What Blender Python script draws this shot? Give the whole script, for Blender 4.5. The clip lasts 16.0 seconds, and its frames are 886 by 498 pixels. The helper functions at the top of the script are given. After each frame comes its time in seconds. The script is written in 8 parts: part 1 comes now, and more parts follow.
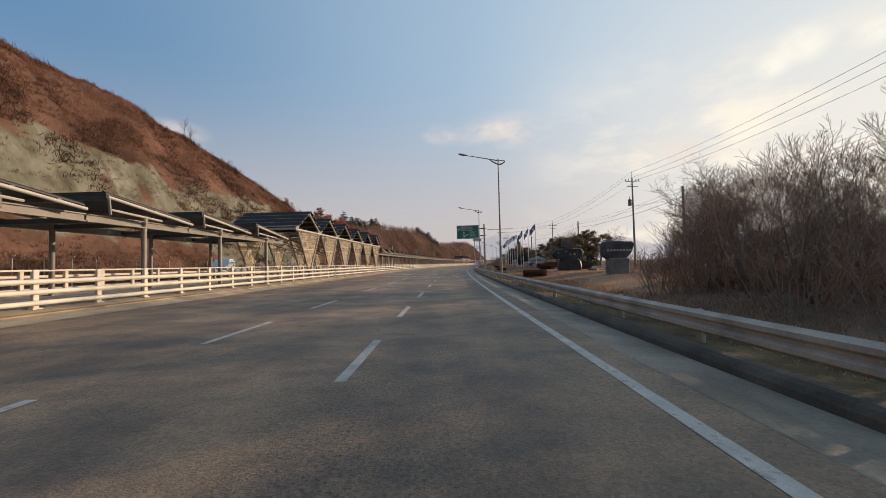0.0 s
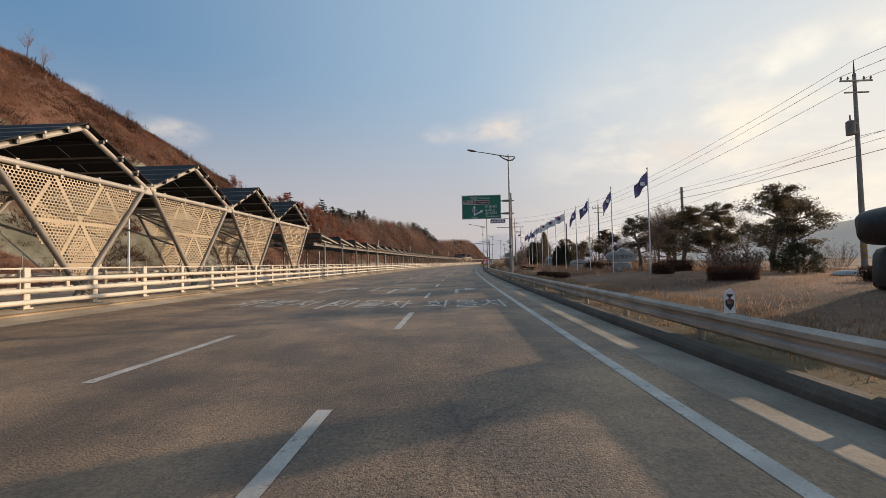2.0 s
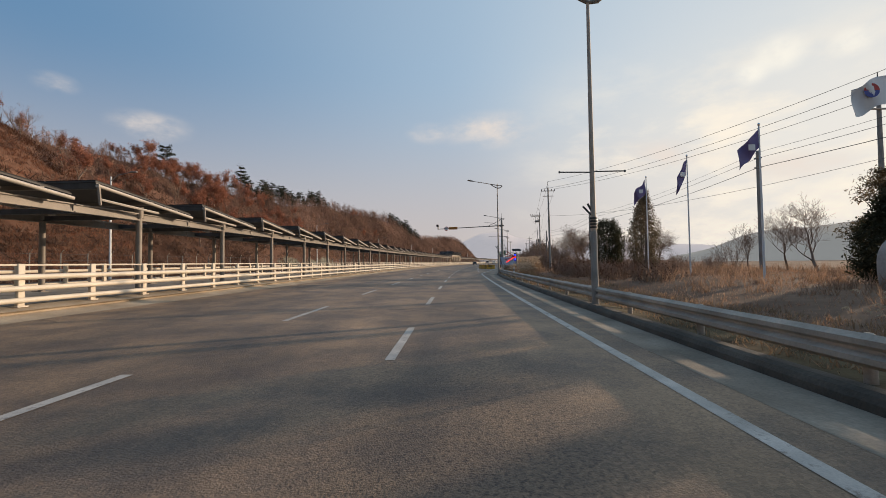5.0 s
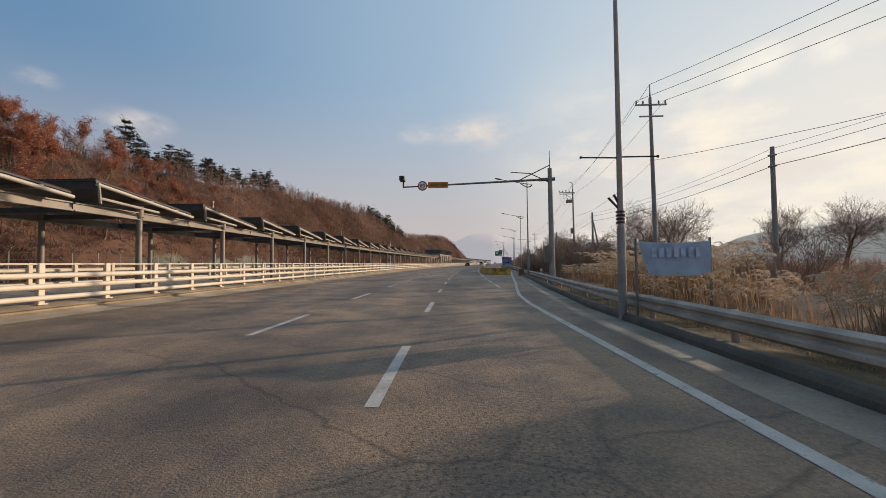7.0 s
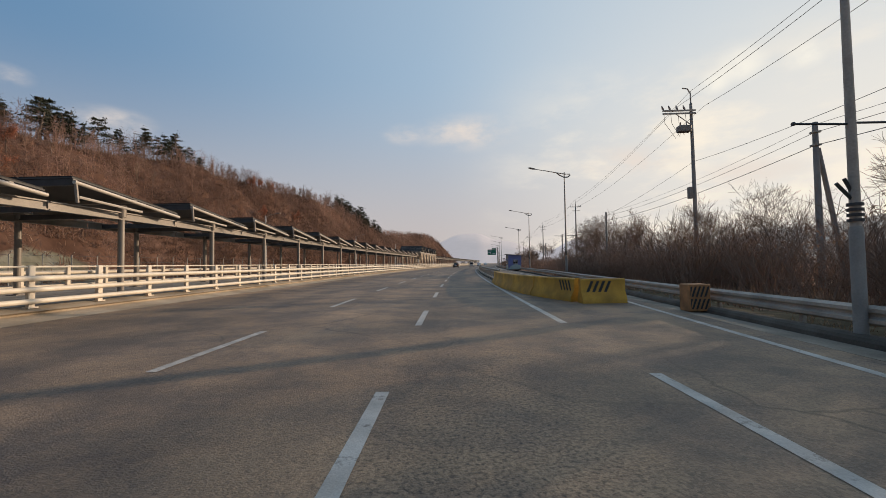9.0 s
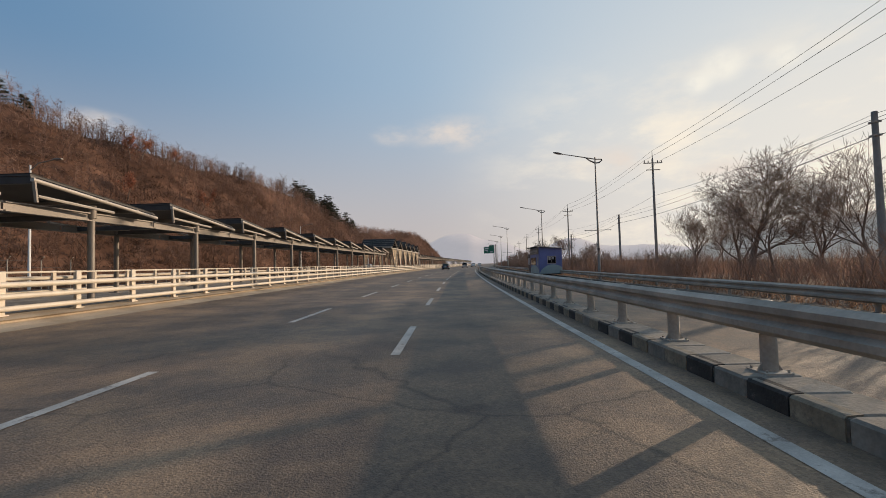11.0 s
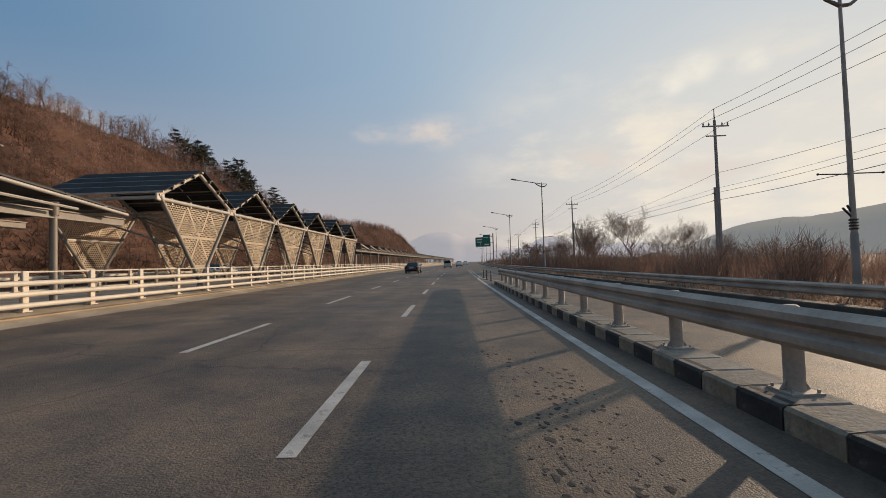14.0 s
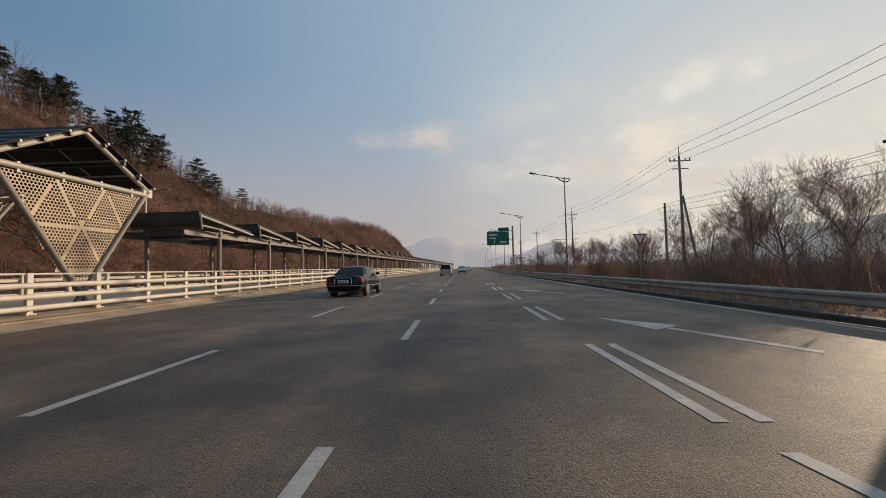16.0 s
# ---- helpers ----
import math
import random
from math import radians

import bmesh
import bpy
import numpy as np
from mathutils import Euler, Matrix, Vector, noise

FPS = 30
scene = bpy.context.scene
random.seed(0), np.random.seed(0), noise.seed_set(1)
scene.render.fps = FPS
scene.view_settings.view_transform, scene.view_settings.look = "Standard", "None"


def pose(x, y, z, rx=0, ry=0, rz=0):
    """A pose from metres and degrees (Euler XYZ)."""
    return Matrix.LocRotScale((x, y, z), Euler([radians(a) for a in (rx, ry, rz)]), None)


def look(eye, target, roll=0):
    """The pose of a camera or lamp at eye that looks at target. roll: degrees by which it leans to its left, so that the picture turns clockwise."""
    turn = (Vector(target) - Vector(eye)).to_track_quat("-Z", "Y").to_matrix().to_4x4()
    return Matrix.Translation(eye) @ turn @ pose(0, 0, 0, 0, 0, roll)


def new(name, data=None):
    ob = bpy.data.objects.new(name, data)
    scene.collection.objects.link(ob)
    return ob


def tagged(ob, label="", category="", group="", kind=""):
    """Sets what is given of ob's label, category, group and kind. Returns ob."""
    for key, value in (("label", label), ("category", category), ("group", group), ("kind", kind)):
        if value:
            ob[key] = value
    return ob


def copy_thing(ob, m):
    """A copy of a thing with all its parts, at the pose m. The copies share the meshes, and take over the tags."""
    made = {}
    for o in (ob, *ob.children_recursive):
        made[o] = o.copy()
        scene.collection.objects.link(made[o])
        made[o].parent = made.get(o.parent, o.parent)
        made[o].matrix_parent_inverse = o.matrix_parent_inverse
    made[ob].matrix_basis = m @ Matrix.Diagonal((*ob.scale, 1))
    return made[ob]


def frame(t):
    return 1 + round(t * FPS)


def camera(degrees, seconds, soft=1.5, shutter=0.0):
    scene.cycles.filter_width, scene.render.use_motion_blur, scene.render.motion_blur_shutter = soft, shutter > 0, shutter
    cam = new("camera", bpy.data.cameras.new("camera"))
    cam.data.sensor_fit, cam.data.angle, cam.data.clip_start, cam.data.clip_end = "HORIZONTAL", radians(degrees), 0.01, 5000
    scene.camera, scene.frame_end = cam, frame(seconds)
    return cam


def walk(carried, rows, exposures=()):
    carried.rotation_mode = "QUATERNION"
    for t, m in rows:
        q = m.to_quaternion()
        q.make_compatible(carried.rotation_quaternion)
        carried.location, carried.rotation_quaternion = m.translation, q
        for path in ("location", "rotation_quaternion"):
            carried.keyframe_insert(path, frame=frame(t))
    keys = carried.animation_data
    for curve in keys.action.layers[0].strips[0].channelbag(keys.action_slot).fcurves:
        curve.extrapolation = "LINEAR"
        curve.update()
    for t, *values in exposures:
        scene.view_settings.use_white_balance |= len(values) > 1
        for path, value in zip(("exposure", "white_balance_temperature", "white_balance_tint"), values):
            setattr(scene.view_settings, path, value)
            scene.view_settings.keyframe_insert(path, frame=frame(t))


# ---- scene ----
cam = camera(93.74, 16.0, 0.65)
ROWS = [
    (0.0, 0.269, 0.000, 1.405, 92.07, 1.41, 0.30),
    (0.5, 0.302, 8.194, 1.405, 92.09, 1.48, 0.27),
    (1.0, 0.375, 16.350, 1.405, 92.07, 1.46, 0.26),
    (1.5, 0.484, 24.465, 1.405, 91.99, 1.31, 0.28),
    (2.0, 0.629, 32.667, 1.405, 91.96, 1.23, 0.24),
    (2.5, 0.813, 41.070, 1.405, 92.05, 1.37, 0.06),
    (3.0, 1.031, 49.594, 1.405, 92.14, 1.45, -0.18),
    (3.5, 1.274, 58.118, 1.405, 92.09, 1.22, -0.40),
    (4.0, 1.548, 66.554, 1.405, 91.99, 0.90, -0.69),
    (4.5, 1.861, 74.851, 1.405, 91.91, 0.79, -1.15),
    (5.0, 2.229, 83.076, 1.405, 91.86, 0.84, -1.72),
    (5.5, 2.670, 91.323, 1.405, 91.81, 0.94, -2.31),
    (6.0, 3.180, 99.649, 1.405, 91.78, 1.00, -2.81),
    (6.5, 3.744, 108.081, 1.405, 91.84, 0.87, -3.10),
    (7.0, 4.351, 116.606, 1.405, 91.98, 0.61, -3.18),
    (7.5, 5.003, 125.116, 1.405, 92.08, 0.56, -3.36),
    (8.0, 5.711, 133.560, 1.405, 92.08, 0.86, -3.85),
    (8.5, 6.507, 142.033, 1.405, 92.04, 1.05, -4.50),
    (9.0, 7.398, 150.607, 1.405, 92.05, 0.89, -5.11),
    (9.5, 8.329, 159.248, 1.405, 92.07, 0.82, -5.60),
    (10.0, 9.299, 167.896, 1.405, 92.08, 1.05, -5.94),
    (10.5, 10.389, 176.481, 1.405, 92.11, 1.35, -6.22),
    (11.0, 11.606, 184.966, 1.405, 92.15, 1.55, -6.52),
    (11.5, 12.862, 193.370, 1.405, 92.10, 1.62, -6.83),
    (12.0, 14.122, 201.742, 1.405, 91.95, 1.55, -7.20),
    (12.5, 15.428, 210.163, 1.405, 91.81, 1.39, -7.68),
    (13.0, 16.794, 218.626, 1.405, 91.74, 1.28, -8.26),
    (13.5, 18.184, 227.011, 1.405, 91.75, 1.43, -8.77),
    (14.0, 19.592, 235.313, 1.405, 91.86, 1.78, -9.13),
    (14.5, 21.050, 243.679, 1.405, 92.06, 1.92, -9.38),
    (15.0, 22.561, 252.162, 1.405, 92.30, 1.74, -9.51),
    (15.5, 24.076, 260.685, 1.405, 92.48, 1.51, -9.46),
    (16.0, 25.587, 269.200, 1.405, 92.59, 1.36, -9.24),
]
walk(cam, [(t, pose(x, y, z, rx, ry, rz)) for t, x, y, z, rx, ry, rz in ROWS],
     [(0.0, -0.1), (4.0, -0.16), (9.0, -0.2), (11.5, -0.25), (13.0, -0.28), (14.5, -0.38), (16.0, -0.44)])

BENDS = [(-60, 0.000724), (0, 0.000724), (40, 0.000599), (80, 0.000722), (120, 0.000682), (160, 0.000786), (200, 0.000824), (240, 0.000628), (280, 0.000545), (340, 0.000212), (420, 0.000085), (600, 0.000042)]

# ---- the road's own coordinates: s metres along, u to the right, z up ----
SG = np.arange(-400.0, 1400.0, 1.0)
TH = np.cumsum(np.interp(SG, [b[0] for b in BENDS], [b[1] for b in BENDS], left=0.0, right=0.0))
TH -= TH[400]
PX, PY = np.cumsum(np.sin(TH)), np.cumsum(np.cos(TH))
PX, PY = PX - PX[400], PY - PY[400]


def heading(s):
    return float(np.interp(s, SG, TH))


def at(s, u, z=0.0):
    th = heading(s)
    over = s - min(max(s, SG[0]), SG[-1])
    return Vector((float(np.interp(s, SG, PX)) + u * math.cos(th) + over * math.sin(th),
                   float(np.interp(s, SG, PY)) - u * math.sin(th) + over * math.cos(th), z))


def stand(s, u, z=0.0, turn=0.0):
    """The pose of a thing that stands at s, u and faces along the road."""
    p = at(s, u, z)
    return pose(p.x, p.y, p.z, 0, 0, turn - math.degrees(heading(s)))


def smooth(a, b, x):
    t = min(1.0, max(0.0, (x - a) / (b - a)))
    return t * t * (3 - 2 * t)


def road_z(u):
    return max(0.0, -(u + 1.0) * 0.024)


# ---- world, sun, exposure ----
SUN_AZ, SUN_EL = 61.5, 11.5
SCRAPS = ((41.5, 21.0, 0.05), (47.0, 20.3, 0.036), (39.0, 19.8, 0.036))
world = bpy.data.worlds.new("sky")
scene.world = world
world.use_nodes = True
wn, wl = world.node_tree.nodes, world.node_tree.links
wn.clear()


def vmath(op, a, b=None):
    """A vector sum in the sky's nodes; b may be a socket or three numbers."""
    n = wn.new("ShaderNodeVectorMath")
    n.operation = op
    wl.new(a, n.inputs[0])
    if b is not None:
        if isinstance(b, tuple):
            n.inputs[1].default_value = b
        else:
            wl.new(b, n.inputs[1])
    return n.outputs["Value"] if op == "LENGTH" else n.outputs["Vector"]


def over(fac, under, color, mode="MIX"):
    n = wn.new("ShaderNodeMixRGB")
    n.blend_type = mode
    for key, v in (("Fac", fac), ("Color1", under), ("Color2", color)):
        if isinstance(v, (int, float, tuple)):
            n.inputs[key].default_value = v
        else:
            wl.new(v, n.inputs[key])
    return n.outputs["Color"]


def ranged(v, a, b, c, d):
    n = wn.new("ShaderNodeMapRange")
    n.interpolation_type = "SMOOTHSTEP"
    for key, x in (("From Min", a), ("From Max", b), ("To Min", c), ("To Max", d)):
        n.inputs[key].default_value = x
    wl.new(v, n.inputs["Value"])
    return n.outputs["Result"]


def times(a, b):
    n = wn.new("ShaderNodeMath")
    n.operation = "MULTIPLY"
    for k, v in enumerate((a, b)):
        if isinstance(v, (int, float)):
            n.inputs[k].default_value = v
        else:
            wl.new(v, n.inputs[k])
    return n.outputs["Value"]


sky = wn.new("ShaderNodeTexSky")
sky.sky_type, sky.sun_disc = "NISHITA", False
sky.sun_elevation, sky.sun_rotation = radians(SUN_EL), radians(SUN_AZ)
sky.air_density, sky.dust_density, sky.ozone_density, sky.altitude = 1.0, 1.6, 1.6, 60
tc = wn.new("ShaderNodeTexCoord")
way = tc.outputs["Generated"]
sep = wn.new("ShaderNodeSeparateXYZ")
wl.new(way, sep.inputs["Vector"])
# thin high haze softens the glare round the sun
soft = vmath("DIVIDE", vmath("MULTIPLY", sky.outputs["Color"], (9.5, 8.8, 8.0)), vmath("ADD", sky.outputs["Color"], (9.5, 8.8, 8.0)))
tone = over(0.62, soft, (1.0, 2.25, 4.0, 1))
# the air brightens towards the sun
sunward = wn.new("ShaderNodeVectorMath")
sunward.operation = "DOT_PRODUCT"
sunward.inputs[1].default_value = (math.sin(radians(SUN_AZ)) * math.cos(radians(SUN_EL)), math.cos(radians(SUN_AZ)) * math.cos(radians(SUN_EL)), math.sin(radians(SUN_EL)))
wl.new(way, sunward.inputs[0])
tone = over(ranged(sunward.outputs["Value"], -0.3, 0.98, 0.0, 0.85), tone, (3.45, 4.4, 5.3, 1))
tone = over(ranged(sep.outputs["Z"], 0.44, -0.03, 0.0, 0.92), tone, (4.35, 3.75, 3.5, 1))
tone = over(times(ranged(sunward.outputs["Value"], 0.52, 1.08, 0.0, 0.92), ranged(sep.outputs["Z"], 0.6, 0.2, 0.45, 1.0)), tone, (6.6, 6.25, 5.65, 1))


def cloud_noise(scale, detail, offset, squash):
    mp, nz = wn.new("ShaderNodeMapping"), wn.new("ShaderNodeTexNoise")
    mp.inputs["Scale"].default_value, mp.inputs["Location"].default_value = (1, 1, squash), offset
    nz.inputs["Scale"].default_value, nz.inputs["Detail"].default_value, nz.inputs["Roughness"].default_value = scale, detail, 0.6
    wl.new(way, mp.inputs["Vector"])
    wl.new(mp.outputs["Vector"], nz.inputs["Vector"])
    return nz.outputs["Fac"]


def puff(az, el, wide, tall):
    """How near the way is to a cloud's middle, from 1 to 0."""
    a, e = radians(az), radians(el)
    mid = (math.sin(a) * math.cos(e), math.cos(a) * math.cos(e), math.sin(e))
    d = vmath("MULTIPLY", vmath("SUBTRACT", way, mid), (1 / wide, 1 / wide, 1 / tall))
    return ranged(vmath("LENGTH", d), 1.0, 0.15, 0.0, 1.0)


billow = ranged(cloud_noise(8.0, 6, (0.3, 0.2, 0.1), 2.0), 0.36, 0.70, 0.0, 1.0)
# the low bank of cloud towards the sun, then single small clouds
bank = times(ranged(cloud_noise(4.2, 8, (1.3, 0.4, 0.9), 2.6), 0.42, 0.66, 0.0, 0.9), times(ranged(sep.outputs["X"], 0.12, 0.55, 0.0, 1.0), ranged(sep.outputs["Z"], 0.46, 0.22, 0.0, 1.0)))
tone = over(bank, tone, (7.5, 6.7, 5.55, 1))
for c_az, c_el, c_w, c_t, c_k in ((8.8, 17.6, 0.15, 0.05, 0.8), (0.0, 17.4, 0.07, 0.03, 0.5), (-33.5, 15.6, 0.085, 0.035, 0.75), (-41.5, 18.2, 0.04, 0.022, 0.5), (27, 12.5, 0.2, 0.05, 0.6), (32, 12.0, 0.1, 0.035, 0.7), (42, 9.6, 0.13, 0.035, 0.7)):
    tone = over(times(times(puff(c_az, c_el, c_w, c_t), billow), c_k), tone, (6.2, 5.4, 4.75, 1))
# two bright scraps of cloud high beside the sun
scrap = ranged(cloud_noise(16.0, 6, (0.8, 0.1, 0.4), 1.4), 0.3, 0.6, 0.25, 1.0)
for c_az, c_el, c_w in SCRAPS:
    tone = over(times(puff(c_az, c_el, c_w, c_w * 0.8), scrap), tone, (6.9, 6.6, 5.9, 1))
bg = wn.new("ShaderNodeBackground")
bg.inputs["Strength"].default_value = 0.155
wl.new(tone, bg.inputs["Color"])
wout = wn.new("ShaderNodeOutputWorld")
wl.new(bg.outputs["Background"], wout.inputs["Surface"])

sun_data = bpy.data.lights.new("sun", "SUN")
sun_data.energy, sun_data.angle, sun_data.color = 4.6, radians(0.6), (1.0, 0.76, 0.53)
sun = new("sun", sun_data)
az, el = radians(SUN_AZ), radians(SUN_EL)
sun.matrix_world = look((math.sin(az) * math.cos(el) * 50, math.cos(az) * math.cos(el) * 50, math.sin(el) * 50), (0, 0, 0))


# ---- materials ----
def material(name, color, rough=0.6, metal=0.0, vary=0.25, scale=3.0, fine=40.0, bump=0.1, tint=None, spec=0.5, random_shade=0.0, alpha=None):
    m = bpy.data.materials.new(name)
    m.use_nodes = True
    n, l = m.node_tree.nodes, m.node_tree.links
    b = n["Principled BSDF"]
    b.inputs["Roughness"].default_value, b.inputs["Metallic"].default_value = rough, metal
    b.inputs["Specular IOR Level"].default_value = spec
    tc = n.new("ShaderNodeTexCoord")
    n1, n2 = n.new("ShaderNodeTexNoise"), n.new("ShaderNodeTexNoise")
    n1.inputs["Scale"].default_value, n1.inputs["Detail"].default_value = scale, 6
    n2.inputs["Scale"].default_value, n2.inputs["Detail"].default_value = fine, 4
    l.new(tc.outputs["Object"], n1.inputs["Vector"])
    l.new(tc.outputs["Object"], n2.inputs["Vector"])
    dark = [c * (1 - vary) for c in color]
    light = [min(1.0, c * (1 + vary)) for c in (tint or color)]
    r = n.new("ShaderNodeValToRGB")
    r.color_ramp.elements[0].color, r.color_ramp.elements[1].color = (*dark, 1), (*light, 1)
    r.color_ramp.elements[0].position, r.color_ramp.elements[1].position = 0.32, 0.68
    l.new(n1.outputs["Fac"], r.inputs["Fac"])
    mx = n.new("ShaderNodeMixRGB")
    mx.blend_type, mx.inputs["Fac"].default_value = "OVERLAY", min(1.0, vary * 1.4)
    l.new(r.outputs["Color"], mx.inputs["Color1"])
    l.new(n2.outputs["Color"], mx.inputs["Color2"])
    bw = n.new("ShaderNodeRGBToBW")
    l.new(n2.outputs["Color"], bw.inputs["Color"])
    l.new(bw.outputs["Val"], mx.inputs["Color2"])
    out = mx.outputs["Color"]
    if random_shade:
        oi, hsv, mr = n.new("ShaderNodeObjectInfo"), n.new("ShaderNodeHueSaturation"), n.new("ShaderNodeMapRange")
        mr.inputs["To Min"].default_value, mr.inputs["To Max"].default_value = 1 - random_shade, 1 + random_shade
        l.new(oi.outputs["Random"], mr.inputs["Value"])
        l.new(mr.outputs["Result"], hsv.inputs["Value"])
        l.new(out, hsv.inputs["Color"])
        out = hsv.outputs["Color"]
    l.new(out, b.inputs["Base Color"])
    if bump:
        bp = n.new("ShaderNodeBump")
        bp.inputs["Strength"].default_value, bp.inputs["Distance"].default_value = bump, 0.02
        l.new(n2.outputs["Fac"], bp.inputs["Height"])
        l.new(bp.outputs["Normal"], b.inputs["Normal"])
    return m


def island_vary(m, amount):
    """Lets each loose piece of a joined mesh have its own shade."""
    n, l = m.node_tree.nodes, m.node_tree.links
    b = n["Principled BSDF"]
    src = b.inputs["Base Color"].links[0].from_socket
    g, hsv, mr = n.new("ShaderNodeNewGeometry"), n.new("ShaderNodeHueSaturation"), n.new("ShaderNodeMapRange")
    mr.inputs["To Min"].default_value, mr.inputs["To Max"].default_value = 1 - amount, 1 + amount
    l.new(g.outputs["Random Per Island"], mr.inputs["Value"])
    l.new(mr.outputs["Result"], hsv.inputs["Value"])
    l.new(src, hsv.inputs["Color"])
    l.new(hsv.outputs["Color"], b.inputs["Base Color"])
    return m


def leafy(m, amount=0.35):
    """Thin leaves let some light through."""
    n, l = m.node_tree.nodes, m.node_tree.links
    b = n["Principled BSDF"]
    tr, mix, out = n.new("ShaderNodeBsdfTranslucent"), n.new("ShaderNodeMixShader"), n["Material Output"]
    l.new(b.inputs["Base Color"].links[0].from_socket, tr.inputs["Color"])
    mix.inputs["Fac"].default_value = amount
    l.new(b.outputs["BSDF"], mix.inputs[1])
    l.new(tr.outputs["BSDF"], mix.inputs[2])
    l.new(mix.outputs["Shader"], out.inputs["Surface"])
    return m


def asphalt():
    m = material("asphalt", (0.118, 0.090, 0.068), 0.68, 0, 0.22, 0.22, 55.0, 0.5, None, 0.5)
    n, l = m.node_tree.nodes, m.node_tree.links
    b = n["Principled BSDF"]
    src = b.inputs["Base Color"].links[0].from_socket
    tc = n.new("ShaderNodeTexCoord")
    # worn lanes and patches, stretched along the road
    mp, big = n.new("ShaderNodeMapping"), n.new("ShaderNodeTexNoise")
    mp.inputs["Scale"].default_value = (0.55, 0.06, 1)
    big.inputs["Scale"].default_value, big.inputs["Detail"].default_value = 1.0, 5
    l.new(tc.outputs["UV"], mp.inputs["Vector"])
    l.new(mp.outputs["Vector"], big.inputs["Vector"])
    r = n.new("ShaderNodeValToRGB")
    r.color_ramp.elements[0].position, r.color_ramp.elements[1].position = 0.35, 0.66
    r.color_ramp.elements[0].color, r.color_ramp.elements[1].color = (0.70, 0.69, 0.69, 1), (1.32, 1.24, 1.14, 1)
    l.new(big.outputs["Fac"], r.inputs["Fac"])
    mul = n.new("ShaderNodeMixRGB")
    mul.blend_type, mul.inputs["Fac"].default_value = "MULTIPLY", 1.0
    l.new(src, mul.inputs["Color1"])
    l.new(r.outputs["Color"], mul.inputs["Color2"])
    # the first stretch is older, paler and browner than the rest
    sepu, old = n.new("ShaderNodeSeparateXYZ"), n.new("ShaderNodeMapRange")
    l.new(tc.outputs["UV"], sepu.inputs["Vector"])
    old.inputs["From Min"].default_value, old.inputs["From Max"].default_value = 262.0, 165.0
    l.new(sepu.outputs["Y"], old.inputs["Value"])
    aged = n.new("ShaderNodeMixRGB")
    aged.blend_type, aged.inputs["Color2"].default_value = "MULTIPLY", (1.78, 1.69, 1.57, 1)
    l.new(old.outputs["Result"], aged.inputs["Fac"])
    l.new(mul.outputs["Color"], aged.inputs["Color1"])
    # blotches a metre or two across, some brown with dust, some bluish with old oil
    blot, br_ = n.new("ShaderNodeTexNoise"), n.new("ShaderNodeValToRGB")
    blot.inputs["Scale"].default_value, blot.inputs["Detail"].default_value, blot.inputs["Roughness"].default_value = 0.75, 6, 0.62
    l.new(tc.outputs["UV"], blot.inputs["Vector"])
    br_.color_ramp.elements[0].position, br_.color_ramp.elements[1].position = 0.40, 0.60
    br_.color_ramp.elements[0].color, br_.color_ramp.elements[1].color = (0.74, 0.75, 0.79, 1), (1.34, 1.27, 1.15, 1)
    l.new(blot.outputs["Fac"], br_.inputs["Fac"])
    blotted = n.new("ShaderNodeMixRGB")
    blotted.blend_type, blotted.inputs["Fac"].default_value = "MULTIPLY", 1.0
    l.new(aged.outputs["Color"], blotted.inputs["Color1"])
    l.new(br_.outputs["Color"], blotted.inputs["Color2"])
    mul = blotted
    # stone grains
    vor = n.new("ShaderNodeTexVoronoi")
    vor.inputs["Scale"].default_value = 38.0
    l.new(tc.outputs["UV"], vor.inputs["Vector"])
    gr = n.new("ShaderNodeValToRGB")
    gr.color_ramp.elements[0].color, gr.color_ramp.elements[1].color = (0.62, 0.62, 0.62, 1), (1.35, 1.33, 1.3, 1)
    bw = n.new("ShaderNodeRGBToBW")
    l.new(vor.outputs["Color"], bw.inputs["Color"])
    l.new(bw.outputs["Val"], gr.inputs["Fac"])
    mul2 = n.new("ShaderNodeMixRGB")
    mul2.blend_type, mul2.inputs["Fac"].default_value = "MULTIPLY", 0.8
    l.new(mul.outputs["Color"], mul2.inputs["Color1"])
    l.new(gr.outputs["Color"], mul2.inputs["Color2"])
    # rough, ravelled surface along the middle lane
    rough, lane, patch = n.new("ShaderNodeTexNoise"), n.new("ShaderNodeMapRange"), n.new("ShaderNodeTexNoise")
    rough.inputs["Scale"].default_value, patch.inputs["Scale"].default_value, patch.inputs["Detail"].default_value = 26.0, 0.5, 5
    rough.inputs["Detail"].default_value, rough.inputs["Roughness"].default_value = 3, 0.65
    l.new(tc.outputs["UV"], rough.inputs["Vector"])
    l.new(mp.outputs["Vector"], patch.inputs["Vector"])
    far_u = n.new("ShaderNodeMath")
    far_u.operation = "ABSOLUTE"
    l.new(sepu.outputs["X"], far_u.inputs[0])
    lane.interpolation_type = "SMOOTHSTEP"
    lane.inputs["From Min"].default_value, lane.inputs["From Max"].default_value = 1.9, 0.5
    l.new(far_u.outputs["Value"], lane.inputs["Value"])
    pm = n.new("ShaderNodeMapRange")
    pm.inputs["From Min"].default_value, pm.inputs["From Max"].default_value = 0.34, 0.50
    l.new(patch.outputs["Fac"], pm.inputs["Value"])
    amount = n.new("ShaderNodeMath")
    amount.operation = "MULTIPLY"
    l.new(lane.outputs["Result"], amount.inputs[0])
    l.new(pm.outputs["Result"], amount.inputs[1])
    rr = n.new("ShaderNodeValToRGB")
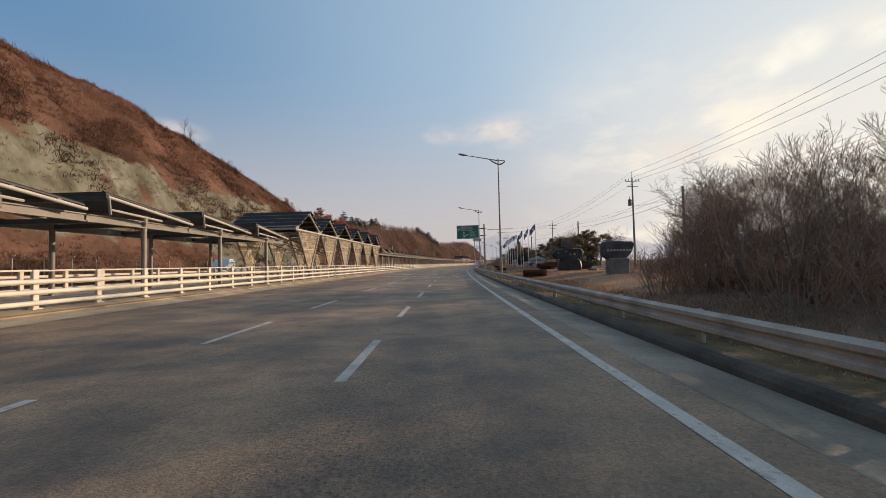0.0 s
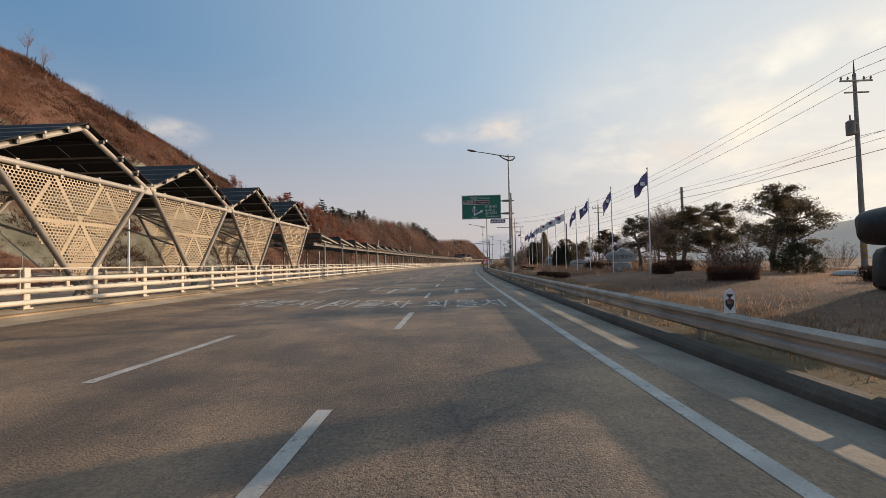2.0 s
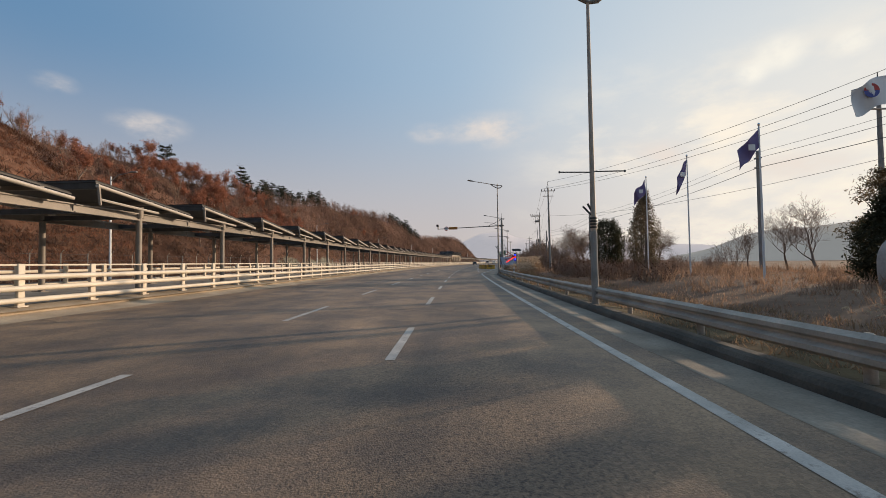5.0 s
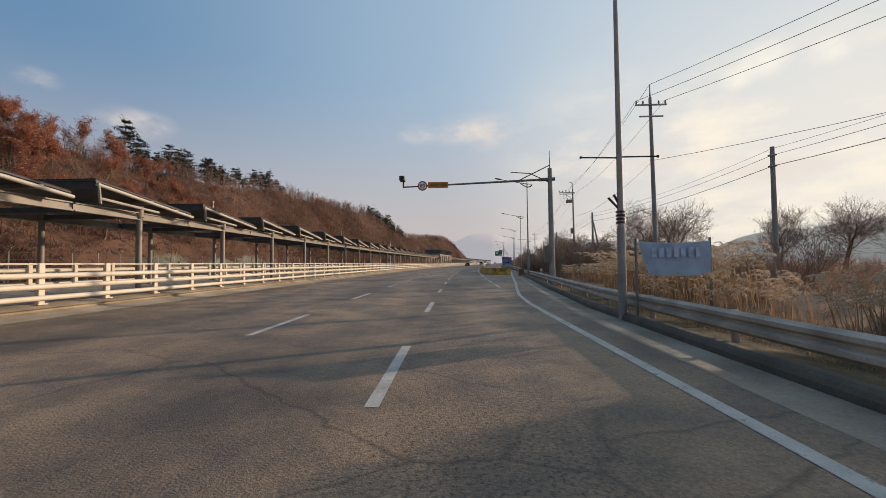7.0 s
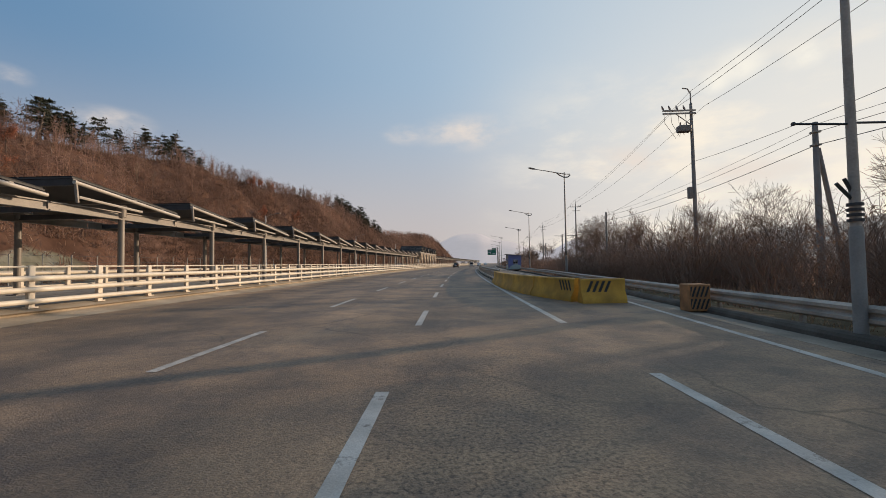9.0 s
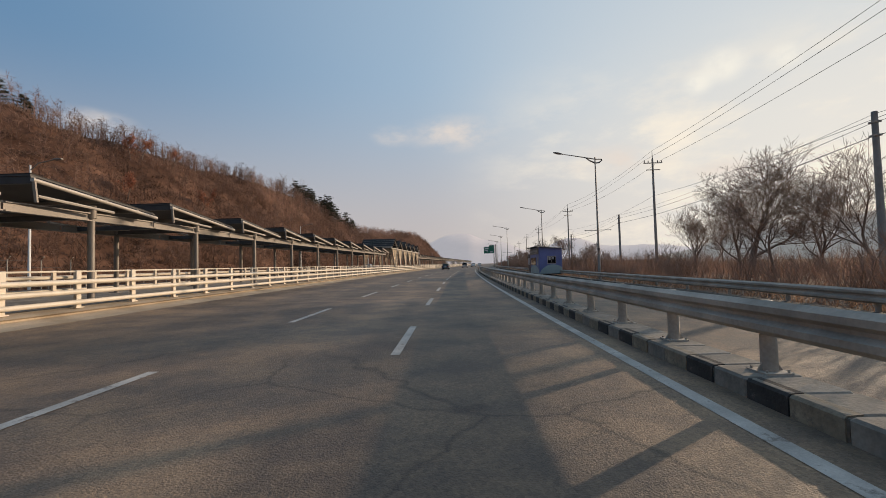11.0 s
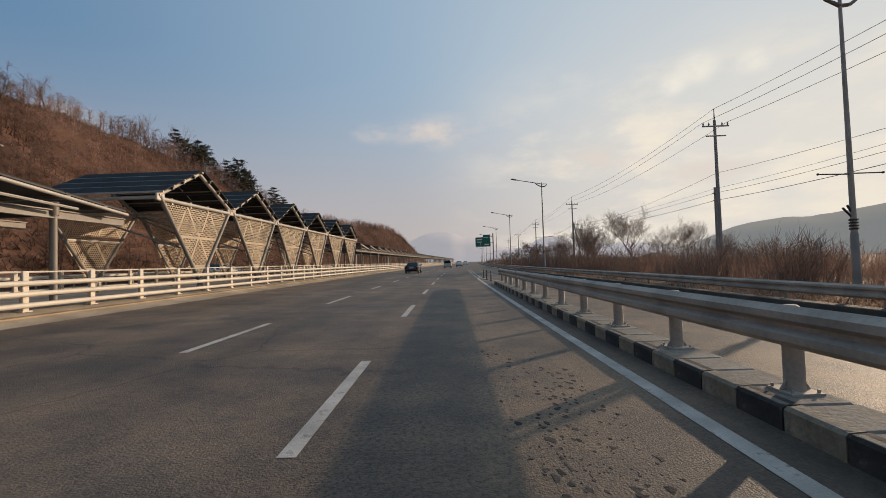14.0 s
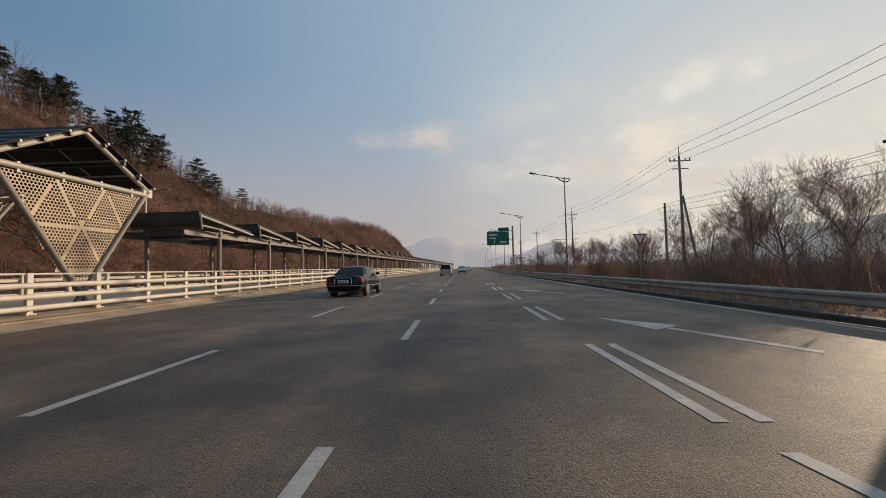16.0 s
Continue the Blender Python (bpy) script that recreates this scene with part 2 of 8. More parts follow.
    rr.color_ramp.elements[0].position, rr.color_ramp.elements[1].position = 0.48, 0.66
    rr.color_ramp.elements[0].color, rr.color_ramp.elements[1].color = (1.08, 1.07, 1.06, 1), (0.34, 0.33, 0.33, 1)
    l.new(rough.outputs["Fac"], rr.inputs["Fac"])
    mul4 = n.new("ShaderNodeMixRGB")
    mul4.blend_type = "MULTIPLY"
    l.new(amount.outputs["Value"], mul4.inputs["Fac"])
    l.new(mul2.outputs["Color"], mul4.inputs["Color1"])
    l.new(rr.outputs["Color"], mul4.inputs["Color2"])
    mul2 = mul4
    # cracks
    wob, vc = n.new("ShaderNodeTexNoise"), n.new("ShaderNodeTexVoronoi")
    wob.inputs["Scale"].default_value = 2.0
    l.new(tc.outputs["UV"], wob.inputs["Vector"])
    addv = n.new("ShaderNodeMixRGB")
    addv.inputs["Fac"].default_value = 0.25
    l.new(tc.outputs["UV"], addv.inputs["Color1"])
    l.new(wob.outputs["Color"], addv.inputs["Color2"])
    vc.feature, vc.inputs["Scale"].default_value = "DISTANCE_TO_EDGE", 0.42
    l.new(addv.outputs["Color"], vc.inputs["Vector"])
    cr = n.new("ShaderNodeMapRange")
    cr.inputs["From Min"].default_value, cr.inputs["From Max"].default_value = 0.0, 0.012
    cr.inputs["To Min"].default_value, cr.inputs["To Max"].default_value = 0.52, 1.0
    l.new(vc.outputs["Distance"], cr.inputs["Value"])
    mask = n.new("ShaderNodeTexNoise")
    mask.inputs["Scale"].default_value = 0.13
    l.new(tc.outputs["UV"], mask.inputs["Vector"])
    mr = n.new("ShaderNodeMapRange")
    mr.inputs["From Min"].default_value, mr.inputs["From Max"].default_value = 0.52, 0.64
    l.new(mask.outputs["Fac"], mr.inputs["Value"])
    mul3 = n.new("ShaderNodeMixRGB")
    mul3.blend_type = "MULTIPLY"
    l.new(mr.outputs["Result"], mul3.inputs["Fac"])
    l.new(mul2.outputs["Color"], mul3.inputs["Color1"])
    l.new(cr.outputs["Result"], mul3.inputs["Color2"])
    l.new(mul3.outputs["Color"], b.inputs["Base Color"])
    return m


def hill_cover():
    """Dry brown scrub over bare grey-green rock, told apart by an attribute of the mesh."""
    m = material("hillside", (0.095, 0.048, 0.032), 0.95, 0, 0.45, 0.12, 2.2, 0.6, (0.125, 0.068, 0.046), 0.1)
    n, l = m.node_tree.nodes, m.node_tree.links
    b = n["Principled BSDF"]
    src = b.inputs["Base Color"].links[0].from_socket
    at_rock = n.new("ShaderNodeAttribute")
    at_rock.attribute_name = "rock"
    tc, nz = n.new("ShaderNodeTexCoord"), n.new("ShaderNodeTexNoise")
    nz.inputs["Scale"].default_value, nz.inputs["Detail"].default_value, nz.inputs["Roughness"].default_value = 0.35, 8, 0.65
    mp = n.new("ShaderNodeMapping")
    mp.inputs["Scale"].default_value = (1, 1, 0.6)
    l.new(tc.outputs["Object"], mp.inputs["Vector"])
    l.new(mp.outputs["Vector"], nz.inputs["Vector"])
    rr = n.new("ShaderNodeValToRGB")
    e = rr.color_ramp.elements
    e[0].position, e[0].color = 0.32, (0.085, 0.07, 0.05, 1)
    e[1].position, e[1].color = 0.7, (0.27, 0.25, 0.2, 1)
    mid = e.new(0.5)
    mid.color = (0.165, 0.155, 0.11, 1)
    l.new(nz.outputs["Fac"], rr.inputs["Fac"])
    sub = n.new("ShaderNodeMath")
    sub.operation = "ADD"
    n3 = n.new("ShaderNodeTexNoise")
    n3.inputs["Scale"].default_value, n3.inputs["Detail"].default_value = 0.16, 6
    l.new(tc.outputs["Object"], n3.inputs["Vector"])
    l.new(at_rock.outputs["Fac"], sub.inputs[0])
    l.new(n3.outputs["Fac"], sub.inputs[1])
    thr = n.new("ShaderNodeMapRange")
    thr.inputs["From Min"].default_value, thr.inputs["From Max"].default_value = 1.02, 1.10
    l.new(sub.outputs["Value"], thr.inputs["Value"])
    mx = n.new("ShaderNodeMixRGB")
    l.new(thr.outputs["Result"], mx.inputs["Fac"])
    l.new(src, mx.inputs["Color1"])
    l.new(rr.outputs["Color"], mx.inputs["Color2"])
    l.new(mx.outputs["Color"], b.inputs["Base Color"])
    return m


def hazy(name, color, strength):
    """Far hills: haze is painted in as pale colour and glow like the sky's."""
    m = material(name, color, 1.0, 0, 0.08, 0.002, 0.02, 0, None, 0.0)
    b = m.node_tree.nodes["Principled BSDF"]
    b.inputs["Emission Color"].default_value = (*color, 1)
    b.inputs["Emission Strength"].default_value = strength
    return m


ASPHALT = asphalt()
PAINT = material("road_paint", (0.50, 0.452, 0.395), 0.75, 0, 0.25, 2.5, 60.0, 0.15)


def worn(m, under, amount=0.5, scale=5.0):
    """Lets the ground show through paint that traffic has rubbed away."""
    n, l = m.node_tree.nodes, m.node_tree.links
    b = n["Principled BSDF"]
    src = b.inputs["Base Color"].links[0].from_socket
    tc, nz, mr, mx = n.new("ShaderNodeTexCoord"), n.new("ShaderNodeTexNoise"), n.new("ShaderNodeMapRange"), n.new("ShaderNodeMixRGB")
    nz.inputs["Scale"].default_value, nz.inputs["Detail"].default_value, nz.inputs["Roughness"].default_value = scale, 9, 0.75
    l.new(tc.outputs["Object"], nz.inputs["Vector"])
    mr.inputs["From Min"].default_value, mr.inputs["From Max"].default_value, mr.inputs["To Max"].default_value = amount, amount + 0.1, 0.85
    l.new(nz.outputs["Fac"], mr.inputs["Value"])
    mx.inputs["Color2"].default_value = (*under, 1)
    l.new(mr.outputs["Result"], mx.inputs["Fac"])
    l.new(src, mx.inputs["Color1"])
    l.new(mx.outputs["Color"], b.inputs["Base Color"])
    return m


PAINT = worn(PAINT, (0.17, 0.14, 0.115), 0.54)
GUTTERSTONE = material("sandy_gutter", (0.27, 0.217, 0.16), 0.9, 0, 0.35, 0.8, 24.0, 0.35, (0.26, 0.215, 0.165))
YELLOW = worn(material("yellow_paint", (0.50, 0.265, 0.028), 0.6, 0, 0.32, 1.5, 30.0, 0.1), (0.2, 0.14, 0.06), 0.6, 3.0)
FADED = worn(material("faded_yellow_paint", (0.30, 0.24, 0.165), 0.8, 0, 0.35, 3.0, 30.0, 0.3), (0.13, 0.11, 0.09), 0.5, 4.0)
BLACKP = material("black_paint", (0.03, 0.03, 0.03), 0.6, 0, 0.25, 3.0, 30.0, 0.1)
KERBBLACK = worn(material("worn_black_kerb_paint", (0.045, 0.04, 0.036), 0.85, 0, 0.4, 3.0, 26.0, 0.3), (0.22, 0.185, 0.145), 0.56, 4.5)
CONCRETE = material("concrete", (0.33, 0.30, 0.26), 0.85, 0, 0.25, 1.2, 30.0, 0.3)
SANDY = material("sandy_concrete", (0.40, 0.31, 0.21), 0.9, 0, 0.28, 0.9, 26.0, 0.4, (0.36, 0.29, 0.21))
CREAM = material("cream_fence_paint", (0.66, 0.58, 0.47), 0.55, 0, 0.10, 1.6, 20.0, 0.05)
KERBSTONE = material("weathered_kerb", (0.105, 0.086, 0.066), 0.9, 0, 0.35, 1.2, 26.0, 0.4)
VERGE = material("verge_soil", (0.075, 0.055, 0.034), 0.95, 0, 0.4, 0.9, 14.0, 0.6, (0.11, 0.085, 0.048), 0.1)
GALV = material("galvanised_steel", (0.43, 0.37, 0.305), 0.68, 0.18, 0.25, 1.5, 25.0, 0.05)
# grey steel; its dark tone also stands for shade on the slanted canopy tubes
GREYSTEEL = material("grey_and_shaded_steel", (0.22, 0.19, 0.16), 0.55, 0.1, 0.2, 1.2, 22.0, 0.05)
PALESTEEL = material("pale_painted_steel", (0.45, 0.40, 0.34), 0.5, 0.05, 0.14, 1.2, 22.0, 0.05)
PERF = material("perforated_sheet", (0.40, 0.305, 0.195), 0.55, 0.05, 0.1, 1.0, 22.0, 0.03)
SOLAR = material("solar_glass", (0.03, 0.028, 0.027), 0.62, 0.0, 0.25, 0.8, 6.0, 0.0, None, 0.1)
PANELBACK = material("panel_backsheet", (0.06, 0.055, 0.052), 0.7, 0.0, 0.2, 1.0, 12.0, 0.05)
POLECON = material("pole_concrete", (0.30, 0.28, 0.25), 0.85, 0, 0.2, 1.5, 40.0, 0.2)
WIRE = material("cable", (0.11, 0.10, 0.09), 0.6, 0, 0.1, 2.0, 20.0, 0.0)
IRON = material("dark_iron", (0.06, 0.06, 0.06), 0.5, 0.3, 0.2, 3.0, 30.0, 0.05)
PORCELAIN = material("insulator", (0.32, 0.26, 0.22), 0.3, 0, 0.15, 4.0, 30.0, 0.0)
HILL = hill_cover()
FIELD = material("dry_field", (0.20, 0.122, 0.083), 0.95, 0, 0.35, 0.15, 3.0, 0.5, (0.235, 0.155, 0.105), 0.1)
BARK = material("bark", (0.2, 0.155, 0.125), 0.9, 0, 0.25, 3.0, 30.0, 0.4, None, 0.2, 0.15)
TWIG = material("twigs", (0.29, 0.2, 0.148), 0.9, 0, 0.2, 2.0, 20.0, 0.0, None, 0.2, 0.15)
LAWN = leafy(island_vary(material("dry_lawn_blades", (0.33, 0.18, 0.112), 0.95, 0, 0.3, 0.2, 6.0, 0.0, (0.42, 0.27, 0.185), 0.05), 0.25), 0.5)
WEEDS = leafy(island_vary(material("dry_weeds", (0.31, 0.2, 0.14), 0.95, 0, 0.3, 0.25, 6.0, 0.0, (0.34, 0.225, 0.155), 0.05), 0.28), 0.5)
SCRUB = leafy(island_vary(material("brown_scrub", (0.23, 0.103, 0.064), 0.95, 0, 0.55, 0.1, 6.0, 0.0, (0.25, 0.125, 0.08), 0.05), 0.22), 0.5)
THICKET_LEAF = leafy(island_vary(material("thicket_leaves", (0.28, 0.165, 0.11), 0.95, 0, 0.3, 0.25, 6.0, 0.0, (0.3, 0.2, 0.14), 0.05), 0.3), 0.45)
WOODS = leafy(island_vary(material("bare_woods", (0.235, 0.152, 0.12), 0.95, 0, 0.5, 0.07, 6.0, 0.0, (0.29, 0.185, 0.14), 0.05), 0.3), 0.4)
HEDGE = leafy(island_vary(material("hedge_leaves", (0.10, 0.055, 0.038), 0.95, 0, 0.3, 0.5, 6.0, 0.0, None, 0.05), 0.35), 0.3)
PARKPINE = leafy(island_vary(material("park_pine_needles", (0.115, 0.098, 0.058), 0.85, 0, 0.3, 0.6, 9.0, 0.0, (0.14, 0.1, 0.06), 0.1), 0.35), 0.5)
RUSSET = leafy(island_vary(material("russet_leaves", (0.38, 0.172, 0.11), 0.9, 0, 0.3, 0.5, 6.0, 0.0, None, 0.1), 0.35))
CONIFER = leafy(island_vary(material("conifer_sprays", (0.058, 0.06, 0.036), 0.85, 0, 0.3, 0.6, 9.0, 0.0, (0.075, 0.07, 0.042), 0.1), 0.35), 0.35)
PALECONIFER = leafy(island_vary(material("pale_conifer_sprays", (0.15, 0.125, 0.085), 0.9, 0, 0.3, 0.6, 9.0, 0.0, (0.18, 0.14, 0.095), 0.1), 0.35), 0.45)
NEEDLE = island_vary(material("pine_needles", (0.038, 0.044, 0.026), 0.8, 0, 0.3, 0.6, 9.0, 0.0, (0.052, 0.052, 0.03), 0.2), 0.35)
BUSH = leafy(island_vary(material("dark_bushes", (0.115, 0.064, 0.046), 0.95, 0, 0.5, 0.07, 6.0, 0.0, (0.15, 0.085, 0.06), 0.05), 0.3), 0.4)
SCRUB_DARK = leafy(island_vary(material("dark_undergrowth", (0.185, 0.115, 0.087), 0.95, 0, 0.5, 0.07, 6.0, 0.0, (0.225, 0.145, 0.105), 0.05), 0.25), 0.45)
PLUME = leafy(island_vary(material("reed_plume", (0.66, 0.53, 0.39), 0.9, 0, 0.2, 1.0, 9.0, 0.0, None, 0.1), 0.2), 0.45)
REED = leafy(island_vary(material("dry_reed", (0.34, 0.245, 0.16), 0.9, 0, 0.25, 1.0, 9.0, 0.0, (0.34, 0.225, 0.14), 0.1), 0.3))
GREEN = material("sign_green", (0.012, 0.16, 0.10), 0.45, 0, 0.10, 1.5, 15.0, 0.0)
WHITE = material("white_sheet", (0.78, 0.78, 0.76), 0.5, 0, 0.06, 2.0, 20.0, 0.0)
BLUE = material("blue_sheet", (0.03, 0.06, 0.32), 0.45, 0, 0.12, 2.0, 20.0, 0.0)
PURPLE = material("purple_sheet", (0.15, 0.115, 0.26), 0.6, 0, 0.12, 2.0, 20.0, 0.0)
BROWN = material("brown_sheet", (0.12, 0.04, 0.02), 0.5, 0, 0.12, 2.0, 20.0, 0.0)
RED = material("red_sheet", (0.45, 0.03, 0.025), 0.5, 0, 0.12, 2.0, 20.0, 0.0)
ORANGE = material("orange_sheet", (0.55, 0.22, 0.03), 0.5, 0, 0.12, 2.0, 20.0, 0.0)
DARKSTONE = material("dark_stone", (0.03, 0.028, 0.027), 0.55, 0, 0.45, 2.0, 18.0, 0.5, None, 0.4)
BROWNSTONE = material("brown_stone", (0.10, 0.075, 0.06), 0.7, 0, 0.35, 1.5, 18.0, 0.4)
PALESTONE = material("pale_stone", (0.42, 0.39, 0.36), 0.8, 0, 0.25, 1.2, 16.0, 0.4)
GREYSTONE = material("grey_stone", (0.2, 0.18, 0.16), 0.85, 0, 0.3, 1.6, 16.0, 0.5)
SLATESTONE = material("slate_stone", (0.075, 0.066, 0.06), 0.75, 0, 0.35, 1.6, 16.0, 0.5)
RUBBER = material("rubber", (0.02, 0.02, 0.02), 0.8, 0, 0.2, 6.0, 60.0, 0.1)
ALLOY = material("alloy", (0.5, 0.5, 0.5), 0.3, 0.9, 0.1, 6.0, 60.0, 0.0)
CHROME = material("chrome", (0.7, 0.7, 0.7), 0.12, 1.0, 0.05, 6.0, 60.0, 0.0)
CARBLACK = material("black_car_paint", (0.007, 0.006, 0.008), 0.16, 0.0, 0.2, 2.0, 30.0, 0.0, None, 0.3)
CARWHITE = material("white_car_paint", (0.72, 0.72, 0.71), 0.2, 0.0, 0.05, 2.0, 30.0, 0.0)
CARSILVER = material("silver_car_paint", (0.45, 0.45, 0.45), 0.28, 0.5, 0.05, 2.0, 30.0, 0.0)
CARGLASS = material("car_glass", (0.008, 0.009, 0.011), 0.1, 0.0, 0.1, 2.0, 30.0, 0.0, None, 0.25)
LAMPRED = material("tail_lamp_lens", (0.4, 0.012, 0.012), 0.2, 0.0, 0.1, 2.0, 30.0, 0.0)
# haze over the far hills is put into these colours and their emission
FARHILL = hazy("wooded_hill_painted_haze", (0.30, 0.275, 0.24), 0.62)
FARMOUNT = hazy("mountain_painted_haze", (0.40, 0.36, 0.35), 0.92)


# ---- mesh tools ----
class Mesh:
    def __init__(self):
        self.v, self.f = [], []

    def add(self, verts, faces):
        o = len(self.v)
        self.v += [tuple(p) for p in verts]
        self.f += [tuple(i + o for i in f) for f in faces]
        return self

    def box(self, x0, x1, y0, y1, z0, z1, bevel=0.0):
        """A box, its upright and top edges cut by bevel."""
        b = min(bevel, abs(x1 - x0) / 3, abs(y1 - y0) / 3, abs(z1 - z0) / 3)
        if b <= 0:
            v = [(x, y, z) for z in (z0, z1) for x, y in ((x0, y0), (x1, y0), (x1, y1), (x0, y1))]
            return self.add(v, [(3, 2, 1, 0), (4, 5, 6, 7), (0, 1, 5, 4), (1, 2, 6, 5), (2, 3, 7, 6), (3, 0, 4, 7)])
        rings = []
        for z, i in ((z0, b), (z0 + b, 0), (z1 - b, 0), (z1, b)):
            a0, a1, c0, c1 = x0 + i, x1 - i, y0 + i, y1 - i
            rings.append([(a0 + b, c0, z), (a1 - b, c0, z), (a1, c0 + b, z), (a1, c1 - b, z), (a1 - b, c1, z), (a0 + b, c1, z), (a0, c1 - b, z), (a0, c0 + b, z)])
        return self.loft(rings)

    def loft(self, rings, closed=True, caps=True):
        o, n = len(self.v), len(rings[0])
        for r in rings:
            self.v += [tuple(p) for p in r]
        m = n if closed else n - 1
        for k in range(len(rings) - 1):
            for i in range(m):
                j = (i + 1) % n
                self.f.append((o + k * n + i, o + k * n + j, o + (k + 1) * n + j, o + (k + 1) * n + i))
        if caps and closed:
            self.f.append(tuple(o + i for i in reversed(range(n))))
            self.f.append(tuple(o + (len(rings) - 1) * n + i for i in range(n)))
        return self

    def tube(self, points, radii, n=8, caps=True):
        pts = [Vector(p) for p in points]
        radii = radii if isinstance(radii, (list, tuple)) else [radii] * len(pts)
        rings = []
        for i, p in enumerate(pts):
            d = (pts[min(i + 1, len(pts) - 1)] - pts[max(i - 1, 0)]).normalized()
            a = d.cross(Vector((0, 0, 1)) if abs(d.z) < 0.9 else Vector((1, 0, 0))).normalized()
            b = a.cross(d)
            rings.append([p + (a * math.cos(q) + b * math.sin(q)) * radii[i] for q in [2 * math.pi * k / n for k in range(n)]])
        return self.loft(rings, True, caps)

    def done(self, name, smoothed=0.0):
        me = bpy.data.meshes.new(name)
        me.from_pydata(self.v, [], self.f)
        if smoothed:
            me.polygons.foreach_set("use_smooth", [True] * len(me.polygons))
            me.set_sharp_from_angle(angle=radians(smoothed))
        me.update()
        return me


def part(name, mesh, mat, parent=None, label="", smoothed=0.0, m=None):
    """Links a mesh as one object, under a thing or a part if one is given."""
    me = mesh.done(name, smoothed) if isinstance(mesh, Mesh) else mesh
    if not me.materials:
        me.materials.append(mat)
    ob = new(name, me)
    if parent is not None:
        ob.parent = parent
    if m is not None:
        ob.matrix_local = m
    if label:
        tagged(ob, label)
    return ob


def thing(name, label, category, group="", m=None, kind=""):
    ob = new(name)
    ob.empty_display_size = 0.2
    if m is not None:
        ob.matrix_world = m
    return tagged(ob, label, category, group, kind)


def line_mesh(stations, profile, closed=False):
    """A profile of (u, z) swept along the road through the stations s; u and z may shift with s."""
    mesh = Mesh()
    rings = [[at(s, u, z) for u, z in (profile(s) if callable(profile) else profile)] for s in stations]
    mesh.loft(rings, closed, closed)
    return mesh


def steps(a, b, d):
    n = max(1, int(round((b - a) / d)))
    return [a + (b - a) * i / n for i in range(n + 1)]


# ---- lie of the land ----
def table(x, rows):
    return float(np.interp(x, [r[0] for r in rows], [r[1] for r in rows]))


EDGE = [(-90, 2.88), (118, 2.88), (128, 3.05), (140, 3.9), (156, 5.5), (165, 6.2), (180, 7.8), (200, 8.9), (262, 8.9), (285, 8.35), (700, 8.35), (1300, 8.35)]
GUARD = [(-90, 4.1), (120, 4.1), (130, 4.35), (140, 5.2), (156, 6.6), (165, 7.2), (180, 8.5), (200, 10.2), (225, 10.6), (262, 10.5), (288, 9.0), (330, 8.95), (1300, 8.95)]
GUARD_Z = [(-90, -0.15), (150, -0.15), (200, -0.22), (262, -0.25), (288, -0.12), (1300, -0.12)]
RIDGE = [(-300, 40), (-100, 38), (20, 33.2), (52, 31.6), (70, 31.0), (83, 29.6), (103, 26.4), (120, 21.6), (135, 18.2), (150, 18.0), (183, 17.8), (208, 19.8), (230, 21.8), (280, 24.2), (310, 24.8), (345, 21.5),
         (365, 17.5), (404, 18.5), (462, 22), (530, 25.5), (575, 25), (598, 13), (614, 3), (640, 0), (1500, 0)]


def hill_z(s, u):
    v = -33.0 - u
    if v <= 0:
        return 0.0
    h = table(s, RIDGE)
    steep = 1 - smooth(105, 150, s)
    face = 13.0 * smooth(0, 13, v) * min(1.0, h / 20.0)
    cut = face + max(0.0, h - face) * smooth(6, 26, v) if steep else 0
    easy = h * (0.22 * smooth(0, 7, v) + 0.78 * smooth(2, 26, v))
    z = steep * cut + (1 - steep) * easy
    if v > 27:
        z -= (v - 27) * 0.05 * min(1.0, h / 10)
    wob = noise.fractal(Vector((s * 0.05, u * 0.05, 0)), 1.0, 2.0, 4)
    fine = noise.fractal(Vector((s * 0.28, u * 0.28, 3)), 0.9, 2.1, 4)
    fade = smooth(0, 6, v) * min(1.0, h / 8)
    return max(-1.0, z + wob * 1.6 * fade + fine * 0.75 * fade)


def rock_amount(s, u):
    v = -33.0 - u
    if v < -1:
        return 0.0
    low = 3.5 - 4.0 * smooth(55, 75, s)
    here = (1 + 0.12 * smooth(60, 80, s)) * (1 - smooth(98, 122, s)) * smooth(low, low + 3, v) * (1 - smooth(10.5, 15, v))
    near = 1.05 * smooth(150, 160, s) * (1 - smooth(186, 200, s)) * (1 - smooth(3, 6, v))
    cliff = 0.8 * smooth(560, 590, s)
    return max(0.63 * here, 0.64 * near, 0.64 * cliff)


def land_z(s, u):
    """The ground's height: the bed under both carriageways, the hill, the park verge and the fields."""
    if u < -31.5:
        return 0.35 + hill_z(s, u)
    if u < -29.6:
        return 0.35
    if u < -10.6:
        return 0.30
    edge = table(s, EDGE)
    if u < -1:
        return -0.15
    g = table(s, GUARD)
    gz = table(s, GUARD_Z)
    verge = gz + 0.16 + 0.16 * noise.fractal(Vector((s * 0.09, u * 0.09, 7)), 1.0, 2.0, 3)
    park = (1 - smooth(118, 150, s)) * 0.45 * smooth(5, 12, u)
    far = -1.2 * smooth(30, 60, u) - 1.0 * smooth(60, 160, u)
    if u < g - 0.12:
        return -0.45
    return verge + park + far


LAND = {}


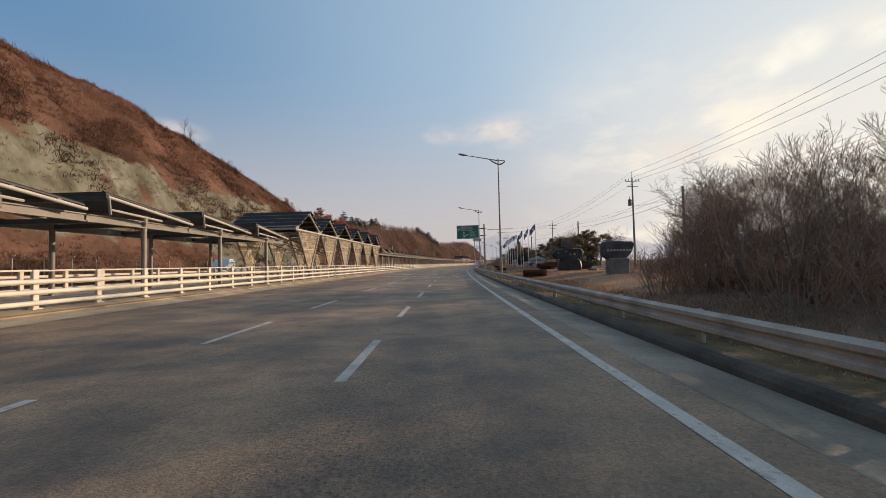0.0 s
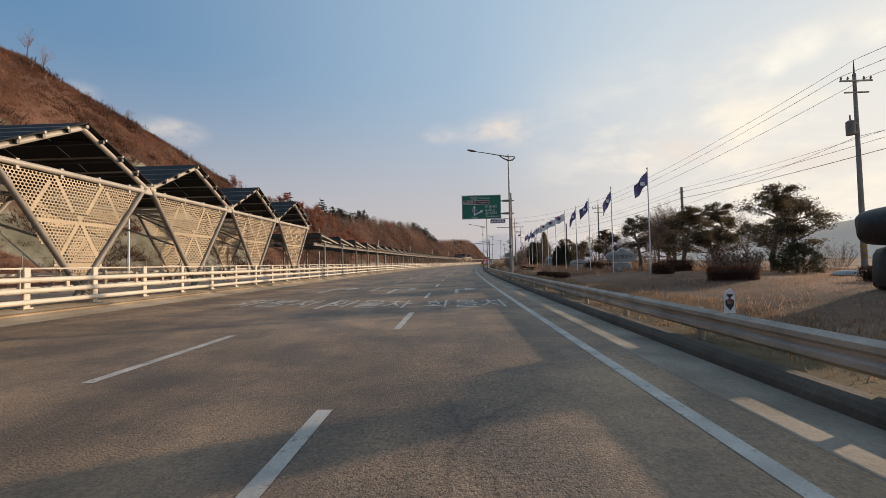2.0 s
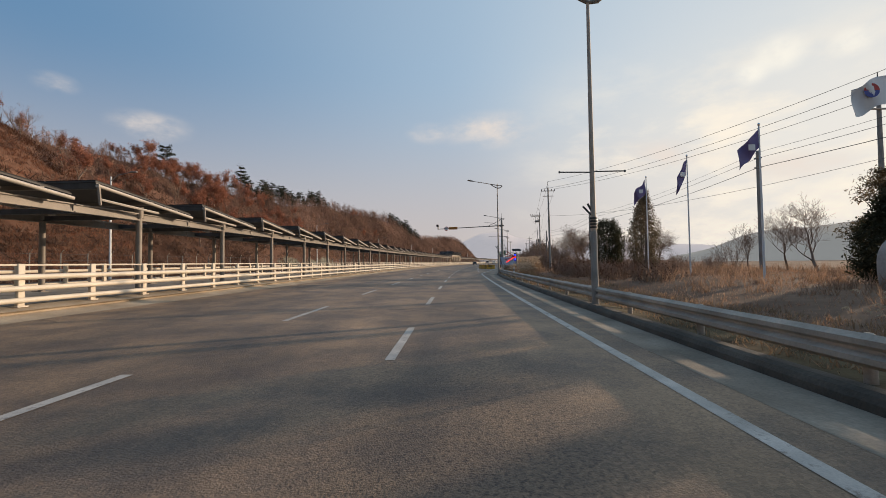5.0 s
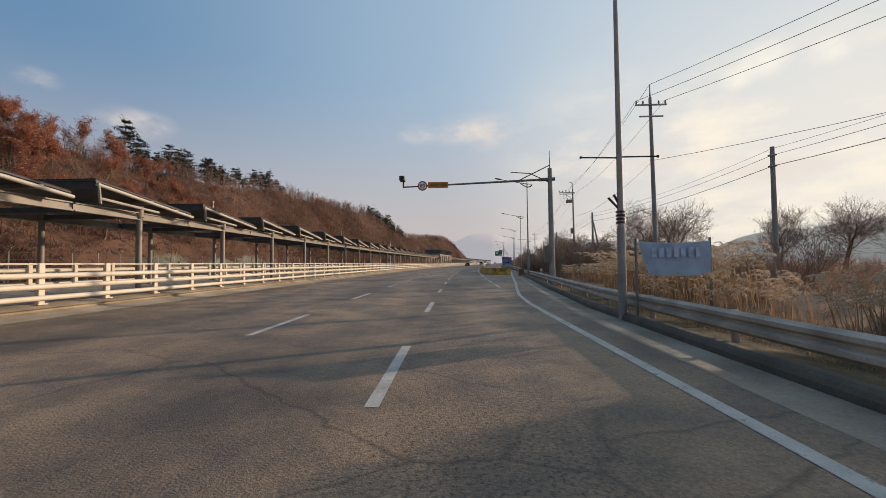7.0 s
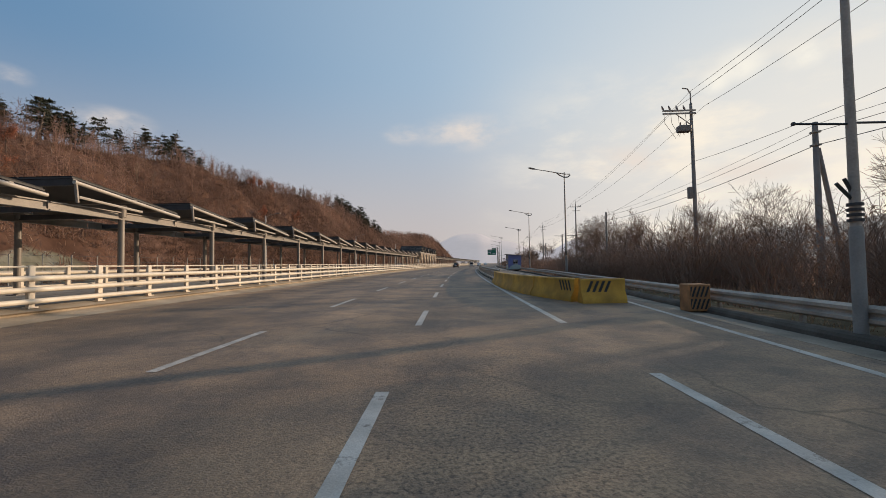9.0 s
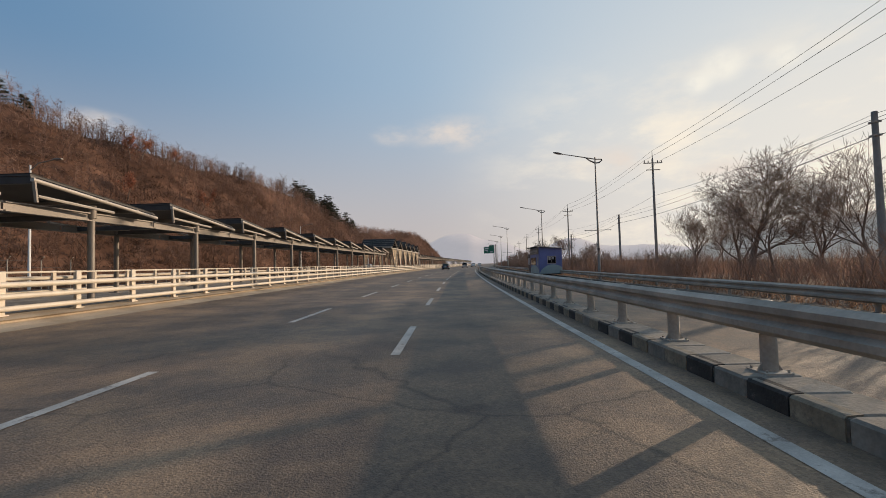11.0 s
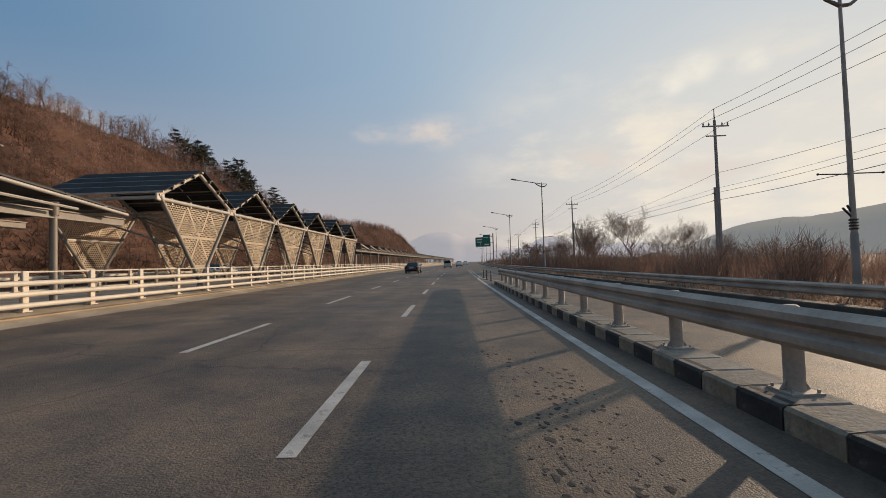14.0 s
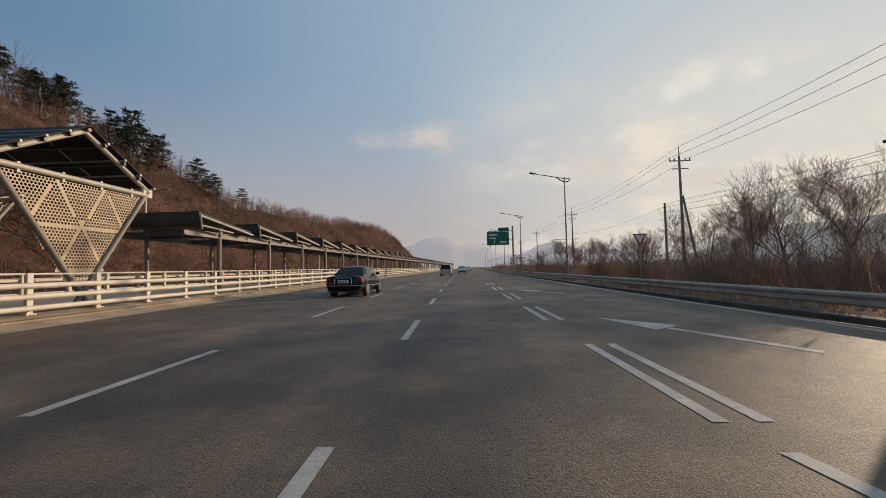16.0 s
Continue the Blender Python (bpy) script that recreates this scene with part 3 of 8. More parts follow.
def build_land():
    us = [-2600, -1500, -900, -500, -300, -220, -160, -130, -110, -96, -84, -75]
    us += steps(-70, -33, 1.0) + [-32, -31.4, -30.5, -29.7, -29.5, -24, -18, -10.7, -10.5, -5, -1.1, -0.9, 2.5]
    us += [3.3, 3.65, 4.05, 4.5, 5.2, 6, 7, 8, 8.8, 9.4, 9.9, 10.2, 10.6, 11.2, 12, 13, 14.5, 16, 18, 20, 23, 26, 30, 36, 45, 60, 80, 110, 160, 240, 400, 700, 1200, 2600]
    ss = [-2500, -1200, -600, -350, -200, -140] + steps(-100, 420, 2.0) + steps(424, 660, 4.0) + [680, 720, 800, 950, 1200, 1500, 2000, 2600, 3600]
    verts, rock = [], []
    for s in ss:
        for u in us:
            verts.append(at(s, u, land_z(s, u)))
            rock.append(rock_amount(s, u))
    n = len(us)
    LAND.update(s=np.array(ss), u=np.array(us), z=np.array([v.z for v in verts]).reshape(len(ss), n))
    faces = [(i * n + j, i * n + j + 1, (i + 1) * n + j + 1, (i + 1) * n + j) for i in range(len(ss) - 1) for j in range(n - 1)]
    me = bpy.data.meshes.new("ground")
    me.from_pydata([tuple(v) for v in verts], [], faces)
    att = me.attributes.new("rock", "FLOAT", "POINT")
    att.data.foreach_set("value", rock)
    me.materials.append(HILL)
    me.materials.append(FIELD)
    split = us.index(-31.4)
    me.polygons.foreach_set("material_index", [0 if (k % (n - 1)) < split else 1 for k in range(len(faces))])
    me.polygons.foreach_set("use_smooth", [True] * len(faces))
    ob = new("ground", me)
    return tagged(ob, "dry brown ground rising to a scrubby hillside with bare rock", "ground", kind="structure")


ground = build_land()


def strip(name, stations, us, zs, mat, label, category, uv=True):
    """A paved sheet: u and z may be numbers or functions of s."""
    verts, uvs = [], []
    for s in stations:
        for u, z in zip(us, zs):
            uu = u(s) if callable(u) else u
            zz = z(s) if callable(z) else z
            verts.append(tuple(at(s, uu, zz)))
            uvs.append((uu, s))
    n = len(us)
    faces = [(i * n + j, i * n + j + 1, (i + 1) * n + j + 1, (i + 1) * n + j) for i in range(len(stations) - 1) for j in range(n - 1)]
    me = bpy.data.meshes.new(name)
    me.from_pydata(verts, [], faces)
    lay = me.uv_layers.new(name="UVMap")
    flat = []
    for f in faces:
        for i in f:
            flat += uvs[i]
    lay.data.foreach_set("uv", flat)
    me.materials.append(mat)
    ob = new(name, me)
    return tagged(ob, label, category, kind="structure")


LONG = steps(-90, 700, 4.0) + [760, 850, 1000, 1300]
road = strip("road", LONG, [-10.5, -7.6, -4.3, -1.0, 2.3, lambda s: table(s, EDGE)],
             [road_z(-10.5), road_z(-7.6), road_z(-4.3), 0, 0, 0], ASPHALT, "worn grey asphalt carriageway with fine cracks and patches", "road")
road_opposite = strip("road_opposite", LONG, [-29.6, -23.5, -17.6], [0.42, 0.45, 0.42], ASPHALT, "grey asphalt carriageway of the opposite direction", "road")
path_bicycle = strip("path_bicycle", LONG, [-17.4, -14.2, -11.0], [0.5, 0.51, 0.5], CONCRETE, "pale concrete bicycle path along the middle of the road", "path")

# kerbs and gutters
KERB_SANDY = line_mesh(LONG, [(-10.52, 0.10), (-10.5, 0.36), (-10.42, 0.40), (-11.0, 0.49), (-11.05, 0.505), (-11.05, 0.1)], True)
tagged(part("kerb_median", KERB_SANDY, SANDY), "sand-covered concrete kerb under the cream fence", "kerb", kind="structure")
tagged(part("kerb_far", line_mesh(LONG, [(-17.35, 0.3), (-17.35, 0.56), (-17.65, 0.56), (-17.65, 0.3)], True), CONCRETE), "concrete kerb between bicycle path and far carriageway", "kerb", kind="structure")
SAND_SHEET = strip("sand_drift", LONG, [-10.5, -10.2, lambda s: -9.75 + 0.25 * noise.noise(Vector((s * 0.2, 0, 0)))],
                   [road_z(-10.5) + 0.09, road_z(-10.2) + 0.03, road_z(-9.75) + 0.004], SANDY, "drift of yellow sand along the kerb of the road", "sand")
GUTTER_S = steps(-90, 190, 2.0)
gutter = strip("gutter", GUTTER_S, [lambda s: table(s, EDGE), lambda s: table(s, EDGE) + 0.4, lambda s: table(s, GUARD) - 0.14], [0.002, -0.03, -0.05], GUTTERSTONE, "pale sandy concrete gutter beside the asphalt", "gutter")
tagged(part("kerb_verge", line_mesh(steps(-90, 190, 2.0), lambda s: [(table(s, GUARD) + d, z) for d, z in ((-0.37, -0.2), (-0.34, 0.04), (-0.3, 0.1), (-0.23, 0.13), (-0.08, 0.13), (0.0, -0.2))], True), KERBSTONE),
       "weathered low concrete kerb below the guardrail", "kerb", kind="structure")
tagged(part("kerb_far_right", line_mesh(steps(190, 700, 4.0), lambda s: [(table(s, GUARD) + d, z + table(s, GUARD_Z)) for d, z in ((-0.35, -0.1), (-0.34, 0.2), (-0.3, 0.22), (0.1, 0.22), (0.12, -0.1))], True), KERBSTONE),
       "dark weathered kerb below the far guardrail", "kerb", kind="structure")
bank = strip("verge_bank", steps(-90, 192, 2.0), [lambda s: table(s, GUARD) - 0.03, lambda s: table(s, GUARD) + 0.25, lambda s: table(s, GUARD) + 0.8, lambda s: table(s, GUARD) + 2.4],
             [0.09, lambda s: 0.07 + 0.05 * noise.noise(Vector((s * 0.5, 1, 0))), lambda s: land_z(s, table(s, GUARD) + 0.8) + 0.03, lambda s: land_z(s, table(s, GUARD) + 2.4) - 0.03], VERGE, "soil bank with dry grass behind the kerb", "verge")
# side apron falls away to the right behind the barrier
apron = strip("apron", steps(190, 700, 4.0), [lambda s: table(s, EDGE), lambda s: table(s, GUARD) - 0.3], [0.0, lambda s: table(s, GUARD_Z)], ASPHALT,
              "dusty asphalt shoulder before the far guardrail", "road")

# ---- painted lines ----
def flat_band(s0, s1, u0, u1, width, z=0.005, du=None, step=2.0):
    mesh = Mesh()
    rings = []
    for s in steps(s0, s1, step):
        k = (s - s0) / (s1 - s0)
        u = u0 + (u1 - u0) * k if du is None else du(s)
        zz = road_z(u) + z
        rings.append([at(s, u - width / 2, zz), at(s, u + width / 2, zz)])
    return mesh.loft(rings, False, False)


def dash_line(u, phase, s0, s1, length=3.0, pitch=8.0):
    s = phase + math.ceil((s0 - phase) / pitch) * pitch
    while s < s1:
        part("lane_dash", flat_band(s - length, s, u, u, 0.15), PAINT, road)
        s += pitch


dash_line(-1.04, 20.9, 16, 420, 3.0, 7.915)
for s_d in (7.84, 13.97, 0.0, -8.0):
    part("lane_dash", flat_band(s_d - 2.75, s_d, -1.06, -1.06, 0.15), PAINT, road)
dash_line(-4.13, 24.9, 20, 420, 3.2, 7.908)
for s_d in (16.26, 10.32, 4.4, -2.0, -9.0):
    part("lane_dash", flat_band(s_d - 2.9, s_d, -4.13, -4.13, 0.15), PAINT, road)
dash_line(2.25, 149.9, 138.5, 158, 3.5, 6.2)
part("edge_line", flat_band(-90, 131.0, 2.33, 2.33, 0.17), PAINT, road)
part("edge_line", flat_band(160.5, 272, 2.31, 2.31, 0.17), PAINT, road)
part("edge_line", flat_band(131, 330, 0, 0, 0.15, du=lambda s: table(s, [(131, 2.33), (135, 2.55), (140, 3.12), (146.7, 3.95), (149.8, 4.25), (156, 4.86), (165.9, 5.84), (180, 7.2), (200, 7.9), (330, 8.2)])), PAINT, road)
for k in range(5):
    for u in (2.31, 2.70):
        part("double_dash", flat_band(274.6 + 7.0 * k, 278.3 + 7.0 * k, u, u, 0.15), PAINT, road)
# gore between carriageway and side lane
part("gore_line", flat_band(262.5, 274, 3.85, 2.42, 0.15), PAINT, road)
for s in (264.2, 266.5, 269.2, 271.6):
    w = table(s, [(262, 1.4), (274, 0.15)])
    part("gore_bar", flat_band(s, s + 0.28, 2.38 + w / 2, 2.38 + w / 2, w), PAINT, road)


def arrow(pts, s, u, label):
    """A painted arrow from its outline in (u, s) about its root."""
    mesh = Mesh()
    mesh.add([at(s + q, u + p, road_z(u + p) + 0.006) for p, q in pts], [tuple(range(len(pts)))])
    return part("lane_arrow", mesh, PAINT, road, label)


RIGHT_ARROW = [(-0.09, 0), (0.09, 0), (0.09, 2.55), (0.42, 2.55), (0.42, 1.75), (1.12, 2.85), (0.42, 3.9), (0.42, 3.05), (-0.09, 3.05)]
BENT_ARROW = [(-0.09, 0), (0.09, 0), (0.10, 2.5), (0.62, 2.9), (0.72, 2.25), (1.18, 3.3), (0.66, 4.1), (0.62, 3.35), (-0.09, 3.0)]
arrow(RIGHT_ARROW, 52.1, 0.22, "worn white right-turn arrow on the asphalt")
arrow(BENT_ARROW, 52.1, -3.02, "worn white bending arrow on the asphalt")
arrow(BENT_ARROW, 52.1, -6.3, "worn white bending arrow on the asphalt")
MERGE_ARROW = [(5.60, 277.4), (5.44, 277.2), (4.46, 279.85), (4.62, 280.05), (4.95, 280.3), (3.66, 281.95), (4.2, 279.75)]
for s_a in (0.0, 14.0):
    mesh = Mesh()
    mesh.add([at(q + s_a, p - 0.02 * s_a, 0.006) for p, q in MERGE_ARROW], [(0, 3, 2, 1), (4, 5, 6)])
    part("lane_arrow", mesh, PAINT, road, "white merging arrow on the side lane")


# ravelled asphalt: loose chips and open joints in the lane
def road_damage(name, label, n, s0, s1, u0, u1, seed):
    """Flat broken flakes lying in loose clusters along the wheel track."""
    r = random.Random(seed)
    mesh = Mesh()
    nests = [(r.uniform(s0, s1), r.triangular(u0, u1), r.uniform(0.12, 0.5)) for _ in range(26)]
    for _ in range(n):
        s, u, w = r.choice(nests)
        s, u, k = s + r.gauss(0, w * 2.2), u + r.gauss(0, w * 0.5), 0.006 + 0.03 * r.random() ** 3
        c = at(s, u, road_z(u))
        ring = [c + Vector((math.cos(a) * k * r.uniform(0.4, 1.6), math.sin(a) * k * r.uniform(0.5, 2.4), 0)) for a in [2 * math.pi * q / 6 for q in range(6)]]
        mesh.loft([[p + Vector((0, 0, 0.0005)) for p in ring], [c.lerp(p, 0.8) + Vector((0, 0, r.uniform(0.001, 0.003))) for p in ring]])
    return tagged(part(name, mesh, CHIPS, road, label), kind="stuff")


CHIPS = island_vary(material("asphalt_chips", (0.038, 0.032, 0.028), 0.9, 0, 0.3, 4.0, 40.0, 0.3), 0.6)
road_damage("road_damage", "broken dark asphalt flakes", 900, 228, 243, 0.7, 1.8, 41)

# ---- cream fences beside the bicycle path ----
def cream_fence(u, base, name_label, outward):
    f = thing("fence", name_label, "fence", m=Matrix())
    stations = steps(-30, 640, 3.0)
    for z, r in ((0.17, 0.068), (0.46, 0.068), (0.74, 0.068)):
        part("rail", line_mesh(stations, [(u + outward * 0.10 + r * math.cos(a), base + z + r * math.sin(a)) for a in [2 * math.pi * k / 8 for k in range(8)]], True), CREAM, f, smoothed=50)
    part("top_rail", line_mesh(stations, [(u + 0.022 * math.cos(a), base + 1.03 + 0.022 * math.sin(a)) for a in [2 * math.pi * k / 6 for k in range(6)]], True), CREAM, f, smoothed=50)
    post = Mesh().box(-0.05, 0.05, -0.085, 0.085, 0, 1.06, 0.012).box(-0.09, 0.09, -0.13, 0.13, 0, 0.03).done("post")
    s = -29.0
    n = 0
    while s < 560:
        part("post", post, CREAM, f, m=stand(s, u, base))
        s += 2.0
        n += 1
    return f


cream_fence(-10.78, 0.46, "cream-painted steel fence with three round rails on the sandy kerb", 1)
cream_fence(-17.5, 0.54, "cream-painted steel fence between bicycle path and far carriageway", -1)


# ---- solar canopies over the bicycle path ----
def flat_canopy():
    c = thing("solar_canopy", "grey steel canopy with a tilted dark solar panel roof", "canopy", "solar canopies along the bicycle path")
    pitch = 5.58
    for u in (-12.25, -16.1):
        column = part("column", Mesh().tube([(u, 0, 0.5), (u, 0, 3.55)], 0.105, 12), GREYSTEEL, c, smoothed=40)
        part("collar", Mesh().tube([(u, 0, 3.28), (u, 0, 3.7)], 0.15, 12), GREYSTEEL, column, smoothed=40)
        part("base_plate", Mesh().box(u - 0.2, u + 0.2, -0.2, 0.2, 0.5, 0.53), GREYSTEEL, column)
        beam = Mesh()
        for z0, z1, w in ((3.18, 3.22, 0.09), (3.22, 3.42, 0.02), (3.42, 3.46, 0.09)):
            beam.box(u - w, u + w, -2.75, 2.83, z0, z1)
        part("beam", beam, GREYSTEEL, c)
    cross = Mesh()
    for y in (-2.0, 0.0):
        cross.box(-16.1, -12.25, y - 0.06, y + 0.06, 3.24, 3.42)
    part("cross_beam", cross, IRON, c)
    # tilted deck: high where it begins, down onto the beam where it ends
    y0, y1, z0, z1 = -2.55, 2.25, 4.22, 3.68
    u0, u1 = -16.9, -11.7
    slope = lambda y: z0 + (z1 - z0) * (y - y0) / (y1 - y0)
    deck = part("deck", Mesh().loft([[(u0, y0, z0), (u1, y0, z0), (u1, y0, z0 - 0.05), (u0, y0, z0 - 0.05)], [(u0, y1, z1), (u1, y1, z1), (u1, y1, z1 - 0.05), (u0, y1, z1 - 0.05)]]), PANELBACK, c, "grey underside of the solar panel")
    for i in range(3):
        for j in range(2):
            a0, a1 = u0 + 0.03 + i * 1.733, u0 + 1.71 + i * 1.733
            b0, b1 = y0 + 0.03 + j * 2.4, y0 + 2.37 + j * 2.4
            part("panel", Mesh().loft([[(a0, b0, slope(b0) + 0.008), (a1, b0, slope(b0) + 0.008), (a1, b0, slope(b0) + 0.04), (a0, b0, slope(b0) + 0.04)],
                                       [(a0, b1, slope(b1) + 0.008), (a1, b1, slope(b1) + 0.008), (a1, b1, slope(b1) + 0.04), (a0, b1, slope(b1) + 0.04)]]), SOLAR, deck)
    for u in (u1 + 0.06, u0 - 0.06):
        part("edge_tube", Mesh().tube([(u, y0, z0 - 0.16), (u, y1, z1 - 0.16)], 0.062, 8), PALESTEEL, c, smoothed=50)
        part("lower_rail", Mesh().tube([(u, y0 + 0.15, 3.62), (u, 0.2, 3.48)], 0.045, 6), PALESTEEL, c, smoothed=50)
        part("strut", Mesh().tube([(u, y0 + 0.12, 3.44), (u, y0 + 0.04, z0 - 0.1)], 0.05, 6), GREYSTEEL, c, smoothed=50)
    part("edge_beam", Mesh().box(u0, u1, y0 + 0.02, y0 + 0.14, z0 - 0.26, z0 - 0.06), IRON, c)
    part("purlin", Mesh().box(u0, u1, -0.1, 0.02, slope(0) - 0.17, slope(0) - 0.05), GREYSTEEL, c)
    part("purlin", Mesh().box(u0, u1, 1.3, 1.42, slope(1.36) - 0.17, slope(1.36) - 0.05), GREYSTEEL, c)
    return c


def perforated(width, depth, tip, hole=0.040, cell=0.105):
    """A sheet like an inverted triangle with its tip cut off, holed in rows and left whole along a triangular lattice of bands.
    It hangs from z = 0 at the top; width is its top edge, depth its height, tip the depth at which its sides would meet."""
    mesh = Mesh()
    rows = int(depth / (cell * 0.87))
    ch = depth / rows
    third = tip / 3.0
    for r in range(rows):
        za, zb = -r * ch, -(r + 1) * ch
        zc = (za + zb) / 2
        half = width / 2 * (1 + zc / tip)
        shift = 0.5 if r % 2 else 0.0
        k0, k1 = int(-half / cell) - 1, int(half / cell) + 1
        for k in range(k0, k1 + 1):
            y0 = (k + shift) * cell
            y1 = y0 + cell
            if y0 < -half or y1 > half:
                continue
            yc = (y0 + y1) / 2
            # distances to the three families of lattice lines
            q1 = (-zc / third) % 1.0
            e = half - abs(yc)
            l1 = ((yc + half) * (tip / width) / third) % 1.0
            l2 = ((half - yc) * (tip / width) / third) % 1.0
            band = 0.03
            solid = min(q1, 1 - q1) < band or min(l1, 1 - l1) < band or min(l2, 1 - l2) < band or e < 0.12
            sq = [(0, y0, za), (0, y1, za), (0, y1, zb), (0, y0, zb)]
            if solid:
                mesh.add(sq, [(0, 1, 2, 3)])
                continue
            mid = [(0, yc, zc + hole), (0, yc + hole, zc), (0, yc, zc - hole), (0, yc - hole, zc)]
            v = sq + [(0, yc - hole * 0.72, zc + hole * 0.72), (0, yc + hole * 0.72, zc + hole * 0.72), (0, yc + hole * 0.72, zc - hole * 0.72), (0, yc - hole * 0.72, zc - hole * 0.72)] + mid
            mesh.add(v, [(0, 1, 5, 8, 4), (1, 2, 6, 9, 5), (2, 3, 7, 10, 6), (3, 0, 4, 11, 7)])
    return mesh


def peaked_canopy():
    c = thing("peaked_canopy", "pale steel canopy of perforated triangles under folded solar roof", "canopy", "peaked solar canopies along the bicycle path")
    sheet = perforated(4.86, 2.95, 3.95)
    sheet_me = sheet.done("perforated_sheet")
    zt, zn = 4.22, 4.45
    for u, sgn in ((-11.4, 1), (-16.4, -1)):
        part("perforated_sheet", sheet_me, PERF, c, "beige steel sheet with rows of round holes", m=Matrix.Translation((u - 0.02 * sgn, 0, zt)))
        for sg in (-1, 1):
            # darker steel than the roof tubes: the shade is put into the colour
            part("slanted_tube", Mesh().tube([(u, sg * 2.62, zn - 0.02), (u, -sg * 0.28, 0.46)], 0.088, 10), GREYSTEEL, c, smoothed=45)
            part("roof_tube", Mesh().tube([(u, sg * 2.72, zn + 0.02), (u, 0, 5.90)], 0.085, 10), PALESTEEL, c, smoothed=45)
            part("gusset", Mesh().box(u - 0.05, u + 0.05, sg * 2.62 - 0.24, sg * 2.62 + 0.24, zn - 0.2, zn + 0.14, 0.03), PALESTEEL, c)
        part("top_tube", Mesh().tube([(u, -2.55, zt + 0.12), (u, 2.55, zt + 0.12)], 0.085, 10), PALESTEEL, c, smoothed=45)
        for y in (-1.9, -0.65, 0.65, 1.9):
            part("bracket", Mesh().box(u - 0.03, u + 0.03, y - 0.04, y + 0.04, zt - 0.05, zt + 0.24), PALESTEEL, c)
        for k in (1, 2):
            z = zt - 3.95 * k / 3
            h = 2.43 * (1 - k / 3.0)
            part("stiffener", Mesh().box(u - 0.045 * sgn - 0.02, u - 0.045 * sgn + 0.02, -h, h, z - 0.035, z + 0.035), PALESTEEL, c)
    # bars that tie front to back, behind the sheets
    for sg in (-1, 1):
        part("tie_tube", Mesh().tube([(-11.4, sg * 2.62, zn - 0.05), (-16.4, sg * 2.62, zn - 0.05)], 0.075, 8), PALESTEEL, c, smoothed=45)
        part("brace", Mesh().tube([(-11.5, sg * 1.2, 2.4), (-16.3, sg * 2.5, 4.3)], 0.04, 6), GREYSTEEL, c, smoothed=45)
    for sg in (-1, 1):
        ya, za, yb, zb = sg * 2.74, zn + 0.10, 0.0, 5.98
        rails = []
        for t in (0.006, 0.255, 0.505, 0.755):
            y, z = ya + (yb - ya) * t, za + (zb - za) * t
            rails.append(part("roof_rail", Mesh().box(-16.74, -11.17, y - 0.03, y + 0.03, z + 0.01, z + 0.088), PALESTEEL, c, "pale rail between solar panels"))
        for i in range(3):
            for j in range(4):
                a0, a1 = -16.72 + i * 1.86, -16.72 + i * 1.86 + 1.82
                t0, t1 = j * 0.25 + 0.018, j * 0.25 + 0.242
                q = lambda t: (ya + (yb - ya) * t, za + (zb - za) * t)
                (b0, c0), (b1, c1) = q(t0), q(t1)
                part("panel", Mesh().loft([[(a0, b0, c0 + 0.048), (a1, b0, c0 + 0.048), (a1, b0, c0 + 0.085), (a0, b0, c0 + 0.085)], [(a0, b1, c1 + 0.048), (a1, b1, c1 + 0.048), (a1, b1, c1 + 0.085), (a0, b1, c1 + 0.085)]]), SOLAR, rails[j])
        for t in (0.25, 0.5, 0.78):
            y, z = ya + (yb - ya) * t, za + (zb - za) * t
            part("purlin", Mesh().box(-16.7, -11.2, y - 0.04, y + 0.04, z - 0.11, z - 0.005), IRON, c)
    ridge = Mesh().tube([(-16.75, 0, 5.93), (-11.2, 0, 5.93)], 0.06, 8)
    part("ridge_tube", ridge, GREYSTEEL, c, smoothed=45)
    return c


def build_canopies():
    one = flat_canopy()
    spots = [28.1 - 5.6 * k for k in range(1, 9)] + [132.1 + 5.58 * k for k in range(-11, 22)] + [291.8 + 5.58 * k for k in range(0, 52)]
    one.matrix_world = stand(28.1, 0, 0)
    for s in spots:
        copy_thing(one, stand(s, 0, 0))
    two = peaked_canopy()
    two.matrix_world = stand(64.62 - 2.775, 0, 0)
    for s in [64.62 - 2.775 - 5.55 * k for k in range(1, 6)] + [285.9 - 2.775 - 5.53 * k for k in range(6)]:
        copy_thing(two, stand(s, 0, 0))


build_canopies()


# ---- guardrails ----
def beam_profile(u, top, side):
    """A corrugated beam seen end on; side tells which way its face looks."""
    raw = [(0.0, 0.0), (-0.02, -0.02), (-0.075, -0.06), (-0.075, -0.13), (-0.01, -0.18), (-0.01, -0.22), (-0.075, -0.27), (-0.075, -0.34), (-0.02, -0.38), (0.0, -0.40), (0.012, -0.39), (-0.055, -0.335), (-0.055, -0.275),
           (0.012, -0.23), (0.012, -0.17), (-0.055, -0.125), (-0.055, -0.065), (0.012, -0.01)]
    return [(u + side * x, top + 0.87 * z) for x, z in raw]


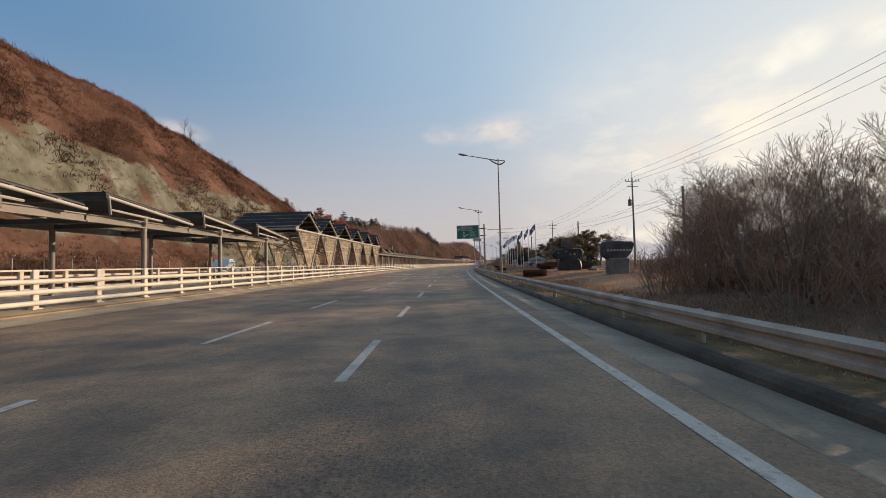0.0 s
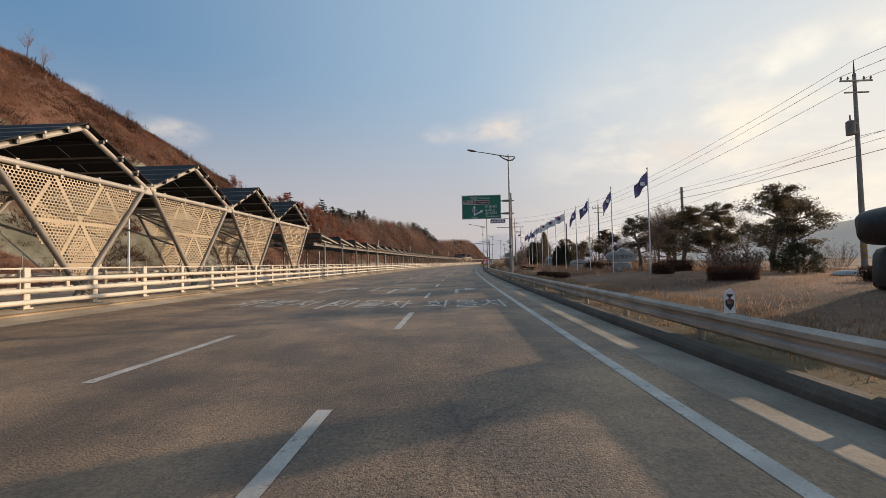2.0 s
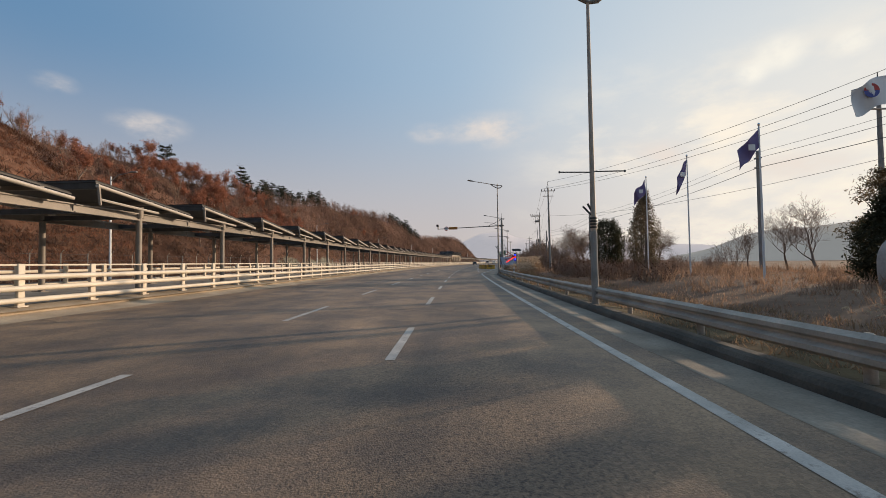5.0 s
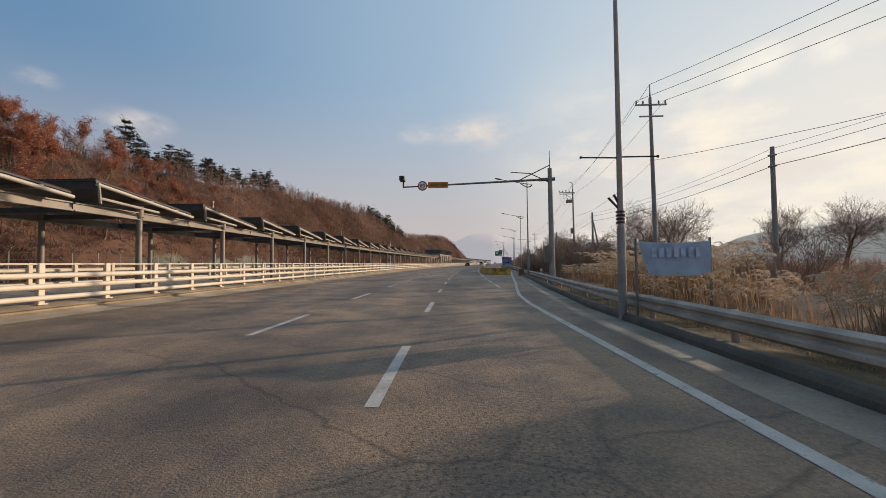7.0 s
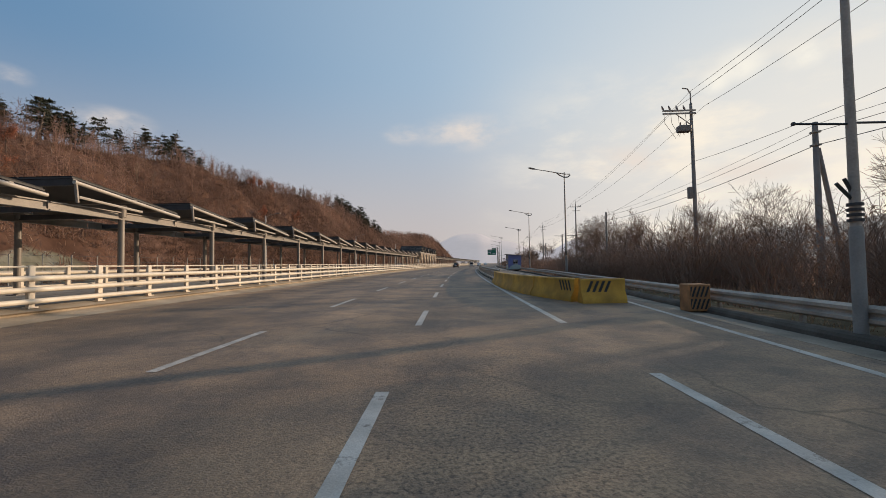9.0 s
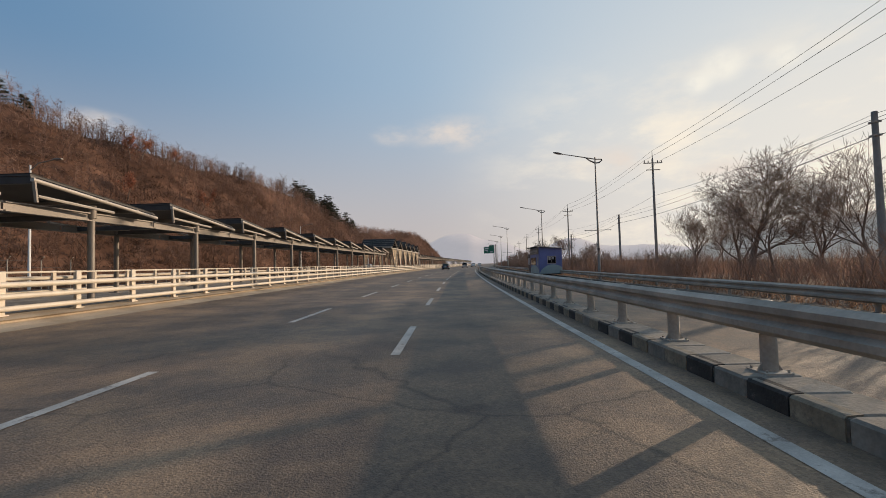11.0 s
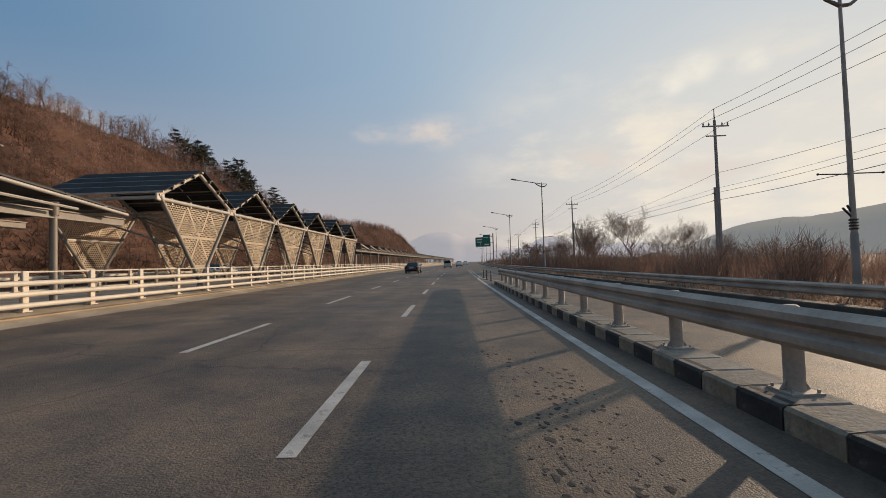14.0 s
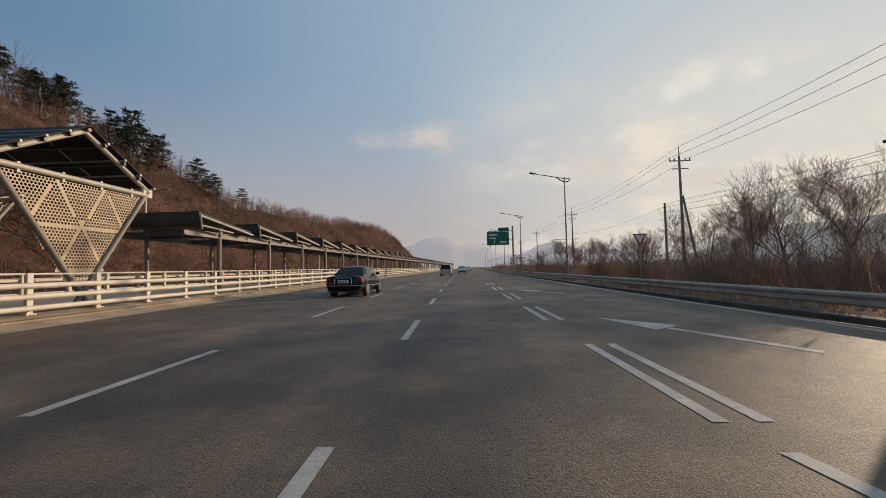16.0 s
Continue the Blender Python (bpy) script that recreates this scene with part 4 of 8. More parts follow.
def guardrail(label, s0, s1, u_of, z_of, top, pitch, post_r, plate, first=0.6):
    g = thing("guardrail", label, "guardrail", m=Matrix())
    part("beam", line_mesh(steps(s0, s1, 2.0), lambda s: beam_profile(u_of(s), z_of(s) + top, 1), True), GALV, g, "dull galvanised corrugated beam", smoothed=40)
    post = Mesh().tube([(0, 0, -0.2), (0, 0, top - 0.04)], post_r, 10)
    post.tube([(0, 0, top - 0.04), (0, 0, top - 0.015)], [post_r, post_r * 0.6], 10)
    if plate:
        post.box(-0.14, 0.14, -0.14, 0.14, 0, 0.018)
        for x, y in ((-0.11, -0.11), (0.11, -0.11), (-0.11, 0.11), (0.11, 0.11)):
            post.tube([(x, y, 0.018), (x, y, 0.045)], 0.012, 6)
        for x, y in ((0.13, 0.0), (-0.13, 0.0)):
            post.add([(x, -0.008, 0.02), (x * 0.5, -0.008, 0.02), (x * 0.5, -0.008, 0.12), (x, 0.008, 0.02), (x * 0.5, 0.008, 0.02), (x * 0.5, 0.008, 0.12)], [(0, 1, 2), (5, 4, 3), (0, 2, 5, 3)])
    post.box(-0.11, -0.02, -0.05, 0.05, top - 0.34, top - 0.1)
    me = post.done("post", 40)
    s = s0 + first
    while s < s1:
        part("post", me, GALV, g, m=stand(s, u_of(s) + 0.14, z_of(s) + (0.2 if plate else 0.0)) if not plate else stand(s, u_of(s) + 0.14, z_of(s)))
        s += pitch
    return g


guardrail("long galvanised steel guardrail on round posts along the verge", -60, 420, lambda s: table(s, GUARD), lambda s: table(s, GUARD_Z), 0.77, 3.0, 0.06, False)
guardrail("dusty galvanised guardrail on bolted round posts on the kerb", 181, 260.5, lambda s: 3.02, lambda s: 0.2, 0.76, 1.86, 0.08, True, 1.43)
end_cap = thing("guardrail_end", "rounded steel end piece of the guardrail on the kerb", "guardrail", m=stand(260.5, 3.02, 0.58))
part("wing", Mesh().loft([[(-0.08, 0, 0.0), (0.02, 0, 0.0), (0.02, 0, 0.4), (-0.08, 0, 0.4)], [(-0.04, 0.3, 0.02), (0.06, 0.3, 0.02), (0.06, 0.3, 0.38), (-0.04, 0.3, 0.38)], [(0.06, 0.45, 0.06), (0.12, 0.45, 0.06), (0.12, 0.45, 0.34), (0.06, 0.45, 0.34)]]), GALV, end_cap)

# kerb of cast blocks under the second guardrail, its face painted black and cream in turn
kerb_blocks = tagged(part("kerb_barrier", line_mesh(steps(181, 262.3, 2.0), [(2.88, -0.1), (2.88, 0.14), (3.36, 0.14), (3.36, -0.1)], True), KERBSTONE), "weathered concrete kerb with black and cream painted face", "kerb", kind="structure")
block = Mesh().box(-0.30, 0.30, -0.258, 0.258, -0.05, 0.2, 0.025)
block_me = block.done("kerb_block")
face = Mesh().loft([[(-0.304, y, -0.03), (-0.304, y, 0.172), (-0.281, y, 0.196), (-0.16, y, 0.204), (-0.16, y, 0.19), (-0.27, y, 0.182), (-0.292, y, 0.16), (-0.292, y, -0.03)] for y in (-0.252, 0.252)])
face_me = {m.name: face.done("painted_face") for m in (KERBBLACK, FADED)}
KERBTOP = material("dusty_kerb_top", (0.27, 0.24, 0.2), 0.9, 0, 0.35, 1.4, 22.0, 0.4, None, 0.3, 0.15)
for i in range(152):
    s = 261.1 - i * 0.527
    one = part("kerb_block", block_me, KERBTOP, kerb_blocks, m=stand(s, 3.09, 0))
    if s > 196 or i % 3:
        m = FADED if i % 2 else KERBBLACK
        part("painted_face", face_me[m.name], m, one)


# ---- lettering ----
def lettering(text, size, thick=0.004, spread=1.0, tall=1.0):
    """The built-in font as a flat mesh in x and y, centred."""
    cu = bpy.data.curves.new("lettering", "FONT")
    cu.body, cu.size, cu.align_x, cu.align_y, cu.extrude, cu.resolution_u = text, size, "CENTER", "CENTER", thick, 2
    ob = bpy.data.objects.new("lettering", cu)
    scene.collection.objects.link(ob)
    me = bpy.data.meshes.new_from_object(ob.evaluated_get(bpy.context.evaluated_depsgraph_get()))
    bpy.data.objects.remove(ob)
    bpy.data.curves.remove(cu)
    me.transform(Matrix.Diagonal((spread, tall, 1, 1)))
    me.materials.clear()
    return me


def fit_to(me, w, h):
    """Scales a flat mesh to the width and height given, about its middle."""
    xs, ys = [v.co.x for v in me.vertices], [v.co.y for v in me.vertices]
    cx, cy = (min(xs) + max(xs)) / 2, (min(ys) + max(ys)) / 2
    me.transform(Matrix.Diagonal((w / (max(xs) - min(xs)), h / (max(ys) - min(ys)), 1, 1)) @ Matrix.Translation((-cx, -cy, 0)))
    return me


FACE = pose(0, 0, 0, 90)          # from flat in x, y to upright, looking back along the road

for u in (0.58, -2.75, -6.0):
    word = fit_to(lettering("화물차", 1.0, 0.0), 2.85, 2.55)
    bmv = [at(47.15 + v.co.y, u + v.co.x, road_z(u + v.co.x) + 0.006) for v in word.vertices]
    for v, p in zip(word.vertices, bmv):
        v.co = p
    part("lane_lettering", word, PAINT, road, "worn white lettering painted on the asphalt")


# ---- street lamps ----
def street_lamp():
    t = thing("street_lamp", "slender grey street lamp with one long arm and banner bars", "lamp post", "street lamps along the verge")
    pole = part("pole", Mesh().tube([(0, 0, -0.3), (0, 0, 2.4), (0, 0, 9.5)], [0.085, 0.08, 0.045], 10), GALV, t, smoothed=40)
    part("foot", Mesh().tube([(0, 0, -0.3), (0, 0, 0.05), (0, 0, 2.2), (0, 0, 2.28)], [0.12, 0.105, 0.1, 0.085], 12), POLECON, t, "pale sleeve round the lower pole", smoothed=40)
    for k in range(4):
        part("ring", Mesh().tube([(0, 0, 2.36 + k * 0.09), (0, 0, 2.41 + k * 0.09)], 0.115, 10), IRON, t)
    arm = part("arm", Mesh().tube([(0.12, 0, 9.50), (-0.5, 0, 9.62), (-1.5, 0, 9.82), (-2.6, 0, 10.02)], [0.045, 0.045, 0.038, 0.03], 8), GALV, t, smoothed=50)
    head = part("lamp_head", Mesh().loft([[(-2.5 + dx, 0.13 * sy * math.cos(a), 10.0 - 0.2 * dx + 0.07 * sy * math.sin(a) + 0.02) for a in [2 * math.pi * k / 10 for k in range(10)]] for dx, sy in ((0.08, 0.3), (-0.08, 0.8), (-0.3, 1.15), (-0.52, 1.0), (-0.66, 0.35))]), GREYSTEEL, arm, "dull grey oval lamp head", smoothed=60)
    part("lens", Mesh().loft([[(-2.5 + dx, 0.1 * sy * math.cos(a), 9.965 - 0.2 * dx + 0.03 * sy * math.sin(a)) for a in [2 * math.pi * k / 10 for k in range(10)]] for dx, sy in ((-0.12, 0.5), (-0.3, 1.0), (-0.5, 0.7))]), PORCELAIN, head, smoothed=60)
    part("scroll", Mesh().tube([(-0.72, 0, 9.65), (-0.4, 0, 9.42), (0.0, 0, 9.22), (0.3, 0, 9.25), (0.52, 0, 9.42), (0.5, 0, 9.5), (0.1, 0, 9.52)], [0.03, 0.05, 0.06, 0.06, 0.05, 0.04, 0.035], 6), GREYSTEEL, arm, smoothed=50)
    part("pole_cap", Mesh().tube([(0, 0, 9.48), (0, 0, 9.66), (0, 0, 9.70)], [0.05, 0.05, 0.02], 10), GALV, t, smoothed=40)
    for sg in (-1, 1):
        part("banner_bar", Mesh().tube([(sg * 0.05, 0, 4.05 + 0.01 * sg), (sg * 0.95, 0, 4.06)], 0.02, 6).tube([(sg * 0.95, 0, 4.06), (sg * 0.99, 0, 4.06)], 0.035, 6), IRON, t)
    part("flag_socket", Mesh().tube([(-0.05, 0, 2.75), (-0.3, 0, 3.02)], 0.03, 6).tube([(0.02, 0, 2.75), (-0.16, 0, 3.1)], 0.03, 6), IRON, t)
    return t


lamp_one = street_lamp()
lamp_one.matrix_world = stand(32.9, 4.3, 0.0)
for s, u in ((2.0, 4.3), (64.7, 4.3), (95.6, 4.05), (127.3, 4.0), (158.0, 6.62), (187.7, 9.5), (217.5, 10.8), (249.1, 12.4), (279.3, 9.6), (308.4, 9.7), (336, 9.4), (365, 9.4), (395, 9.4), (425, 9.4), (456, 9.4), (488, 9.4)):
    copy_thing(lamp_one, stand(s, u, 0.0 if s < 150 else -0.35))
far_lamp = thing("street_lamp", "pale street lamp beyond the far carriageway", "lamp post", "street lamps below the hill", m=stand(70, -30.6, 0.4))
part("pole", Mesh().tube([(0, 0, 0), (0, 0, 9)], [0.1, 0.06], 8), WHITE, far_lamp, smoothed=40)
part("arm", Mesh().tube([(0, 0, 8.6), (0.6, 0, 9.1), (1.9, 0, 9.35)], 0.04, 6), GREYSTEEL, far_lamp, smoothed=40)
part("lamp_head", Mesh().box(1.75, 2.4, -0.12, 0.12, 9.28, 9.42, 0.04), GREYSTEEL, far_lamp)
for s in (22, 118, 166, 214, 262, 310, 358, 406, 454):
    copy_thing(far_lamp, stand(s, -30.6, 0.4))


# ---- power line ----
def power_pole(height, label, lean=0.0, transformer=False, brace=False, curved=False):
    t = thing("utility_pole", label, "utility pole", "utility poles beside the road")
    part("pole", Mesh().tube([(0, 0, -0.4), (lean * height, 0, height - 0.9)], [0.17, 0.095], 10), POLECON, t, smoothed=40)
    tip = lean * height
    part("spike", Mesh().tube([(tip, 0, height - 1.0), (tip, 0, height)], [0.05, 0.02], 6), IRON, t)
    if curved:
        for z in (1.42, 1.62):
            part("crossarm", Mesh().box(tip - 2.0, tip + 0.25, -0.16, -0.06, height - z - 0.05, height - z + 0.05), GALV, t)
        part("arm_stay", Mesh().tube([(tip, -0.1, height - 2.5), (tip - 1.1, -0.1, height - 1.65)], 0.03, 6), GALV, t)
        for x in (-1.92, -1.45, -0.95, -0.45):
            part("insulator", Mesh().tube([(tip + x, -0.1, height - 1.37), (tip + x - 0.06, -0.1, height - 1.27), (tip + x - 0.1, -0.1, height - 1.17), (tip + x - 0.14, -0.1, height - 1.05)], [0.03, 0.075, 0.055, 0.03], 8), PORCELAIN, t, smoothed=60)
            part("drop_wire", Mesh().tube([(tip + x, -0.1, height - 1.6), (tip + x + 0.05, -0.1, height - 2.3), (tip + x * 0.6, -0.1, height - 2.9 + 0.25 * x), (tip - 0.75, -0.1, height - 2.55)], 0.014, 5), WIRE, t, smoothed=60)
        can = part("switch_box", Mesh().box(tip - 1.0, tip - 0.15, -0.35, 0.15, height - 2.95, height - 2.5, 0.04), GREYSTEEL, t, "dark grey switch box below the arms")
        part("bushing", Mesh().tube([(tip - 0.8, -0.1, height - 2.5), (tip - 0.8, -0.1, height - 2.25)], 0.04, 6).tube([(tip - 0.4, -0.1, height - 2.5), (tip - 0.4, -0.1, height - 2.25)], 0.04, 6), PORCELAIN, can)
        part("meter_box", Mesh().box(tip - 0.42, tip - 0.14, -0.2, 0.1, height - 7.6, height - 6.8, 0.02), GREYSTEEL, t)
    else:
        part("crossarm", Mesh().box(tip - 1.0, tip + 1.0, -0.15, -0.06, height - 1.45, height - 1.36), GALV, t)
        part("crossarm", Mesh().box(tip - 0.75, tip + 0.75, -0.15, -0.06, height - 2.2, height - 2.12), GALV, t)
        for x in (-0.92, -0.5, 0.5, 0.92):
            part("insulator", Mesh().tube([(tip + x, -0.1, height - 1.36), (tip + x, -0.1, height - 1.28), (tip + x, -0.1, height - 1.2), (tip + x, -0.1, height - 1.12)], [0.03, 0.07, 0.05, 0.03], 8), PORCELAIN, t, smoothed=60)
    if transformer and not curved:
        can = part("transformer", Mesh().tube([(tip - 0.45, -0.05, height - 4.9), (tip - 0.45, -0.05, height - 4.05), (tip - 0.45, -0.05, height - 3.95)], [0.24, 0.24, 0.12], 12), GREYSTEEL, t, smoothed=40)
        part("bushing", Mesh().tube([(tip - 0.45, -0.05, height - 3.95), (tip - 0.45, -0.05, height - 3.6)], 0.04, 6), PORCELAIN, can)
        part("bracket", Mesh().box(tip - 0.35, tip, -0.1, 0.0, height - 4.8, height - 4.7).box(tip - 0.35, tip, -0.1, 0.0, height - 4.2, height - 4.1), GALV, t)
    if brace:
        part("brace", Mesh().tube([(1.7, 0.5, -0.4), (0.15, 0.05, height * 0.62)], [0.13, 0.10], 8), POLECON, t, smoothed=40)
    if curved:
        part("outreach", Mesh().tube([(tip, 0, height - 1.2), (tip, 0, height - 0.2), (tip - 0.2, 0, height + 0.15), (tip - 0.55, 0, height + 0.2)], 0.045, 6), GALV, t, smoothed=50)
    if transformer:
        for k in range(3):
            part("warning_band", Mesh().tube([(lean * 0.5, 0, 0.75 + k * 0.32), (lean * 0.6, 0, 0.9 + k * 0.32)], 0.172, 10), YELLOW, t)
    return t


POLES = [(18, 27.0, 13.4, 0, False, False, False), (60.2, 26.1, 13.5, 0.0, True, False, False), (107.5, 24.0, 11.4, 0.005, False, False, False), (143.9, 12.6, 12.9, -0.01, False, False, False),
         (180.2, 16.6, 13.3, -0.006, True, False, True), (231.9, 21.6, 13.4, 0.0, False, False, False), (268.7, 20.8, 12.6, 0.0, False, False, False), (310.5, 21.0, 12.3, -0.004, False, True, False),
         (352, 21.4, 12.3, 0, False, False, False), (395, 21.6, 12.3, 0, False, False, False), (440, 22, 12.3, 0, False, False, False)]
for s, u, h, lean, tr, br, cv in POLES:
    p = power_pole(h, "tall concrete utility pole with steel crossarms" + (" and a transformer" if tr else ""), lean, tr, br, cv)
    p.matrix_world = stand(s, u, land_z(s, u))
LOWPOLES = [(22, 25.0, 8.4), (41.3, 23.2, 8.0), (74, 22.0, 7.9), (110, 19.0, 7.6), (140, 17.2, 7.5), (170.2, 16.5, 7.6), (204, 18.5, 7.6), (239.6, 20.5, 7.2), (270.5, 21.7, 6.8), (318, 23.0, 8.0)]
for s, u, h in LOWPOLES:
    t = thing("telephone_pole", "plain short concrete pole carrying black telephone cables", "telephone pole", "telephone poles beside the road", m=stand(s, u, land_z(s, u)))
    part("pole", Mesh().tube([(0, 0, -0.4), (0, 0, h)], [0.16, 0.11], 10), POLECON, t, smoothed=40)
    part("clamp", Mesh().box(-0.14, 0.14, -0.16, 0.16, h - 0.5, h - 0.42).box(-0.14, 0.14, -0.16, 0.16, h - 1.1, h - 1.02), GALV, t)
    if s == 170.2:
        part("brace", Mesh().tube([(1.5, 0.3, -0.4), (0.1, 0.0, h - 1.2)], [0.12, 0.09], 8), POLECON, t, smoothed=40)


def cable(name, a, b, sag, r, label):
    pts = []
    for i in range(13):
        k = i / 12
        p = a.lerp(b, k)
        p.z -= 4 * sag * k * (1 - k)
        pts.append(p)
    ob = part(name, Mesh().tube(pts, r, 4, False), WIRE)
    return tagged(ob, label, "cable", "overhead cables")


chain = [(-40, 27.5, 13.3, 0)] + [(s, u, h, lean) for s, u, h, lean, *_ in POLES]
for (s0, u0, h0, l0), (s1, u1, h1, l1) in zip(chain, chain[1:]):
    for x, dz in ((-0.92, -1.1), (0.0, -0.02), (0.92, -1.1)):
        cable("power_cable", at(s0, u0 + l0 * h0 + x, land_z(s0, u0) + h0 + dz), at(s1, u1 + l1 * h1 + x, land_z(s1, u1) + h1 + dz), 0.7, 0.015, "thin dark power cable strung between utility poles")
    cable("power_cable", at(s0, u0, land_z(s0, u0) + h0 - 5.0), at(s1, u1, land_z(s1, u1) + h1 - 5.0), 0.8, 0.012, "thin dark power cable strung between utility poles")
lows = [(-30, 27.0, 8.4)] + LOWPOLES
for (s0, u0, h0), (s1, u1, h1) in zip(lows, lows[1:]):
    for dz, r in ((-0.1, 0.009), (-0.46, 0.012), (-1.06, 0.017)):
        cable("telephone_cable", at(s0, u0, land_z(s0, u0) + h0 + dz), at(s1, u1, land_z(s1, u1) + h1 + dz), 0.45, r, "black telephone cable strung between short poles")


# ---- direction signs ----
def plate(t, name, x0, x1, z0, z1, y, mat, label="", th=0.03):
    return part(name, Mesh().box(x0, x1, y - th, y, z0, z1), mat, t, label)


def letters(t, text, w, h, x, z, y, mat, name="lettering"):
    return part(name, fit_to(lettering(text, 1.0, 0.002), w, h), mat, t, m=Matrix.Translation((x, y, z)) @ FACE)


def bars(t, rows, y, mat):
    for x0, x1, z0, z1 in rows:
        part("bar", Mesh().box(x0, x1, y - 0.004, y, z0, z1), mat, t)


def direction_sign():
    t = thing("direction_sign", "green overhead direction sign on a grey cantilever pole", "road sign", m=stand(75.1, 0, 0))
    part("pole", Mesh().tube([(5.6, 0.1, -0.2), (5.6, 0.1, 8.4)], [0.17, 0.16], 14), GALV, t, smoothed=40)
    for z in (7.65, 6.35):
        part("arm", Mesh().tube([(5.95, 0.1, z), (0.9, 0.1, z)], 0.06, 8), GALV, t, smoothed=40)
        part("sleeve", Mesh().tube([(5.75, 0.1, z), (4.75, 0.1, z)], [0.13, 0.10], 10), GREYSTEEL, t, smoothed=40)
    board = plate(t, "board", 0.62, 4.6, 5.83, 8.27, -0.02, GREEN, "green sheet with white border")
    y = -0.056
    for b in ((0.66, 4.56, 5.87, 5.895), (0.66, 4.56, 8.205, 8.23), (0.66, 0.685, 5.87, 8.23), (4.535, 4.56, 5.87, 8.23)):
        bars(board, [b], y, WHITE)
    letters(board, "대전", 0.74, 0.33, 1.85, 7.97, y, WHITE)
    letters(board, "Daejeon", 1.0, 0.22, 2.95, 7.94, y, WHITE)
    part("panel", Mesh().box(0.80, 3.42, y - 0.006, y, 7.32, 7.74), WHITE, board, "brown panel edged white")
    part("panel_face", Mesh().box(0.83, 3.39, y - 0.010, y - 0.006, 7.35, 7.71), BROWN, board)
    letters(board, "동학사", 1.02, 0.29, 1.62, 7.53, y - 0.012, WHITE)
    letters(board, "Donghaksa", 1.02, 0.2, 2.83, 7.51, y - 0.012, WHITE)
    part("symbol", Mesh().add([(0.88, y - 0.012, 7.40), (1.08, y - 0.012, 7.40), (0.98, y - 0.012, 7.64)], [(0, 1, 2)]), WHITE, board)
    letters(board, "도암리", 1.15, 0.32, 3.55, 7.06, y, WHITE)
    letters(board, "Doam-ri", 0.95, 0.2, 3.5, 6.74, y, WHITE)
    letters(board, "감성리", 1.15, 0.32, 3.55, 6.43, y, WHITE)
    letters(board, "Gamseong-ri", 1.45, 0.2, 3.75, 6.08, y, WHITE)
    letters(board, "300m", 0.62, 0.17, 1.9, 5.99, y, WHITE)
    part("arrow", Mesh().add([(1.84, y, 6.16), (1.94, y, 6.16), (1.94, y, 6.95), (2.06, y, 6.95), (1.89, y, 7.2), (1.72, y, 6.95), (1.84, y, 6.95)], [tuple(range(7))]), WHITE, board)
    part("arrow", Mesh().add([(1.94, y, 6.22), (1.94, y, 6.34), (2.52, y, 6.62), (2.47, y, 6.74), (2.78, y, 6.7), (2.62, y, 6.44), (2.57, y, 6.53)], [tuple(range(7))]), WHITE, board)
    part("route_shield", Mesh().tube([(1.89, y - 0.002, 6.70), (1.89, y - 0.008, 6.70)], 0.21, 16), WHITE, board)
    part("shield_face", Mesh().tube([(1.89, y - 0.008, 6.70), (1.89, y - 0.012, 6.70)], 0.18, 16), BLUE, board)
    letters(board, "1", 0.08, 0.22, 1.89, 6.70, y - 0.014, WHITE)
    low = plate(t, "name_board", 3.5, 5.0, 5.36, 5.74, 0.04, PURPLE, "small purple board hanging below the sign")
    for b in ((3.53, 4.97, 5.39, 5.41), (3.53, 4.97, 5.69, 5.71)):
        bars(low, [b], -0.0, WHITE)
    bars(low, [(3.6 + 0.27 * k, 3.8 + 0.27 * k, 5.47, 5.63) for k in range(5)], 0.0, WHITE)
    part("hanger", Mesh().tube([(5.5, 0.1, 5.86), (5.0, 0.06, 5.80), (3.6, 0.06, 5.78)], 0.03, 6), IRON, t)
    rings = Mesh()
    for k in range(3):
        rings.tube([(5.6, 0.1, 5.7 + 0.12 * k), (5.6, 0.1, 5.74 + 0.12 * k)], 0.19, 12)
    part("clamp", rings, GALV, t)
    return t


direction_sign()
sign_far = thing("direction_sign", "green overhead direction sign far along the road", "road sign", m=stand(345, 0, 0))
part("pole", Mesh().tube([(9.2, 0.1, -0.2), (9.2, 0.1, 8.6)], [0.17, 0.16], 10), GALV, sign_far, smoothed=40)
for z in (7.7, 6.2):
    part("arm", Mesh().tube([(9.2, 0.1, z), (4.9, 0.1, z)], 0.06, 8), GALV, sign_far, smoothed=40)
far_board = plate(sign_far, "board", 4.6, 8.5, 5.2, 7.6, -0.02, GREEN)
bars(far_board, [(5.0, 6.4, 6.9, 7.2), (5.0, 6.2, 6.3, 6.55), (6.9, 8.1, 5.6, 5.9), (5.9, 6.0, 5.5, 6.2)], -0.054, WHITE)
plate(sign_far, "top_board", 6.6, 8.5, 7.68, 8.3, -0.02, GREEN)


